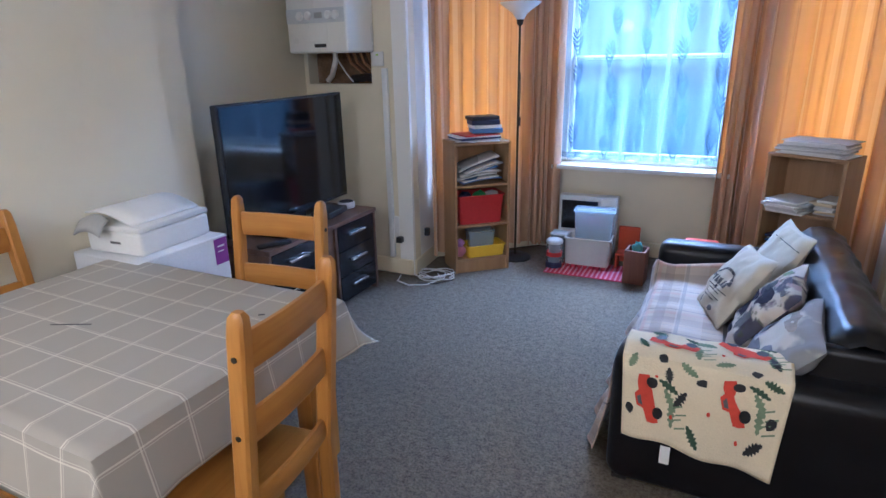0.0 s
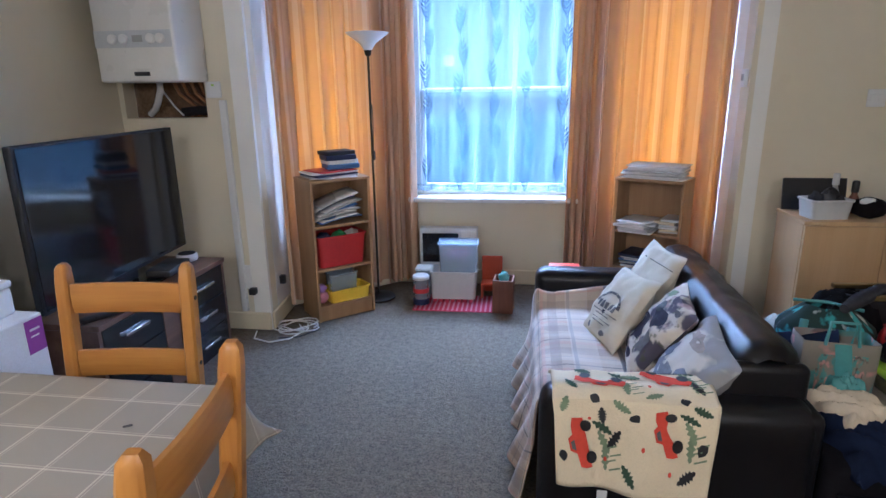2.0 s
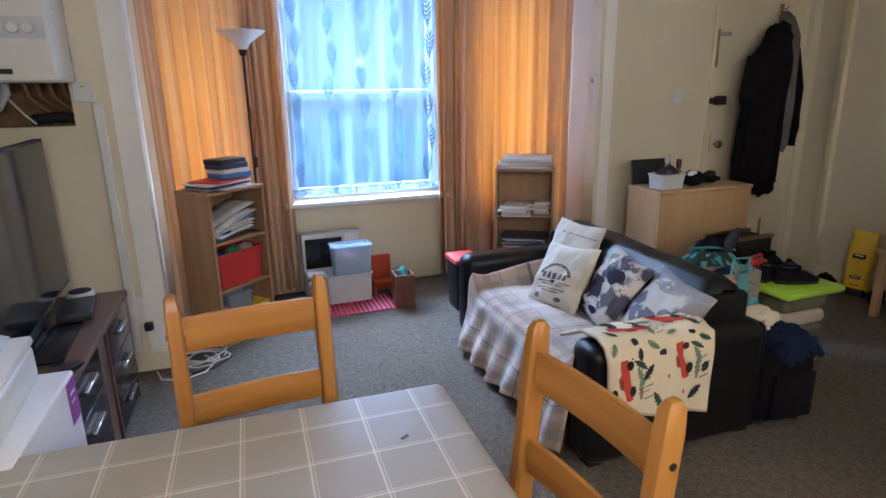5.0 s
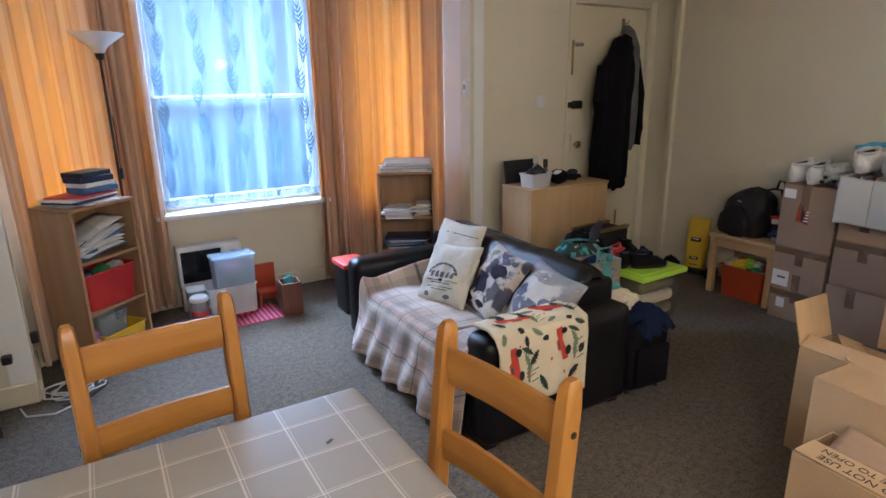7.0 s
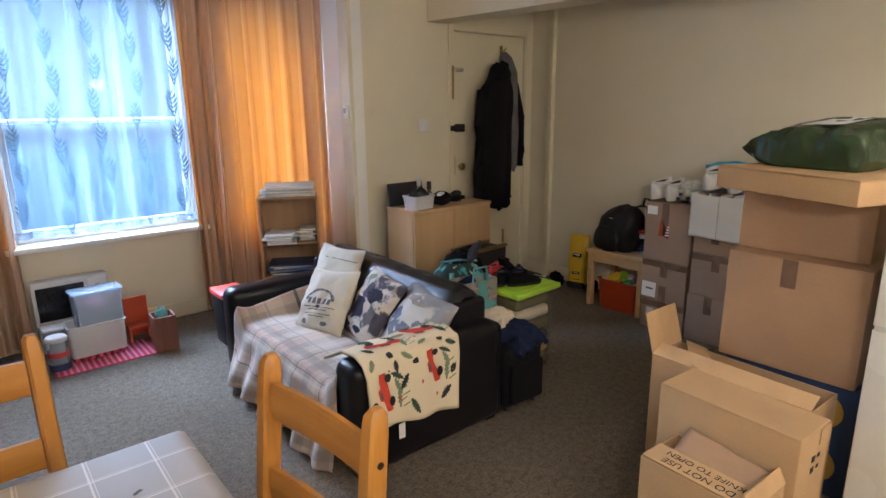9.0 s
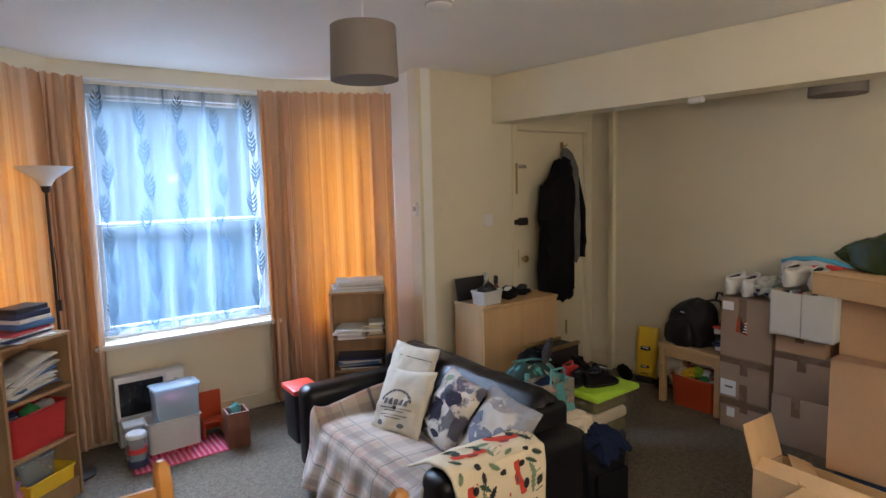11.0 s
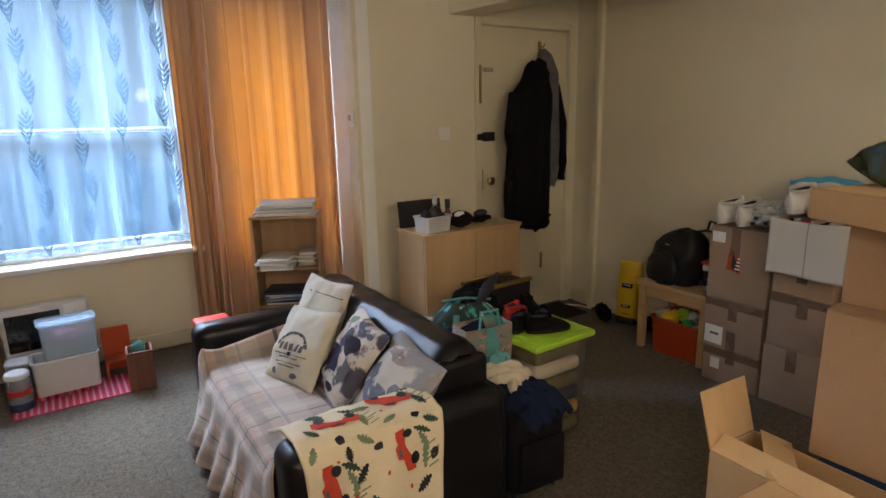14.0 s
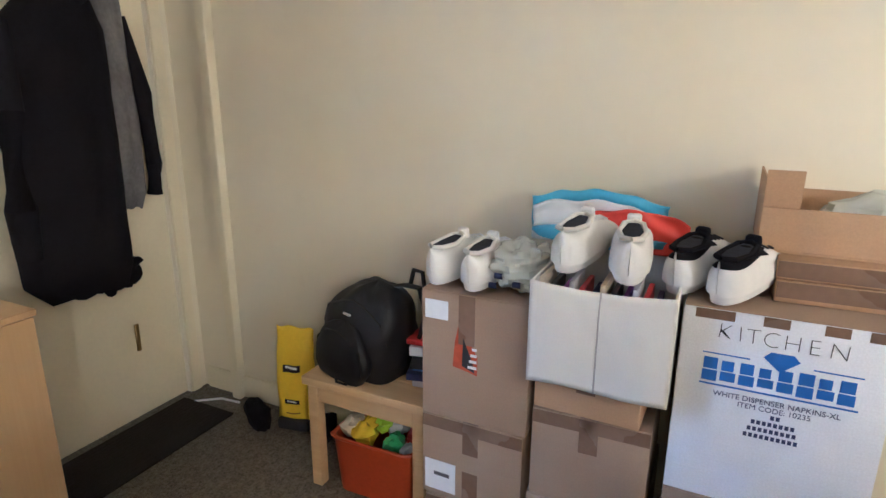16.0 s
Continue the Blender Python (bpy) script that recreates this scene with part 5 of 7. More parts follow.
for i in range(60):
    a = i * 0.42
    r = 0.085 + 0.03 * math.sin(i * 0.7)
    pts.append((r * 1.3 * math.cos(a) + 0.05, r * math.sin(a) - 0.03, 0.006 + 0.03 * abs(math.sin(i * 0.31)) * (i / 60)))
add_tube(bm, pts, 0.0042, 6)
part("coil", bm, M["white_plastic"], cab)
part("lead", tube([(-0.16, -0.12, 0.006), (-0.13, -0.22, 0.006), (-0.02, -0.26, 0.006), (0.08, -0.20, 0.006), (0.12, -0.08, 0.006), (0.06, 0.0, 0.008)], 0.0045, 6), M["white_plastic"], cab)
part("lead", tube([(0.01, -0.20, 0.006), (0.12, -0.17, 0.006), (0.20, -0.06, 0.006)], 0.0035, 6), M["cloth_grey"], cab, "dark grey lead")


# ---- lamps ----
fl = thing("floor_lamp", (-1.0, 4.165, 0), "slim black floor lamp with a white bowl shade, unlit", "lamp")
part("base", lathe([(0.115, 0), (0.115, 0.012), (0.10, 0.022), (0.02, 0.03), (0.0, 0.03)], seg=28), M["iron"], fl)
part("pole", tube([(0, 0, 0.029), (0, 0, 1.60)], 0.0075, 10), M["iron"], fl)
part("switch", tube([(0.012, -0.012, 0.95), (0.012, -0.012, 1.01)], 0.011, 8), M["black"], fl)
part("cord", tube([(0.011, -0.005, 1.30), (0.016, -0.01, 1.2), (0.012, -0.012, 1.01)], 0.003, 5), M["black"], fl)
part("collar", lathe([(0.012, 1.59), (0.020, 1.60), (0.024, 1.63), (0.016, 1.64)], seg=16), M["iron"], fl)
part("shade", lathe([(0.024, 1.625), (0.055, 1.672), (0.131, 1.728), (0.135, 1.728), (0.127, 1.720), (0.05, 1.664), (0.020, 1.635)], seg=28), M["opal"], fl, "white glass bowl shade")

pend = thing("pendant_lamp", (0.045, 2.51, TOP), "taupe drum pendant lampshade on a white flex, unlit", "lamp")
part("ceiling_rose", lathe([(0.0, 0.0), (0.05, -0.001), (0.045, -0.02), (0.012, -0.035), (0.0, -0.036)][::-1], seg=20), M["white_plastic"], pend)
part("flex", tube([(0, 0, -0.035), (0, 0, -0.20)], 0.0035, 6), M["white_plastic"], pend)
part("lampholder", tube([(0, 0, -0.20), (0, 0, -0.255)], 0.016, 12), M["white_plastic"], pend)
part("shade", lathe([(0.131, -0.372), (0.135, -0.372), (0.129, -0.165), (0.125, -0.165), (0.131, -0.371)], seg=40), M["shade_grey"], pend)
bm = bmesh.new()
for k in range(3):
    a = 2 * math.pi * k / 3
    add_tube(bm, [(0.016 * math.cos(a), 0.016 * math.sin(a), -0.205), (0.126 * math.cos(a), 0.126 * math.sin(a), -0.18)], 0.002, 5)
part("spokes", bm, M["white_plastic"], pend)
part("bulb", lathe([(0.012, -0.255), (0.028, -0.29), (0.03, -0.31), (0.018, -0.335), (0.0, -0.34)], seg=16), M["opal"], pend)
pend2 = copy_thing(pend, pose(2.42, 1.72, TOP))
smoke = thing("smoke_alarm", (0.42, 2.51, TOP), "round white smoke alarm on the ceiling", "smoke alarm")
part("body", lathe([(0.0, -0.042), (0.045, -0.040), (0.058, -0.030), (0.062, -0.012), (0.066, -0.010), (0.066, -0.0005), (0.0, -0.0005)], seg=28), M["white_plastic"], smoke)
part("grille", lathe([(0.0595, -0.026), (0.0615, -0.026), (0.0625, -0.016), (0.0605, -0.016)], seg=28), M["grey_plastic"], smoke)
# the two lit pendants at the kitchen end, whose reflections show in the boiler's casing
kl = thing("kitchen_pendant", (-1.0, -0.5, TOP), "bare warm bulb hanging over the kitchen end, lit", "lamp", group="kitchen pendants")
part("ceiling_rose", lathe([(0.0, -0.036), (0.012, -0.035), (0.045, -0.02), (0.05, -0.001), (0.0, 0.0)], seg=20), M["white_plastic"], kl)
part("flex", tube([(0, 0, -0.035), (0, 0, -0.30)], 0.0035, 6), M["white_plastic"], kl)
part("lampholder", tube([(0, 0, -0.30), (0, 0, -0.355)], 0.016, 12), M["white_plastic"], kl)
part("bulb", lathe([(0.012, -0.355), (0.035, -0.40), (0.038, -0.42), (0.02, -0.45), (0.0, -0.455)], seg=16), M["warm_lamp"], kl)
copy_thing(kl, pose(1.0, -0.7, TOP))
lamp_data = bpy.data.lights.new("kitchen_light", "POINT")
lamp_data.shadow_soft_size, lamp_data.energy, lamp_data.color = 0.09, LAMP_POWER, (1.0, 0.80, 0.58)
for x, y in ((-1.0, -0.5), (1.0, -0.7)):
    new("kitchen_light", lamp_data).matrix_basis = pose(x, y, TOP - 0.56)


# ---- printer beside the table ----
lone("carton", box((-0.17, -0.2, 0), (0.17, 0.2, 0.355), 0.004), M["card"], (-1.66, 1.765, 0), "plain brown carton on the floor under a white box", "box")
pb = thing("white_carton", (-1.66, 1.765, 0.356), "white glossy carton with a purple corner label", "box")
part("body", box((-0.175, -0.205, 0), (0.18, 0.20, 0.385), 0.004), M["card_white"], pb)
part("label_panel", box((0.1802, 0.13, 0.27), (0.1812, 0.195, 0.375)), M["purple"], pb, "purple printed corner label")
part("print_bar", box((0.1814, 0.145, 0.34), (0.1818, 0.18, 0.347)), M["paper"], pb)
part("print_bar", box((0.1814, 0.145, 0.32), (0.1818, 0.175, 0.325)), M["paper"], pb)
pr = thing("printer", (-1.66, 1.77, 0.742), "white inkjet printer with its paper tray raised", "printer", turn=4)
part("body", box((-0.14, -0.165, 0.0), (0.13, 0.165, 0.085), 0.012, 3), M["white_plastic"], pr)
part("scanner_lid", box((-0.142, -0.168, 0.0855), (0.132, 0.168, 0.108), 0.008, 2), M["white_plastic"], pr)
part("paper_support", sheet(lambda u, v: Vector((0.09 - 0.22 * v, -0.16 + 0.32 * u, 0.110 + 0.042 * math.sin(v * 2.2))), 4, 12), M["white_plastic"], pr, thick=0.006)
part("side_tray", sheet(lambda u, v: Vector((-0.13 + 0.13 * u, -0.165 - 0.055 * v, 0.125 - 0.05 * v * v + 0.02 * math.sin(u * 3))), 8, 5), M["grey_plastic"], pr, "brownish grey tray flap", thick=0.004)
part("name_bar", box((-0.02, -0.1665, 0.04), (0.03, -0.1655, 0.048)), M["ink_grey"], pr)


# ---- cabinet by the door ----
cb = thing("cabinet", (1.255, 3.262, 0), "light beech-effect cupboard with two small knobs", "cabinet")
CW, CD, CH = 0.685, 0.31, 0.785
part("side_panel", box((0.0, 0.020, 0), (0.018, CD, CH - 0.02), 0.001), M["beech"], cb)
part("side_panel", box((CW - 0.018, 0.020, 0), (CW, CD, CH - 0.02), 0.001), M["beech"], cb)
part("back_panel", box((0.018, CD - 0.01, 0.05), (CW - 0.018, CD - 0.002, CH - 0.02)), M["beech"], cb)
part("top_panel", box((-0.006, -0.004, CH - 0.0195), (CW + 0.006, CD, CH), 0.002), M["beech"], cb)
for x0, x1, kx in ((0.002, CW / 2 - 0.0015, CW / 2 - 0.045), (CW / 2 + 0.0015, CW - 0.002, CW / 2 + 0.045)):
    dr = part("door", box((x0, 0.0, 0.06), (x1, 0.0185, CH - 0.022), 0.0015), M["beech"], cb)
    kb = part("knob", lathe([(0.005, 0), (0.006, 0.010), (0.012, 0.016), (0.011, 0.022), (0.0, 0.024)], seg=12), M["chrome"], dr, "small chrome knob")
    kb.matrix_basis = pose(kx, 0.0, 0.30, 90, 0, 0)
part("plinth", box((0.019, 0.03, 0), (CW - 0.019, 0.045, 0.058)), M["beech"], cb)
CT = CH + 0.0006
lone("black_folder", box((-0.145, -0.008, 0), (0.145, 0.008, 0.155), 0.003), M["black"], (1.40, 3.535, CT + 0.0008), "black folder leaning against the wall on the cabinet", "folder", tilt=(-9, 0))
open_tub("plastic_basket", pose(1.37, 3.36, CT, 0, 0, 8), 0.185, 0.13, 0.085, 0.003, 0.10, "light_grey", "pale grey plastic basket of odds and ends on the cabinet", "basket")
for i, (x, y, r, h) in enumerate(((1.33, 3.36, 0.035, 0.055), (1.39, 3.37, 0.045, 0.065), (1.42, 3.35, 0.03, 0.05))):
    lone("dark_pouch", lump((r, r * 0.9, h), 0.35, i + 20, 14, 9), M["cloth_grey" if i != 1 else "black"], (x, y, CT + 0.01), "small dark pouch in the basket", "pouch")
for x, y, r, h, m, cap in ((1.455, 3.47, 0.020, 0.135, "grey_plastic", "light_grey"), (1.545, 3.47, 0.021, 0.10, "redwood", "black")):
    bt = thing("bottle", (x, y, CT), "small bottle standing on the cabinet", "bottle")
    part("body", lathe([(r * 0.95, 0), (r, 0.004), (r, h * 0.75), (r * 0.6, h * 0.9), (r * 0.55, h)], seg=16), M[m], bt)
    part("cap", lathe([(r * 0.7, h), (r * 0.75, h + 0.004), (r * 0.75, h + 0.05), (r * 0.6, h + 0.055), (0, h + 0.056)], seg=16), M[cap], bt)
cap = thing("baseball_hat", (1.56, 3.36, CT), "black baseball hat with a white patch on the cabinet", "hat")
part("crown", lump((0.075, 0.06, 0.048), 0.18, 31, 18, 10), M["cloth_black"], cap)
part("patch", lump((0.038, 0.02, 0.018), 0.1, 33, 12, 8), M["paper"], cap).matrix_basis = pose(-0.02, -0.025, 0.062)
gl = thing("glove_bundle", (1.75, 3.42, CT), "black gloves lying on the cabinet", "gloves", turn=14)
part("glove", lump((0.095, 0.04, 0.022), 0.3, 35, 16, 8), M["cloth_black"], gl)
part("glove", lump((0.07, 0.035, 0.018), 0.3, 36, 16, 8), M["cloth_grey"], gl).matrix_basis = pose(0.03, 0.02, 0.034, 0, 0, 20)

# small fittings
th = thing("thermostat", (1.106, 3.775, 1.42), "small white room thermostat on the bay side", "thermostat", turn=-84)
part("body", box((-0.02, -0.028, -0.045), (0.02, -0.002, 0.045), 0.004, 2), M["white_plastic"], th)
part("dial_plate", box((-0.012, -0.031, -0.012), (0.014, -0.028, 0.020), 0.001), M["grey_plastic"], th)
th2 = thing("wall_sensor", (1.128, 3.84, 1.435), "tiny white sensor with a red mark on the bay side", "sensor", turn=-84)
part("body", box((-0.02, -0.013, -0.016), (0.02, -0.002, 0.016), 0.003), M["white_plastic"], th2)
part("mark", box((-0.004, -0.0145, -0.008), (0.010, -0.013, 0.008)), M["ink_grey"], th2)
sw = thing("light_switch", (1.70, 3.7285, 1.315), "white double light switch on the cream wall", "switch")
part("plate", box((-0.043, -0.009, -0.043), (0.043, 0, 0.043), 0.003), M["white_plastic"], sw)
for x in (-0.018, 0.018):
    part("rocker", box((x - 0.011, -0.013, -0.018), (x + 0.011, -0.0092, 0.018), 0.002), M["white_plastic"], sw)
pir = thing("beam_sensor", (1.98, 2.25, 2.03), "small white box under the ceiling beam", "sensor")
part("body", box((-0.025, -0.04, -0.032), (0.025, 0.04, -0.0005), 0.008, 2), M["white_plastic"], pir)
dm = thing("doormat", (2.38, 3.555, 0.0008), "dark grey ribbed doormat inside the entrance", "doormat")
part("pad", box((-0.34, -0.15, 0), (0.34, 0.15, 0.010), 0.003), M["mat_rubber"], dm)
for i in range(14):
    part("rib", box((-0.33, -0.142 + 0.021 * i, 0.0102), (0.33, -0.130 + 0.021 * i, 0.0135), 0.001), M["mat_rubber"], dm)
lone("door_lead", tube([(2.62, 3.69, 0.006), (2.72, 3.64, 0.006), (2.79, 3.55, 0.006), (2.80, 3.45, 0.006)], 0.005, 6), M["white_plastic"], (0, 0, 0), "white cable lying along the corner by the door", "cable")


# ---- coats on the door ----
def garment(name, place, rings, label, mat, folds=9, seed=1, extra=()):
    """A coat hanging flat on a hook: rings of (height, middle, half width, half depth)."""
    root = thing(name, place, label, "coat")
    bm = bmesh.new()
    n = 40
    rows = []
    dense = []
    for (z0, c0, w0, d0), (z1, c1, w1, d1) in zip(rings, rings[1:]):
        for k in range(5):
            f = k / 5
            dense.append((z0 + (z1 - z0) * f, c0 + (c1 - c0) * f, w0 + (w1 - w0) * f, d0 + (d1 - d0) * f))
    dense.append(rings[-1])
    for z, c, w, d in dense:
        row = []
        for i in range(n):
            a = 2 * math.pi * i / n
            fold = 1 + 0.16 * math.sin(a * folds + 1.5 * noise.noise(Vector((z * 3, a, seed)))) * min(1, (rings[0][0] - z) * 2.5 + 0.1)
            x = c + w * math.copysign(abs(math.cos(a)) ** 0.8, math.cos(a)) + 0.018 * noise.noise(Vector((a, z * 5, seed)))
            y = -d + d * 0.96 * math.sin(a) * fold
            row.append(bm.verts.new((x, min(y, -0.003), z + 0.02 * noise.noise(Vector((a * 2, z, seed + 4))) * (z < rings[-1][0] + 0.1))))
        rows.append(row)
    for a, b in zip(rows, rows[1:]):
        for i in range(n):
            bm.faces.new((a[i], b[i], b[(i + 1) % n], a[(i + 1) % n]))
    bm.faces.new(rows[0])
    bm.faces.new(rows[-1][::-1])
    part("body", bm, M[mat], root)
    for nm, b2, m2 in extra:
        part(nm, b2, M[m2], root)
    return root


garment("coat", (2.29, 3.652, 0), [(1.76, 0.06, 0.035, 0.03), (1.73, 0.055, 0.075, 0.05), (1.64, 0.05, 0.11, 0.06), (1.56, 0.03, 0.165, 0.065), (1.2, 0.01, 0.185, 0.06), (0.9, -0.005, 0.20, 0.06), (0.74, 0.0, 0.19, 0.055), (0.66, 0.03, 0.14, 0.045)], "long black padded coat hanging on the door", "cloth_black", 7, 3,
        extra=[("sleeve", tube([(-0.13, -0.06, 1.56), (-0.17, -0.09, 1.3), (-0.175, -0.09, 1.0), (-0.17, -0.08, 0.84)], [0.035, 0.05, 0.045, 0.038], 12), "cloth_black"), ("hood", lump((0.085, 0.055, 0.085), 0.35, 41, 18, 12, flat_base=False), "cloth_black")])
bpy.data.objects["hood"].matrix_basis = pose(0.05, -0.085, 1.60)
garment("jacket", (2.52, 3.735, 0), [(1.86, 0.0, 0.02, 0.02), (1.82, 0.0, 0.05, 0.04), (1.70, 0.02, 0.075, 0.055), (1.55, 0.02, 0.09, 0.06), (1.2, 0.02, 0.095, 0.06), (0.98, 0.03, 0.085, 0.055), (0.92, 0.04, 0.06, 0.04)], "grey jacket with black edging behind the black coat", "cloth_ash", 6, 8,
        extra=[("cuff", tube([(0.09, -0.06, 1.62), (0.14, -0.08, 1.35), (0.155, -0.08, 1.08), (0.15, -0.07, 0.96)], [0.028, 0.034, 0.03, 0.03], 10), "cloth_black")])
lone("scarf", lump((0.11, 0.03, 0.07), 0.6, 47, 22, 14, flat_base=False), M["cloth_black"], (2.44, 3.66, 0.62), "black scarf end hanging below the coats", "scarf")
hk = thing("coat_hook", (2.51, 3.7285, 1.88), "brass coat hook on the door", "hook")
part("plate", box((-0.012, -0.0, -0.03), (0.012, 0.0145, 0.03), 0.003), M["brass"], hk)
part("arm", tube([(0, 0.0, 0.0), (0, -0.03, -0.01), (0, -0.045, 0.012)], 0.004, 8), M["brass"], hk)


# ---- play corner under the window ----
pm = thing("play_mat", (-0.46, 4.10, 0.0006), "red and pink latticed foam mat on the carpet", "mat", turn=1)
part("pad", box((-0.265, -0.15, 0), (0.265, 0.15, 0.006), 0.002), M["play_mat"], pm)
bm = bmesh.new()
for i in range(17):
    add_box(bm, (-0.255 + 0.0305 * i, -0.145, 0.0062), (-0.243 + 0.0305 * i, 0.145, 0.0085))
part("lattice", bm, M["pink"], pm)
mw = thing("toy_microwave", (-0.545, 4.49, 0), "white countertop microwave oven standing on the floor, leaning on the wall", "microwave", turn=3, tilt=(0, 0))
part("body", box((-0.205, -0.09, 0.17), (0.205, 0.0, 0.445), 0.008, 2), M["light_grey"], mw)
part("door_glass", box((-0.185, -0.094, 0.20), (0.07, -0.0905, 0.41), 0.002), M["black_gloss"], mw)
part("control_panel", box((0.09, -0.093, 0.19), (0.195, -0.0905, 0.43), 0.001), M["white_plastic"], mw)
for z in (0.37, 0.30):
    kb = part("dial", lathe([(0.016, 0), (0.015, 0.010), (0.0, 0.012)], seg=14), M["grey_plastic"], mw)
    kb.matrix_basis = pose(0.145, -0.093, z, 90, 0, 0)
part("stand_box", box((-0.20, -0.085, 0.0), (0.20, -0.005, 0.169), 0.004), M["grey_plastic"], mw)
wb = open_tub("storage_crate", pose(-0.475, 4.19, 0.03, 0, 0, 2), 0.30, 0.18, 0.185, 0.004, 0.03, "light_grey", "grey perforated plastic crate on the play mat", "crate")
for i in range(7):
    part("foot_slot", box((-0.125 + 0.04 * i - 0.011, -0.088, -0.0215), (-0.125 + 0.04 * i + 0.011, 0.06, 0.0)), M["play_mat"], wb, "red base slot")
cl = open_tub("clear_box", pose(-0.445, 4.195, 0.19, 0, 0, 4), 0.26, 0.15, 0.215, 0.003, 0.06, "clear", "cloudy clear plastic box standing in the crate", "box")
part("lid", box((-0.128, -0.073, 0.20), (0.128, 0.073, 0.213), 0.004), M["clear"], cl)
part("content", lump((0.09, 0.05, 0.03), 0.4, 51, 16, 8), M["pink"], cl).matrix_basis = pose(-0.01, 0, 0.10)
jr = thing("toy_jar", (-0.685, 4.075, 0.0085), "clear plastic jar with a white lid and a dark base", "jar")
part("base", lathe([(0.056, 0), (0.056, 0.035), (0.052, 0.04)], seg=22), M["navy"], jr)
part("body", lathe([(0.053, 0.0402), (0.054, 0.10), (0.052, 0.17)], seg=22), M["clear"], jr)
part("label_band", lathe([(0.0545, 0.08), (0.0545, 0.11)], seg=22), M["red"], jr)
part("lid", lathe([(0.056, 0.17), (0.057, 0.185), (0.05, 0.195), (0.0, 0.197)], seg=22), M["light_grey"], jr)
jb = thing("plastic_tub", (-0.685, 4.20, 0.0085), "cloudy plastic tub behind the jar", "tub")
part("body", box((-0.05, -0.05, 0), (0.05, 0.05, 0.20), 0.008, 2), M["clear"], jb)
part("lid", box((-0.054, -0.054, 0.2), (0.054, 0.054, 0.215), 0.005), M["light_grey"], jb)
ts = thing("toy_chair", (-0.225, 4.235, 0.0), "red wooden toy chair on the play mat", "toy")
part("backrest", box((-0.07, 0.05, 0.03), (0.07, 0.066, 0.285), 0.004), M["orange_red"], ts)
part("seat", box((-0.07, -0.05, 0.10), (0.07, 0.0495, 0.118), 0.004), M["orange_red"], ts)
part("side", box((-0.07, -0.045, 0.008), (-0.055, 0.0495, 0.0995), 0.003), M["orange_red"], ts)
part("side", box((0.055, -0.045, 0.008), (0.07, 0.0495, 0.0995), 0.003), M["orange_red"], ts)
bb = thing("wooden_box", (-0.135, 4.02, 0.0), "small dark brown wooden box holding bits of plastic", "box", turn=-3)
for lo, hi in (((-0.065, -0.07, 0), (0.065, -0.058, 0.22)), ((-0.065, 0.058, 0), (0.065, 0.07, 0.22)), ((-0.065, -0.0575, 0), (-0.053, 0.0575, 0.22)), ((0.053, -0.0575, 0), (0.065, 0.0575, 0.22))):
    part("panel", box(lo, hi, 0.002), M["redwood"], bb)
part("shelf", box((-0.0525, -0.0575, 0.16), (0.0525, 0.0575, 0.168)), M["redwood"], bb)
lone("toy_figure", lump((0.035, 0.03, 0.045), 0.35, 61, 14, 9), M["teal"], (-0.135, 4.03, 0.1685), "small teal plastic toy in the brown box", "toy")
lone("paper_scrap", lump((0.04, 0.03, 0.018), 0.5, 62, 12, 8), M["paper"], (-0.15, 3.99, 0.1685), "crumpled white paper in the brown box", "paper")
bn = open_tub("waste_bin", pose(0.235, 3.86, 0.0), 0.17, 0.22, 0.31, 0.004, 0.12, "black", "black plastic bin with a red lid beside the sofa", "bin")
part("lid", box((-0.092, -0.115, 0.311), (0.092, 0.115, 0.345), 0.012, 2), M["red_bright"], bn, "bright red lid")


# ---- heap behind the sofa ----
sc = thing("suitcase", (1.01, 2.24, 0), "black soft suitcase standing behind the sofa", "suitcase", turn=-4)
part("body", box((-0.125, -0.19, 0.02), (0.125, 0.20, 0.335), 0.04, 4), M["cloth_black"], sc)
part("front_pocket", box((-0.10, -0.215, 0.05), (0.10, -0.191, 0.25), 0.012, 2), M["cloth_black"], sc)
part("handle", tube([(-0.05, -0.02, 0.33), (-0.04, -0.02, 0.352), (0.04, -0.02, 0.352), (0.05, -0.02, 0.33)], 0.008, 8), M["black"], sc)
for x in (-0.09, 0.09):
    part("wheel", tube([(x - 0.012, 0.16, 0.02), (x + 0.012, 0.16, 0.02)], 0.02, 12), M["black"], sc)
    part("stud", lathe([(0.014, 0), (0.012, 0.0201)], centre=(x, -0.15, 0), seg=10), M["black"], sc)


def drape(name, place, size, label, category, mat, seed, turn=0, hang=0.1):
    """A dropped garment: a crumpled sheet that slumps over the edges."""
    def f(u, v):
        x, y = (u - 0.5) * 2, (v - 0.5) * 2
        r = max(abs(x), abs(y))
        w = noise.noise(Vector((x * 2.3, y * 2.3, seed))) * 0.35 + 0.2 * noise.noise(Vector((x * 6, y * 6, seed)))
        z = size[2] * (1 - r ** 3) * (0.75 + w) - hang * max(0, r - 0.7) / 0.3 * (1 + w)
        return Vector((x * size[0] * (1 + 0.25 * w), y * size[1] * (1 - 0.2 * w), z + 0.012 * math.sin(11 * x + 9 * y + seed)))
    return lone(name, sheet(f, 30, 30, size[0] * 2, size[1] * 2), M[mat], place, label, category, turn, thick=0.006)


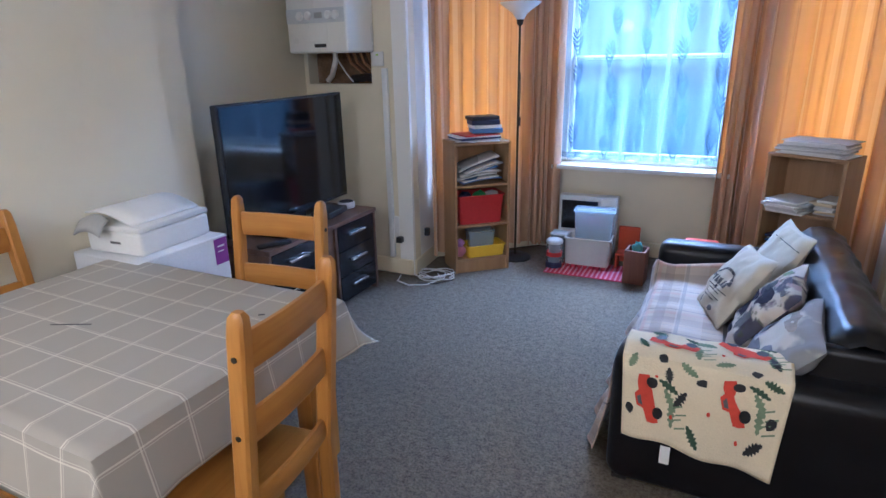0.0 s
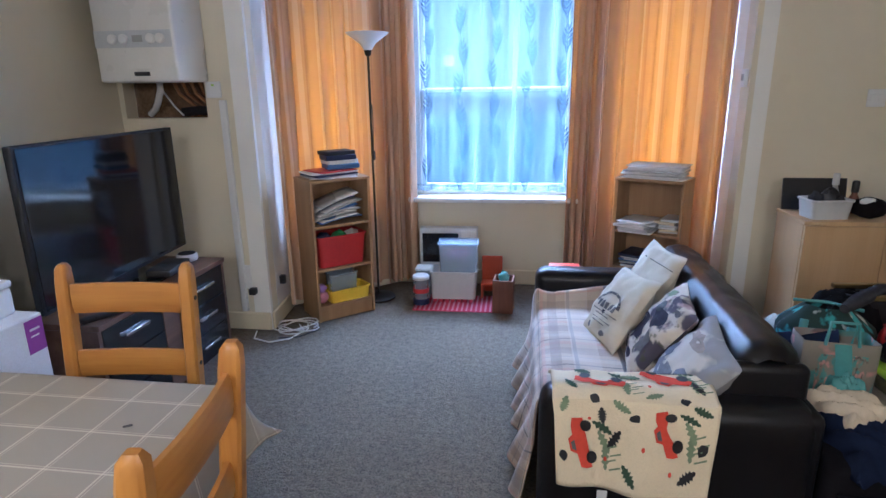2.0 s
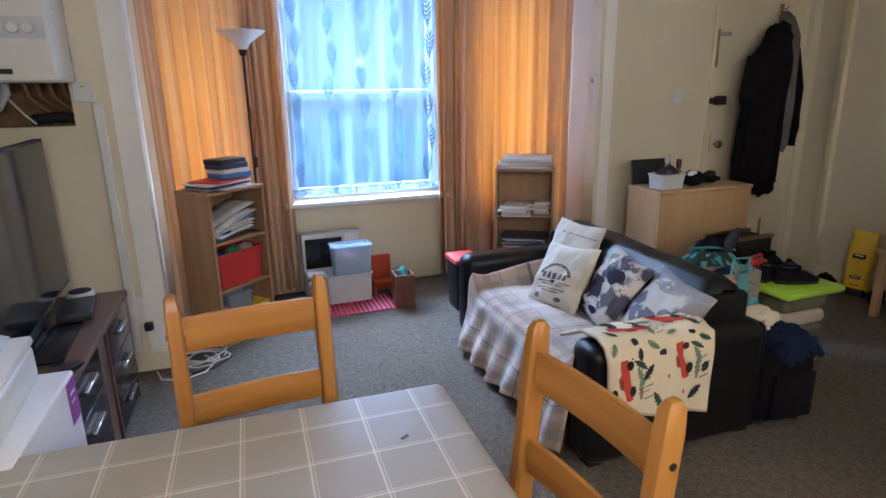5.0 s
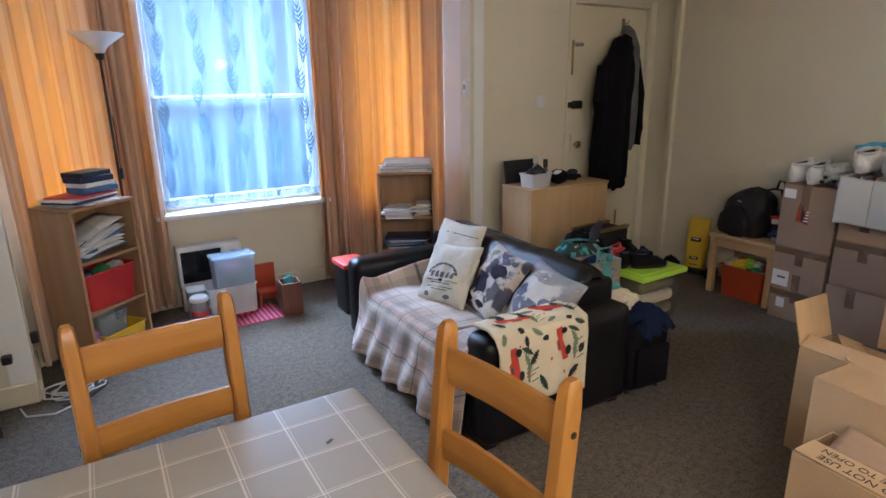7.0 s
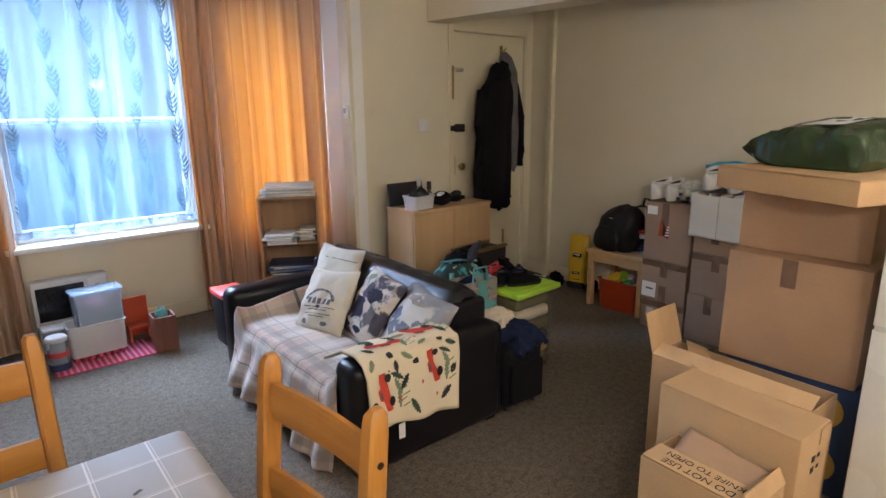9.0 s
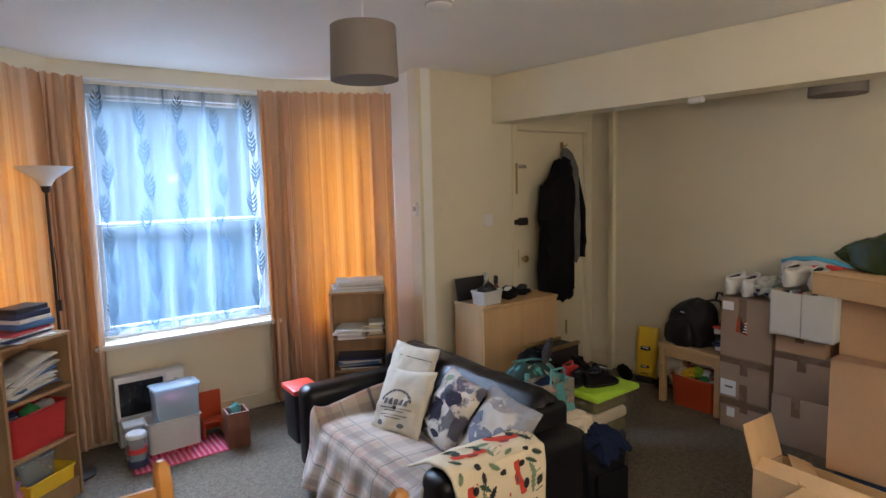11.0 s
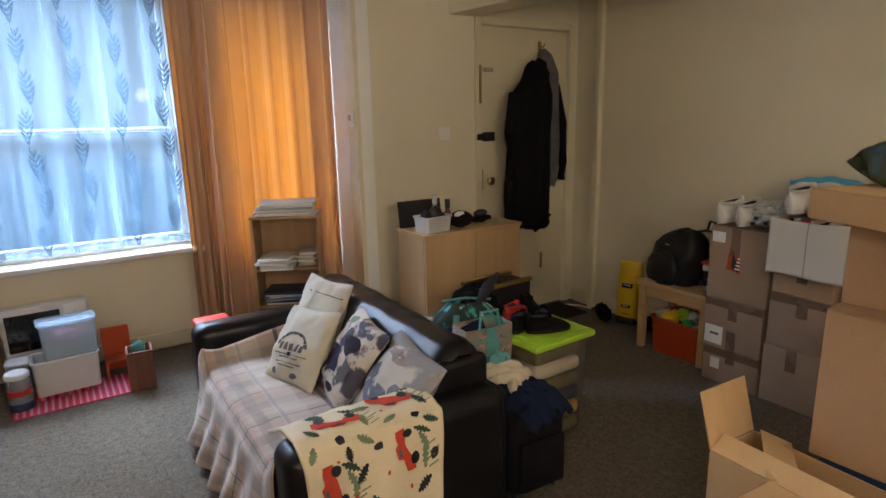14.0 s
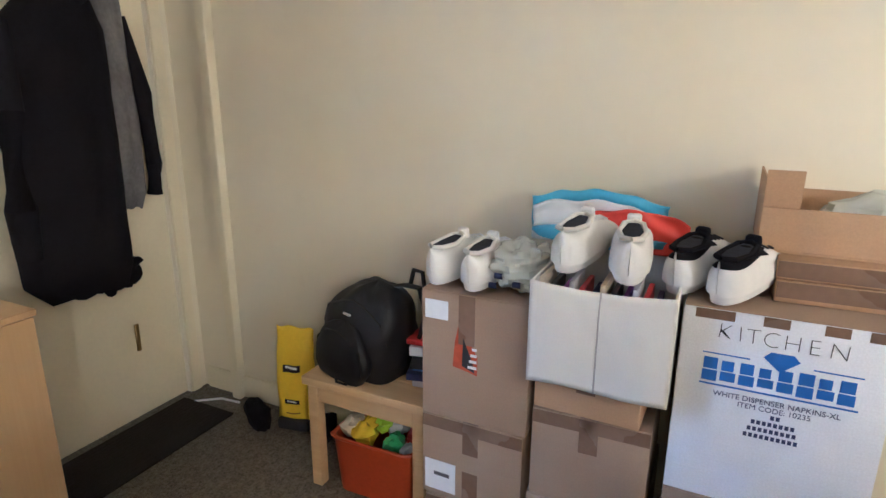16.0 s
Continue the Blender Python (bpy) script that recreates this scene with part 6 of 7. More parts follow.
drape("jumper", (1.03, 2.19, 0.35), (0.125, 0.15, 0.05), "navy knitted jumper dropped on the suitcase", "clothing", "cloth_navy", 4, 10, 0.05)
drape("shirt", (1.02, 2.30, 0.395), (0.115, 0.12, 0.035), "cream cotton shirt slumped over the suitcase", "clothing", "cloth_cream", 9, 30, 0.11)
tubm = pose(1.335, 2.44, 0, 0, 0, 2)
tb = open_tub("storage_tub", tubm, 0.34, 0.33, 0.455, 0.004, 0.10, "clear_dark", "clear plastic storage tub of folded clothes with a lime lid", "tub")
lid = part("lid", box((-0.182, -0.178, 0.457), (0.182, 0.178, 0.487), 0.010, 2), M["lime"], tb, "lime green lid")
part("lid_ridge", box((-0.15, -0.145, 0.4872), (0.15, 0.145, 0.492), 0.003), M["lime"], lid)
for i in range(6):
    part("folded_cloth", box((-0.14, -0.135, 0.01 + 0.072 * i), (0.14, 0.135, 0.076 + 0.072 * i), 0.025, 3), M[("olive", "ochre", "cloth_grey", "olive", "cloth_cream", "olive")[i]], tb)
gb = thing("gift_bag", (1.045, 2.47, 0.0), "tall teal gift bag with a pale printed picture", "bag", turn=-6)


def bag_wall(u, v):
    a = 2 * math.pi * u
    x = 0.105 * max(-1, min(1, 1.35 * math.cos(a))) * (1 + 0.08 * v)
    y = 0.075 * max(-1, min(1, 1.35 * math.sin(a))) * (1 - 0.25 * v)
    return Vector((x + 0.006 * noise.noise(Vector((x * 20, y * 20, v * 4))), y + 0.008 * noise.noise(Vector((y * 30, v * 5, 1))), 0.56 * v))


part("body", sheet(bag_wall, 36, 12, 0.6, 0.56), M["bag_print"], gb, thick=0.002)
part("base", box((-0.1, -0.07, 0.0), (0.1, 0.07, 0.004)), M["olive"], gb)
part("printed_panel", sheet(lambda u, v: Vector((-0.07 + 0.15 * u, -0.0785 + 0.012 * v - 0.002 * math.sin(u * 6), 0.22 + 0.30 * v)), 6, 8), M["bag_print"], gb, "pale printed picture")
part("printed_panel", sheet(lambda u, v: Vector((-0.03 + 0.05 * u + 0.02 * math.sin(v * 3), -0.0835 + 0.012 * v, 0.20 + 0.36 * v)), 5, 8), M["teal"], gb, "teal ribbon stripe")
part("printed_panel", sheet(lambda u, v: Vector((0.03 + 0.035 * u, -0.083 + 0.012 * v, 0.28 + 0.10 * v)), 4, 4), M["pink"], gb, "pink printed patch")
part("rope_handle", tube([(-0.05, -0.06, 0.55), (-0.04, -0.055, 0.63), (0.04, -0.055, 0.63), (0.05, -0.06, 0.55)], 0.006, 6), M["teal"], gb)
drape("tissue_paper", (1.05, 2.38, 0.40), (0.06, 0.05, 0.06), "crumpled teal tissue paper by the gift bag", "paper", "teal", 17, 0, 0.10)
hb = thing("holdall", (1.10, 2.66, 0.0), "dark green and teal patterned holdall standing behind the sofa", "bag", turn=-28)


def holdall_wall(u, v):
    a = 2 * math.pi * u
    n = noise.noise(Vector((math.cos(a) * 2, math.sin(a) * 2, v * 3)))
    k = (abs(math.cos(a)) ** 3 + abs(math.sin(a)) ** 3) ** (-1 / 3)
    w = (1 - 0.55 * max(0.0, v - 0.86) / 0.14) * (1 + 0.06 * n)
    return Vector((0.155 * k * math.cos(a) * w, 0.095 * k * math.sin(a) * w, 0.60 * v + 0.015 * n * v))


bm = sheet(holdall_wall, 40, 24, 0.9, 0.6)
bmesh.ops.holes_fill(bm, edges=[e for e in bm.edges if e.is_boundary], sides=60)
part("body", bm, M["bag_pattern"], hb)
for x in (-0.085, 0.055):
    part("strap", sheet(lambda u, v, x=x: Vector((x + 0.028 * u + 0.012 * v, -0.106 - 0.005 * math.sin(v * 3), 0.26 + 0.31 * v)), 2, 8), M["teal"], hb, "teal webbing strap", thick=0.003)
part("zip", tube([(-0.11, 0.0, 0.603), (0.0, 0.004, 0.612), (0.11, 0.0, 0.603)], 0.006, 6), M["teal"], hb)
drape("tshirt", (1.19, 2.72, 0.597), (0.10, 0.09, 0.03), "black crumpled top thrown on the bags", "clothing", "cloth_black", 23, 5, 0.10)
ub = thing("umbrella", (1.22, 2.66, 0.632), "folded black umbrella lying over the heap", "umbrella", turn=38, tilt=(0, -5))
part("canopy", tube([(-0.14, 0, 0), (-0.05, 0, 0.006), (0.10, 0, 0.004), (0.14, 0, 0)], [0.016, 0.027, 0.026, 0.018], 12), M["cloth_grey"], ub)
part("grip", tube([(0.14, 0, 0), (0.20, 0, 0.0)], 0.014, 10), M["black"], ub)
pt = thing("shoe_box", (1.34, 2.74, 0.40), "black shallow tray with gold edges on the heap", "tray", turn=4)
part("tray", box((-0.155, -0.075, -0.395), (0.155, 0.075, 0.225), 0.004), M["black"], pt)
for y in (-0.07, 0.07):
    part("gold_edge", box((-0.16, y - 0.012, 0.2255), (0.16, y + 0.012, 0.243), 0.002), M["brass"], pt, "gold edge")
wbn = thing("paper_bin", (0.985, 2.555, 0.45), "dark blue-grey round bin lying on its side", "bin", turn=-25, tilt=(0, 78))
part("wall", lathe([(0.075, -0.12), (0.09, 0.12), (0.085, 0.12), (0.071, -0.112), (0.0, -0.112)], seg=26), M["cloth_navy"], wbn)
lone("carrier_bag", lump((0.09, 0.13, 0.24), 0.22, 81, 40, 26), M["white_film"], (0.985, 2.80, 0.0), "grey white carrier bag stuffed behind the sofa", "bag")


# ---- bench with backpack ----
bench = thing("bench", (2.49, 2.345, 0), "low pale pine bench against the wall", "bench")
for i in range(3):
    part("top_board", box((0.0 + 0.119 * i, 0.0, 0.40), (0.116 + 0.119 * i, 0.475, 0.43), 0.003), M["birch"], bench)
for x in (0.012, 0.31):
    for y in (0.012, 0.42):
        part("leg", box((x, y, 0), (x + 0.042, y + 0.042, 0.3995), 0.004), M["birch"], bench)
part("rail", box((0.02, 0.055, 0.335), (0.04, 0.419, 0.3995), 0.002), M["birch"], bench)
part("rail", box((0.325, 0.055, 0.335), (0.345, 0.419, 0.3995), 0.002), M["birch"], bench)
bp = thing("backpack", (2.665, 2.645, 0.4315), "black rucksack slumped on the bench", "backpack", turn=-18)


def pack_shell(hx, hy, h, lean, seed):
    """A packed rucksack shell: flat base, domed top, rounded corners, slumped to one side."""
    def f(u, v):
        a = 2 * math.pi * u
        w = math.sqrt(max(0.0, 1 - (max(0.0, v - 0.35) / 0.65) ** 2.6)) * (0.86 + 0.14 * min(1.0, v / 0.15))
        c, s = math.cos(a), math.sin(a)
        k = (abs(c) ** 3.2 + abs(s) ** 3.2) ** (-1 / 3.2)
        n = noise.noise(Vector((c * 1.6, s * 1.6, v * 2.5 + seed)))
        return Vector((hx * k * c * w * (1 + 0.16 * n), hy * k * s * w * (1 + 0.14 * n) + lean * v * v, h * v + 0.012 * n * v))
    return f


shell = pack_shell(0.125, 0.17, 0.325, -0.045, 4)
bm = sheet(shell, 40, 24)
bmesh.ops.holes_fill(bm, edges=[e for e in bm.edges if e.is_boundary], sides=60)
part("body", bm, M["pack_cloth"], bp)
pocket = pack_shell(0.055, 0.125, 0.20, -0.02, 9)
bm = sheet(pocket, 32, 18)
bmesh.ops.holes_fill(bm, edges=[e for e in bm.edges if e.is_boundary], sides=60)
part("front_pocket", bm, M["pack_cloth"], bp).matrix_basis = pose(-0.112, 0.01, 0.004)
part("zip", tube([shell(0.5 + d, v) * 1.012 for d, v in ((0.16, 0.45), (0.13, 0.68), (0.06, 0.80), (0.0, 0.83), (-0.06, 0.80), (-0.13, 0.68), (-0.16, 0.45))], 0.003, 5), M["iron"], bp)
part("pocket_seam", tube([pocket(0.5 + d, v) * 1.01 + Vector((-0.113, 0.01, 0.004)) for d, v in ((0.18, 0.2), (0.16, 0.6), (0.08, 0.82), (0.0, 0.86), (-0.08, 0.82), (-0.16, 0.6), (-0.18, 0.2))], 0.003, 5), M["iron"], bp)
part("badge", box((-0.128, -0.05, 0.232), (-0.122, -0.015, 0.238)), M["light_grey"], bp)
part("shoulder_strap", tube([(0.02, -0.09, 0.31), (0.02, -0.16, 0.33), (0.03, -0.215, 0.33), (0.03, -0.235, 0.24), (0.0, -0.20, 0.06)], [0.012, 0.016, 0.016, 0.014, 0.012], 8, flat=0.45), M["pack_cloth"], bp)
part("top_loop", tube([(0.03, -0.17, 0.335), (0.03, -0.185, 0.385), (0.03, -0.225, 0.385), (0.03, -0.235, 0.325)], 0.007, 8), M["pack_cloth"], bp)
part("loose_strap", tube([(-0.10, -0.05, 0.01), (-0.16, -0.06, 0.006), (-0.17, -0.02, 0.006), (-0.13, 0.04, 0.006)], 0.004, 6), M["pack_cloth"], bp)
lone("dark_pouch", lump((0.055, 0.045, 0.085), 0.2, 95, 14, 10), M["cloth_black"], (2.72, 2.40, 0.60), "black pouch beside the rucksack", "pouch")
slab_pile("book", pose(2.66, 2.415, 0.4315, 0, 0, 8), 6, (0.16, 0.10), "book in a small pile on the bench", "book", ["paper_grey", "navy", "blue", "ink_black", "paper", "red"], 30, 7, 0.026, "books on the bench")
cr = open_tub("toy_crate", pose(2.655, 2.575, 0.0, 0, 0, 2), 0.28, 0.31, 0.215, 0.005, 0.10, "orange_red", "orange-red plastic crate of toys under the bench", "crate")
for i, (x, y, z, r, m) in enumerate(((2.60, 2.52, 0.15, 0.045, "green"), (2.70, 2.56, 0.16, 0.05, "paper"), (2.60, 2.64, 0.16, 0.06, "yellow"), (2.60, 2.68, 0.18, 0.05, "cloth_cream"), (2.72, 2.66, 0.15, 0.05, "navy"), (2.59, 2.46, 0.15, 0.035, "light_grey"), (2.66, 2.47, 0.16, 0.04, "red"), (2.66, 2.60, 0.19, 0.045, "lime"))):
    lone("toy", lump((r, r * 0.85, r * 0.8), 0.45, 100 + i, 14, 9), M[m], (x, y, z), "small bright plastic toy heaped in the crate", "toy", group="toys in the orange crate")
yb = thing("yellow_bag", (2.775, 3.10, 0.0), "tall yellow foil snack bag standing by the wall", "bag", turn=12)


def foil(u, v):
    a = 2 * math.pi * u
    s = math.sin(a)
    fat = 0.040 * max(0.0, 1 - (abs(v - 0.42) / 0.58) ** 2.2) + 0.003
    n = noise.noise(Vector((math.cos(a) * 2.5, s, v * 5)))
    return Vector((fat * s + 0.006 * n + 0.03 * v, 0.082 * math.cos(a) * (1 - 0.04 * math.sin(v * 9)), 0.035 + 0.40 * v + 0.004 * math.cos(a * 5) * v))


part("pouch", sheet(foil, 36, 24), M["yellow"], yb, thick=0.001)
part("base", box((-0.045, -0.07, 0.0), (0.045, 0.07, 0.05), 0.012, 2), M["ink_black"], yb)
for v0, dv, w, m in ((0.57, 0.075, 0.15, "ink_violet"), (0.60, 0.025, 0.10, "paper"), (0.22, 0.05, 0.14, "ink_violet"), (0.235, 0.018, 0.09, "paper"), (0.10, 0.015, 0.12, "redwood")):
    part("print", sheet(lambda u, v, v0=v0, dv=dv, w=w: foil(0.75 + (u - 0.5) * w, v0 + dv * (v - 0.3 * u)) + Vector((-0.003 if m != "paper" else -0.0045, 0, 0)), 8, 3), M[m], yb)
lone("black_shoe", lump((0.11, 0.045, 0.055), 0.25, 130, 18, 10), M["cloth_black"], (2.70, 3.245, 0.0005), "black shoe on the carpet by the yellow bag", "shoe", 60)
lone("black_shoe", lump((0.10, 0.04, 0.05), 0.25, 131, 18, 10), M["cloth_black"], (2.74, 2.93, 0.0005), "black shoe on the carpet by the yellow bag", "shoe", 15)


# ---- cartons ----
def carton(place, size, label, mat="card", turn=0.0, tapes=(("y", 0.0),), group="", kind="box", tilt=(0, 0)):
    """A taped carton: body with a seam, tape strips over the front; front is the -x face. place is the middle of its base."""
    root = thing("cardboard_box", place, label, kind, turn, group, tilt)
    sx, sy, h = size
    part("body", box((-sx / 2, -sy / 2, 0), (sx / 2, sy / 2, h - 0.004), 0.005, 2), M[mat], root)
    for s in (-1, 1):
        part("top_flap", box((-sx / 2 + 0.001, min(s * 0.001, s * (sy / 2 - 0.001)), h - 0.0038), (sx / 2 - 0.001, max(s * 0.001, s * (sy / 2 - 0.001)), h), 0.0012), M[mat], root)
    for kind_t, off in tapes:
        if kind_t == "y":
            part("tape", box((-sx / 2 - 0.0012, off - 0.024, h * 0.62), (-sx / 2 - 0.0004, off + 0.024, h - 0.003)), M["tape"], root)
            part("tape", box((-sx / 2 - 0.001, off - 0.024, h + 0.0003), (sx / 2 - 0.02, off + 0.024, h + 0.001)), M["tape"], root)
        elif kind_t == "edge":
            part("tape", box((-sx / 2 - 0.0012, -sy / 2 + 0.002, h - 0.04), (-sx / 2 - 0.0004, sy / 2 - 0.002, h - 0.003)), M["tape"], root)
        elif kind_t == "low":
            part("tape", box((-sx / 2 - 0.0012, off - 0.024, 0.003), (-sx / 2 - 0.0004, off + 0.024, h * 0.4)), M["tape"], root)
    return root


WALLB = "boxes stacked along the wall"
BT = "brown taped cardboard box in a stack by the wall"
c = carton((2.63, 2.165, 0), (0.40, 0.30, 0.188), BT, "card_dull", 1, (("y", 0.0), ("edge", 0)), WALLB)
part("label_panel", box((-0.2022, 0.055, 0.075), (-0.2014, 0.105, 0.135)), M["paper"], c, "torn white address label")
c = carton((2.63, 2.165, 0.1895), (0.40, 0.31, 0.268), BT, "card_dull", -1, (("y", 0.0), ("edge", 0), ("low", 0.0)), WALLB)
part("label_panel", box((-0.2022, 0.045, 0.02), (-0.2014, 0.145, 0.12)), M["paper"], c, "white address label")
part("print_bar", box((-0.2028, 0.065, 0.07), (-0.2023, 0.115, 0.082)), M["ink_grey"], c)
c = carton((2.63, 2.165, 0.459), (0.40, 0.315, 0.382), "brown taped cardboard box with a torn hole in its face", "card_dull", 0, (("y", 0.02), ), WALLB)
part("label_panel", box((-0.2022, 0.075, 0.30), (-0.2014, 0.145, 0.355)), M["paper"], c, "small white label")
part("torn_hole", patch(lambda u, v: Vector((-0.2012, 0.16 - 0.32 * u, 0.38 * v)), [(0.31, 0.44), (0.33, 0.64), (0.37, 0.80), (0.43, 0.79), (0.46, 0.66), (0.54, 0.55), (0.54, 0.40), (0.44, 0.42)], -0.001), M["rust"], c, "torn hole showing a red lining")
# black patch paints the shade inside the torn hole, which has no depth
part("hole_shade_patch", patch(lambda u, v: Vector((-0.2034, 0.16 - 0.32 * u, 0.38 * v)), [(0.40, 0.46), (0.41, 0.68), (0.45, 0.60), (0.50, 0.50), (0.52, 0.42)], -0.0006), M["ink_black"], c, "flat black patch painted as shade in the hole")
for i in range(4):
    part("print_bar", box((-0.2044, -0.012, 0.172 + 0.018 * i), (-0.2038, 0.014 - 0.004 * i, 0.180 + 0.018 * i)), M["paper"], c)
c = carton((2.63, 1.845, 0), (0.40, 0.31, 0.298), BT, "card_dull", 0, (("y", 0.02),), WALLB)
c = carton((2.63, 1.845, 0.2992), (0.40, 0.30, 0.262), BT, "card_dull", 1, (("y", 0.0), ("edge", 0)), WALLB)
c = carton((2.63, 1.85, 0.5625), (0.40, 0.27, 0.108), "small brown cardboard box under a canvas basket", "card", -2, (("y", 0.0),), WALLB)
c = carton((2.64, 1.45, 0), (0.40, 0.41, 0.425), BT, "card_dull", 0, (("y", 0.03),), WALLB)
kb = thing("white_cardboard_box", (2.64, 1.45, 0.4265), "white cardboard box of napkins marked in black pen, taped shut", "box", 0, WALLB)
part("body", box((-0.20, -0.205, 0), (0.20, 0.205, 0.475), 0.004, 2), M["card_white"], kb)
part("top_tape", box((-0.199, -0.203, 0.4753), (0.199, 0.203, 0.4775)), M["card_dull"], kb)
for y, w in ((-0.17, 0.05), (-0.09, 0.045), (0.02, 0.05), (0.14, 0.08)):
    part("tape", box((-0.2012, y - w / 2, 0.452), (-0.2003, y + w / 2, 0.474)), M["tape"], kb)


def on_face(y, z, r=0.0):
    return pose(-0.2008, y, z) @ pose(0, 0, 0, 90, 0, -90) @ pose(0, 0, 0, 0, 0, r)


for i, (chx, dy) in enumerate(zip("KITCHEN", (0.115, 0.085, 0.06, 0.025, -0.015, -0.055, -0.10))):
    letters(chx, 0.052, M["ink_black"], kb, on_face(dy, 0.425 - 0.001 * i, (-4, 3, 2, -3, 0, 2, -2)[i]), "hand-written black letter", thin=0.0016)
for i in range(8):
    y1 = 0.152 - 0.0375 * i
    bm = bmesh.new()
    rise = (0.0, 0.004, 0.002, 0.006, 0.003, 0.0, 0.005, 0.001)[i]
    add_box(bm, (-0.2014, y1 - 0.031, 0.304 + rise), (-0.2006, y1, 0.330), 0.0)
    add_box(bm, (-0.2014, y1 - 0.030 + rise, 0.333), (-0.2006, y1 - 0.001, 0.361 - rise), 0.0)
    part("blue_shape", bm, M["ink_blue"], kb, "blue printed mark")
part("blue_line", box((-0.2014, -0.15, 0.294), (-0.2006, 0.155, 0.298)), M["ink_blue"], kb)
part("blue_line", box((-0.2014, 0.06, 0.370), (-0.2006, 0.155, 0.373)), M["ink_blue"], kb)
part("blue_line", box((-0.2014, -0.15, 0.370), (-0.2006, -0.06, 0.373)), M["ink_blue"], kb)
bm = bmesh.new()
gem = [bm.verts.new((-0.2012, y, z)) for y, z in ((0.035, 0.382), (0.022, 0.396), (-0.022, 0.396), (-0.035, 0.382), (0.0, 0.352))]
bm.faces.new(gem)
part("blue_gem", bm, M["ink_blue"], kb, "blue printed gem shape")
letters("WHITE DISPENSER NAPKINS-XL", 0.0175, M["navy"], kb, on_face(0, 0.275))
letters("ITEM CODE: 10235", 0.0175, M["navy"], kb, on_face(0, 0.258))
for z, w in ((0.241, 0.03), (0.224, 0.09), (0.207, 0.10), (0.190, 0.11)):
    n = int(w / 0.011)
    bm = bmesh.new()
    for k in range(n):
        add_box(bm, (-0.2012, -w / 2 + 0.011 * k, z - 0.005), (-0.2006, -w / 2 + 0.011 * k + 0.0075, z + 0.005))
    part("print_line", bm, M["navy"], kb)
cbk = thing("canvas_basket", (2.565, 1.832, 0.672), "off-white canvas storage basket full of discs and papers", "basket", turn=1)
for nm, lo, hi in (("back_panel", (0.19, -0.165, 0), (0.20, 0.165, 0.262)), ("side_panel", (-0.1895, -0.165, 0), (0.1895, -0.157, 0.262)), ("side_panel", (-0.1895, 0.157, 0), (0.1895, 0.165, 0.262)), ("base", (-0.1895, -0.1565, 0.0), (0.1895, 0.1565, 0.006))):
    part(nm, box(lo, hi, 0.003), M["canvas"], cbk)


def canvas_front(u, v):
    y = 0.165 - 0.33 * u
    crease = 0.006 * math.sin(14 * (u * 0.9 + 0.8 * v)) * math.sin(math.pi * u) * noise.noise(Vector((u * 3, v * 3, 5)))
    bulge = 0.010 * math.sin(math.pi * abs(2 * u - 1)) * math.sin(math.pi * v)
    return Vector((-0.200 - bulge + crease, y, 0.262 * v - 0.010 * math.sin(math.pi * u) * v + 0.004 * (1 - v) * math.sin(u * 6)))


part("front_panel", sheet(canvas_front, 30, 18, 0.33, 0.26), M["canvas"], cbk, thick=0.003)
part("seam", sheet(lambda u, v: canvas_front(0.494 + 0.012 * u, v) + Vector((-0.0025, 0, 0)), 2, 18), M["seam_thread"], cbk, "stitched grey seam", thick=0.0015)
for i in range(12):
    lone("disc_case", box((-0.06, -0.006, 0), (0.06, 0.006, 0.222 + 0.015 * ((i * 7) % 3)), 0.001), M[("navy", "red", "paper_grey", "purple", "ink_black", "cloth_cream")[i % 6]], (2.46, 1.71 + 0.0242 * i, 0.6795), "disc case standing in the canvas basket", "disc case", group="discs in the canvas basket")


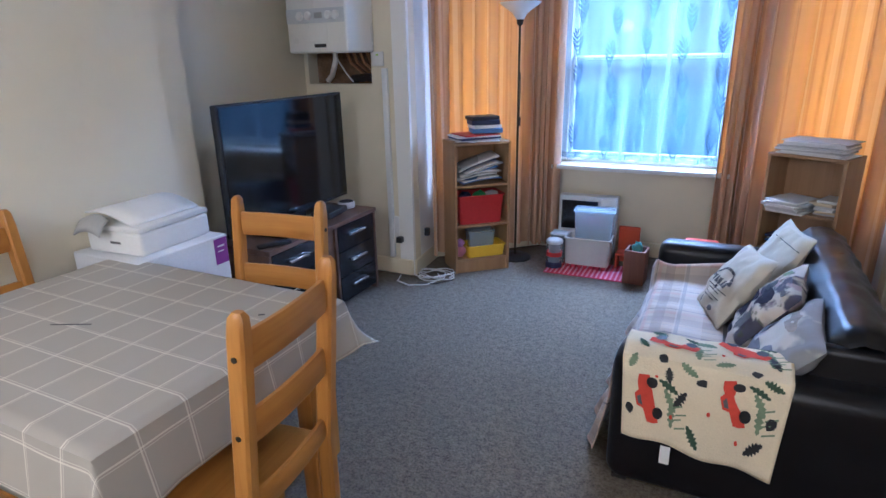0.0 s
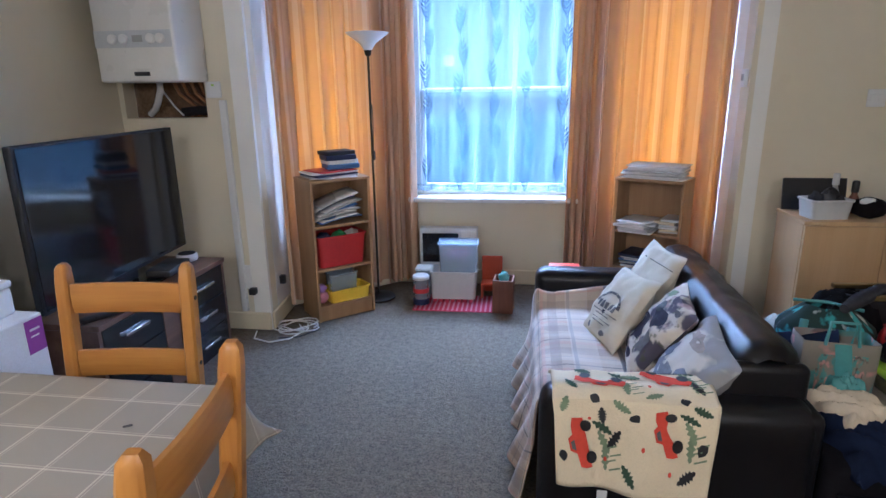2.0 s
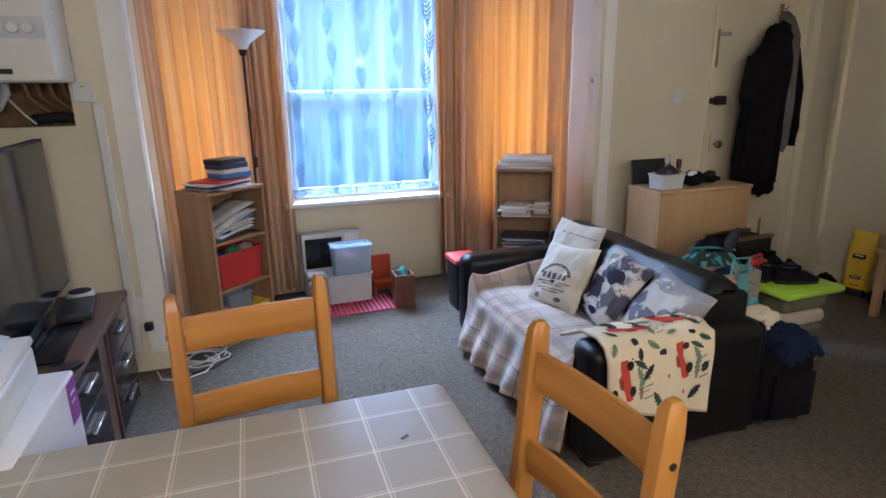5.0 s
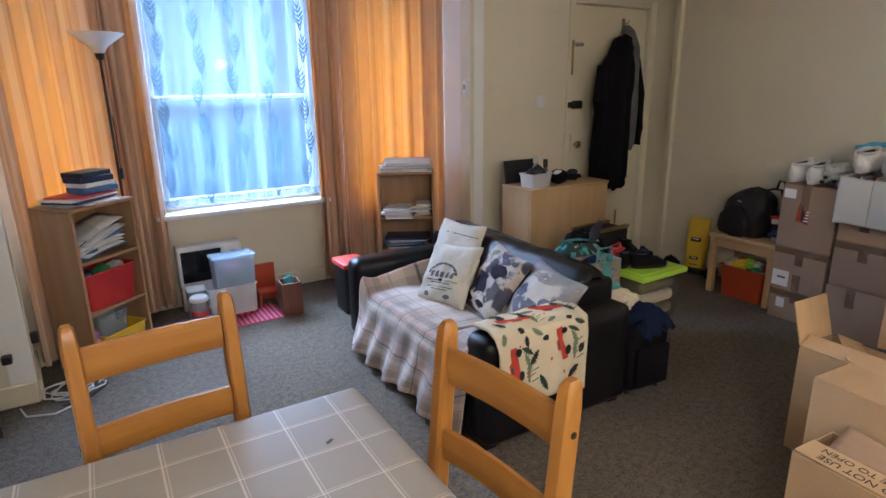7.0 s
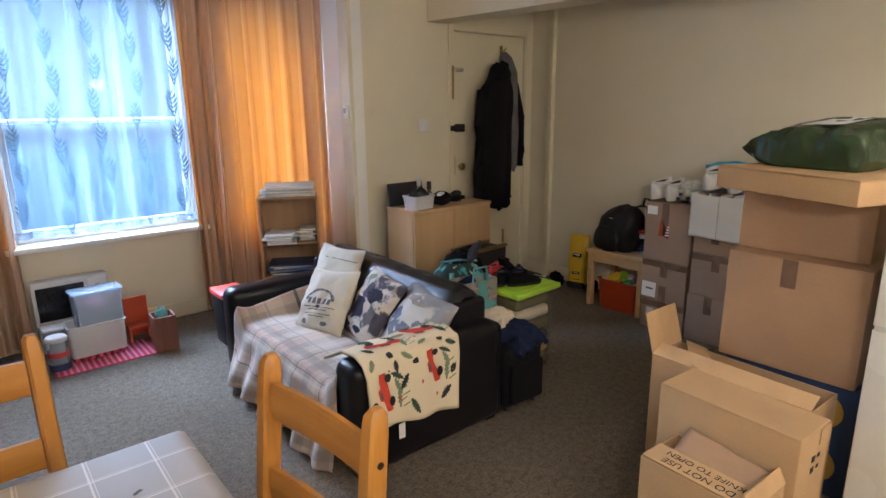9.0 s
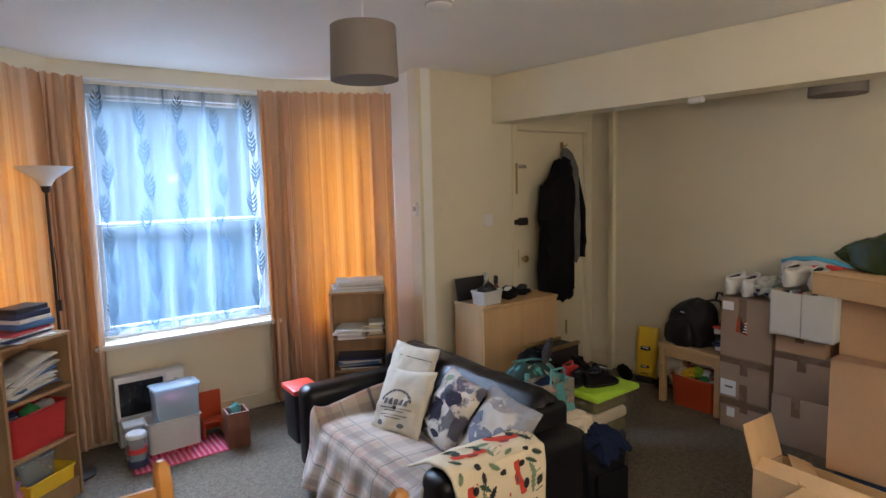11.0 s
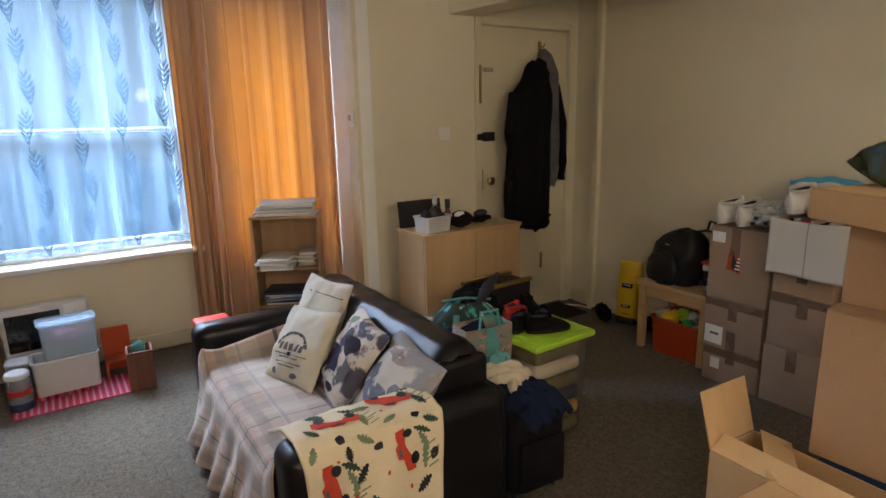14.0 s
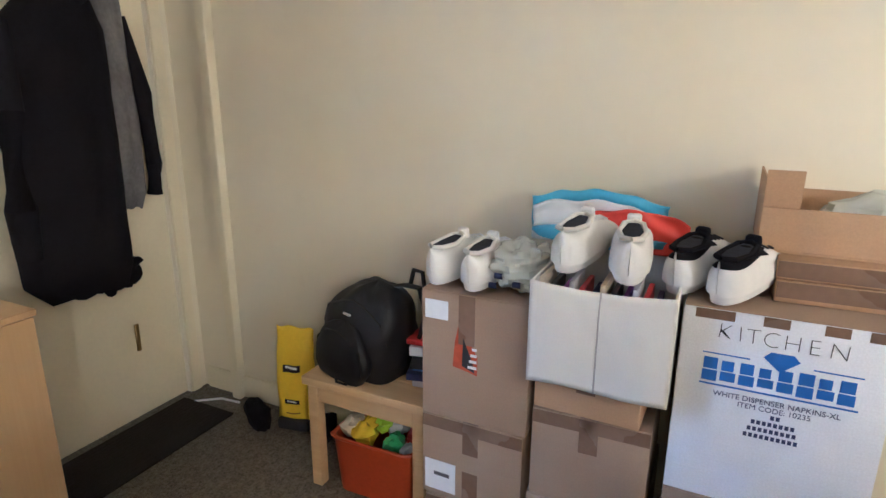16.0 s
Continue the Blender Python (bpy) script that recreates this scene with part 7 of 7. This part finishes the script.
def trainer(place, turn, label, upper, sole, group, tilt=(0, 0)):
    """A trainer seen heel first: sole, upper, tongue and a dark disc painted as the opening."""
    root = thing("trainer_shoe", place, label, "shoe", turn, group, tilt)

    def body(u, v):
        a = 2 * math.pi * u
        s = 0.5 - 0.5 * math.cos(math.pi * v)
        wid = 0.041 + 0.009 * math.sin(s * 3.0)
        wid *= math.sqrt(max(0.0004, 1 - (max(0.0, 0.16 - s) / 0.16) ** 2)) * math.sqrt(max(0.0004, 1 - (max(0.0, s - 0.80) / 0.20) ** 2))
        high = 0.104 - 0.012 * math.sin(min(1.0, s / 0.4) * math.pi) - 0.062 * max(0.0, s - 0.40) / 0.60
        high = 0.022 + (high - 0.022) * math.sqrt(max(0.0004, 1 - (max(0.0, s - 0.82) / 0.18) ** 2))
        up = max(0.0, math.sin(a))
        y = wid * math.cos(a) * (1 - 0.12 * up)
        return Vector((0.145 - 0.288 * s - 0.010 * up * max(0.0, 1 - s / 0.3), y, 0.022 + (high - 0.022) * up ** 0.6))
    bm = sheet(body, 24, 28)
    bmesh.ops.remove_doubles(bm, verts=bm.verts, dist=0.0008)
    two_tone = upper == "cloth_black" and sole == "trainer"
    part("upper", bm, M["trainer" if two_tone else upper], root)
    # flat disc on the closed upper, coloured dark as shade inside the shoe
    part("opening", tube([(0.112, 0, 0.1035), (0.06, 0, 0.0995), (0.018, 0, 0.1025)], [0.014, 0.024, 0.013], 12, flat=0.10), M["cloth_grey"], root, "flat dark disc painted as the shaded inside of the shoe")
    bm = bmesh.new()
    top, bot = [], []
    for k in range(28):
        a = 2 * math.pi * k / 28
        x, y = 0.145 * math.cos(a), (0.045 + 0.004 * math.cos(a)) * math.copysign(abs(math.sin(a)) ** 0.8, math.sin(a))
        top.append(bm.verts.new((x, y, 0.026)))
        bot.append(bm.verts.new((x * 0.97, y * 0.95, 0.0)))
    for k in range(28):
        bm.faces.new((bot[k], bot[(k + 1) % 28], top[(k + 1) % 28], top[k]))
    bm.faces.new(top)
    bm.faces.new(bot[::-1])
    part("sole", bm, M[sole], root)
    part("collar", tube([(0.126, 0, 0.105), (0.112, 0.022, 0.103), (0.06, 0.030, 0.097), (0.018, 0.022, 0.102), (0.006, 0, 0.105), (0.018, -0.022, 0.102), (0.06, -0.030, 0.097), (0.112, -0.022, 0.103), (0.126, 0, 0.105)], 0.0065, 8, False), M[upper if upper != "trainer" else "canvas"], root)
    if two_tone:
        part("dark_collar_panel", sheet(lambda u, v: body(0.115 + 0.27 * u, 0.02 + 0.50 * v) * 1.012, 16, 12), M[upper], root, "black collar panel")
        part("dark_heel_tab", sheet(lambda u, v: body(0.20 + 0.10 * u, 0.005 + 0.12 * v) * 1.02, 8, 6), M[upper], root, "black heel tab")
    part("tongue", box((-0.016, -0.017, 0.085), (0.004, 0.017, 0.118), 0.007, 3), M[upper], root)
    for i in range(4):
        part("lace", tube([(-0.01 - 0.022 * i, -0.022, 0.088 - 0.007 * i), (-0.012 - 0.022 * i, 0, 0.094 - 0.007 * i), (-0.01 - 0.022 * i, 0.022, 0.088 - 0.007 * i)], 0.0025, 5), M["paper" if upper == "trainer" else "cloth_grey"], root)
    return root


trainer((2.575, 2.255, 0.874), 164, "white leather trainer on a cardboard box", "trainer", "trainer", "shoes on the boxes", (0, 9))
trainer((2.57, 2.165, 0.874), 174, "white leather trainer on a cardboard box", "trainer", "trainer", "shoes on the boxes", (0, 9))
trainer((2.53, 1.90, 0.972), 168, "white trainer lying on the full canvas basket", "trainer", "trainer", "shoes on the boxes", (0, 9))
trainer((2.52, 1.79, 0.968), 186, "white trainer lying on the full canvas basket", "trainer", "trainer", "shoes on the boxes", (0, 9))
trainer((2.60, 1.635, 0.935), 160, "black and cream trainer on the white box", "cloth_black", "trainer", "shoes on the boxes", (0, 9))
trainer((2.57, 1.525, 0.934), 152, "black and cream trainer on the white box", "cloth_black", "trainer", "shoes on the boxes", (0, 10))
for x, y, t, up in ((1.33, 2.585, 200, "red"), (1.43, 2.60, 75, "cloth_black"), (1.27, 2.47, 205, "cloth_black"), (1.38, 2.46, 230, "cloth_black"), (1.33, 2.37, 160, "cloth_black")):
    ob = trainer((x, y, 0.4925), t, "small black and red trainer on the lime lid", up, "black", "shoes on the lime lid")
    ob.scale = (0.72, 0.72, 0.72)
cv = thing("carrier_bag", (2.55, 2.075, 0.843), "crumpled white plastic carrier bag on the boxes", "bag")
part("film", lump((0.10, 0.085, 0.066), 0.34, 140, 44, 30), M["white_film"], cv)
for q, (y, z) in enumerate(((0.02, 0.05), (-0.03, 0.032), (0.035, 0.022))):
    part("print", sheet(lambda u, v, y=y, z=z: Vector((-0.101 - 0.004 * math.sin(v * 3), y + 0.022 * u, z + 0.016 * v)), 3, 3), M["navy"], cv, "dark blue print", thick=0.001)
sb = thing("shopping_bag", (2.745, 1.90, 0.9345), "blue, white and red shopping bag slumped against the wall", "bag")


def bag_side(x0, lean, top, y0, y1, seed):
    def f(u, v):
        n = noise.noise(Vector((u * 5, v * 3, seed)))
        z = (top + 0.035 * math.sin(u * 3.1) + 0.02 * noise.noise(Vector((u * 4, 0, seed)))) * v
        return Vector((x0 + lean * v * v + 0.022 * n * v, y0 + (y1 - y0) * u + 0.01 * n, z + 0.002))
    return f


part("blue_part", sheet(bag_side(0.03, -0.01, 0.125, -0.17, 0.22, 1), 30, 14), M["skyblue"], sb, thick=0.002)
part("white_band", sheet(bag_side(0.0, -0.005, 0.10, -0.15, 0.21, 2), 30, 14), M["paper"], sb, thick=0.002)
part("red_part", sheet(bag_side(-0.035, 0.0, 0.085, -0.23, 0.06, 3), 30, 14), M["red_bright"], sb, thick=0.002)
part("bag_base", lump((0.07, 0.20, 0.03), 0.2, 150, 30, 10), M["skyblue"], sb)


def open_tray(place, size, label, cut, turn=0, mat="card", group=""):
    """A carton without its lid, one wall cut down."""
    root = thing("cardboard_tray", place, label, "box", turn, group)
    sx, sy, h = size
    t = 0.005
    part("base", box((-sx / 2, -sy / 2, 0), (sx / 2, sy / 2, t)), M[mat], root)
    part("front_wall", box((-sx / 2, -sy / 2, t + 0.0003), (-sx / 2 + t, sy / 2, h * cut), 0.001), M[mat], root)
    part("front_tab", box((-sx / 2, sy / 2 - 0.075, h * cut + 0.0003), (-sx / 2 + t, sy / 2, h), 0.001), M[mat], root)
    part("back_wall", box((sx / 2 - t, -sy / 2, t + 0.0003), (sx / 2, sy / 2, h * 0.62), 0.001), M[mat], root)
    for s in (-1, 1):
        y = s * (sy / 2 - t / 2)
        part("side_wall", box((-sx / 2 + t + 0.0003, y - t / 2, t + 0.0003), (sx / 2 - t - 0.0003, y + t / 2, h * (0.62 if s < 0 else 0.9)), 0.001), M[mat], root)
    return root


carton((2.70, 1.27, 0.905), (0.30, 0.42, 0.052), "flat brown cardboard box lying on the white box", "card", 2, (("edge", 0),), WALLB)
carton((2.70, 1.27, 0.959), (0.30, 0.42, 0.045), "flat brown cardboard box lying on the white box", "card", 1, (("edge", 0),), WALLB)
tr = open_tray((2.73, 1.30, 1.006), (0.26, 0.44, 0.19), "open brown cardboard tray with a wall cut away", 0.55, 0, "card", WALLB)
lone("bubble_wrap", lump((0.10, 0.17, 0.065), 0.35, 160, 20, 10), M["white_film"], (2.71, 1.24, 1.0115), "clear crumpled packing film in the open tray", "packing")

NEAR = "boxes stacked by the kitchen end"
c = carton((1.56, 1.045, 0), (0.40, 0.47, 0.448), "dark blue printed cardboard box with yellow circles", "card_blue", 0, (), NEAR)
for y, z, r in ((-0.13, 0.34, 0.07), (-0.13, 0.12, 0.07), (0.10, 0.3, 0.06)):
    part("print_disc", tube([(-0.2022, y, z), (-0.2012, y, z)], r, 22), M["ochre"], c, "yellow printed circle")
    part("print_disc", tube([(-0.2032, y, z), (-0.2024, y, z)], r * 0.55, 18), M["card_blue"], c)
bigbox = carton((1.545, 1.065, 0.4495), (0.42, 0.475, 0.435), "large brown cardboard box taped shut", "card", 1.5, (), NEAR)
part("tape", box((-0.2112, -0.01, 0.325), (-0.2103, 0.042, 0.432)), M["tape"], bigbox)
carton((1.60, 1.09, 0.886), (0.36, 0.44, 0.243), "plain brown cardboard box on a larger one", "card", 4, (), NEAR)
lb = carton((1.393, 1.027, 1.1305), (0.42, 0.55, 0.082), "long flat light brown carton lying on the stack", "card_light", -20, (), NEAR)
gbg = thing("parcel_bag", (1.515, 1.105, 1.2135), "dark green glossy plastic parcel bag with a white label", "parcel", turn=-13)


def parcel(u, v):
    """A stuffed polythene bag: boxy middle, drawn out to a flat seam at both ends."""
    a, t = 2 * math.pi * u, 2 * v - 1
    cx, sz = math.cos(a), math.sin(a)
    point = max(0.0, t - 0.05) / 0.95
    blunt = max(0.0, -t - 0.78) / 0.22
    wide = 0.165 * (1 - 0.75 * point ** 2.2) * (1 - 0.12 * blunt ** 2)
    high = 0.004 + 0.086 * max(0.0, 1 - point ** 1.7) * math.sqrt(max(0.0, 1 - 0.9 * blunt ** 3))
    x = wide * math.copysign(abs(cx) ** 0.42, cx) - 0.05 * point ** 2
    y = 0.245 * t
    z = 0.078 - 0.014 * point + (high if sz > 0 else min(high, 0.077)) * math.copysign(abs(sz) ** 0.42, sz) + 0.02 * x / 0.165 * (1 - point)
    fold = abs(noise.noise(Vector((x * 8 + y * 9, y * 6, z * 9)))) * 0.034 + abs(noise.noise(Vector((x * 20, y * 15 - z * 18, z * 16)))) * 0.02
    k = 1 - fold / 0.14 * min(1.0, 0.55 + 0.6 * point)
    return Vector((x * (0.30 + 0.70 * k), y, max(0.0, z * k)))


bm = sheet(parcel, 84, 64)
bmesh.ops.remove_doubles(bm, verts=bm.verts, dist=1e-5)
bmesh.ops.holes_fill(bm, edges=[e for e in bm.edges if e.is_boundary], sides=120)
part("film", bm, M["green_film"], gbg)
part("address_label", patch(parcel, [(0.17, 0.20), (0.30, 0.20), (0.30, 0.52), (0.17, 0.52)], -0.004), M["paper"], gbg, "white address label")


def open_carton(place, size, label, mat, turn, flaps, group):
    """An open-topped carton with its flaps standing at given angles (north, south, west, east)."""
    root = thing("cardboard_box", place, label, "box", turn, group)
    sx, sy, h = size
    t = 0.005
    part("base", box((-sx / 2, -sy / 2, 0), (sx / 2, sy / 2, t)), M[mat], root)
    part("wall_panel", box((-sx / 2, -sy / 2, t + 0.0003), (-sx / 2 + t, sy / 2, h), 0.001), M[mat], root)
    part("wall_panel", box((sx / 2 - t, -sy / 2, t + 0.0003), (sx / 2, sy / 2, h), 0.001), M[mat], root)
    for s in (-1, 1):
        y = s * (sy / 2 - t / 2)
        part("wall_panel", box((-sx / 2 + t + 0.0003, y - t / 2, t + 0.0003), (sx / 2 - t - 0.0003, y + t / 2, h), 0.001), M[mat], root)
    for name, ang, deep in flaps:
        f = part("flap", box((-0.5, 0, -t / 2), (0.5, deep, t / 2), 0.001), M[mat], root)
        if name == "north":
            f.matrix_basis = pose(0, sy / 2, h + 0.003, ang, 0, 0) @ Matrix.Diagonal((sx - 0.004, 1, 1, 1))
        elif name == "south":
            f.matrix_basis = pose(0, -sy / 2, h + 0.003, 0, 0, 180) @ pose(0, 0, 0, ang, 0, 0) @ Matrix.Diagonal((sx - 0.004, 1, 1, 1))
        elif name == "west":
            f.matrix_basis = pose(-sx / 2, 0, h + 0.003, 0, 0, 90) @ pose(0, 0, 0, ang, 0, 0) @ Matrix.Diagonal((sy - 0.004, 1, 1, 1))
        else:
            f.matrix_basis = pose(sx / 2, 0, h + 0.003, 0, 0, -90) @ pose(0, 0, 0, ang, 0, 0) @ Matrix.Diagonal((sy - 0.004, 1, 1, 1))
    return root


oc = open_carton((1.215, 1.165, 0), (0.215, 0.60, 0.44), "open brown cardboard box with its flaps up", "card_light", -3, [("north", 74, 0.17), ("west", 150, 0.07)], NEAR)
lone("packing_paper", lump((0.08, 0.20, 0.16), 0.4, 170, 20, 12), M["card_in"], (1.215, 1.2, 0.0055), "crumpled brown packing paper in the open box", "packing")
lone("loose_flap", box((-0.13, -0.045, 0), (0.13, 0.045, 0.005), 0.001), M["card_light"], (1.24, 1.33, 0.44), "loose strip of brown cardboard in the open box", "cardboard", 32, tilt=(18, 0))
tc = thing("cardboard_box", (0.985, 1.055, 0), "tall narrow light brown cardboard box", "box", -4, NEAR)
part("body", box((-0.105, -0.24, 0), (0.105, 0.24, 0.446), 0.004, 2), M["card_light"], tc)
part("top_flap", box((-0.1045, -0.2395, 0.4462), (0.103, 0.2395, 0.451), 0.0015), M["card_light"], tc)
part("corner_flap", box((0.03, -0.243, 0.39), (0.1045, -0.2405, 0.445), 0.001), M["card_light"], tc)
for z in (0.30, 0.34):
    part("print_mark", box((-0.01, -0.2418, z), (0.012, -0.2405, z + 0.02)), M["ink_black"], tc)
    part("print_mark", box((0.03, -0.2418, z + 0.006), (0.045, -0.2405, z + 0.02)), M["ink_black"], tc)
fc = open_carton((0.745, 1.03, 0), (0.22, 0.36, 0.302), "light brown cardboard box with a printed warning, torn open", "card_light", -3, [("south", 118, 0.05)], NEAR)
tf = part("printed_flap", box((-0.105, -0.178, 0.3035), (0.0, 0.178, 0.3085), 0.001), M["card_light"], fc)
part("torn_flap", sheet(lambda u, v: Vector((0.0 + 0.10 * v, -0.17 + 0.30 * u, 0.307 + 0.045 * v * (0.25 + 0.75 * u) + 0.006 * noise.noise(Vector((u * 9, v * 9, 0))))), 12, 8), M["card_in"], fc, thick=0.004)
letters("DO NOT USE", 0.040, M["ink_black"], fc, pose(-0.075, 0.0, 0.3090, 0, 0, 90))
letters("KNIFE TO OPEN", 0.036, M["ink_black"], fc, pose(-0.032, 0.0, 0.3090, 0, 0, 90))

fr = thing("fridge_freezer", (1.47, 0.488, 0), "white fridge freezer at the kitchen end beside the boxes", "fridge")
part("body", box((-0.255, -0.285, 0.02), (0.285, 0.285, 1.125), 0.01, 2), M["enamel"], fr)
for z0, z1 in ((0.05, 0.735), (0.747, 1.12)):
    door = part("door", box((-0.262, -0.29, z0), (-0.2555, 0.287, z1), 0.003), M["enamel"], fr)
    part("seal", box((-0.2553, -0.28, z0 + 0.01), (-0.2551, 0.28, z1 - 0.01)), M["grey_plastic"], door, "grey rubber seal")
for y in (-0.24, 0.24):
    part("foot", lathe([(0.022, 0.0), (0.018, 0.0199)], centre=(0, y, 0), seg=12), M["black"], fr)
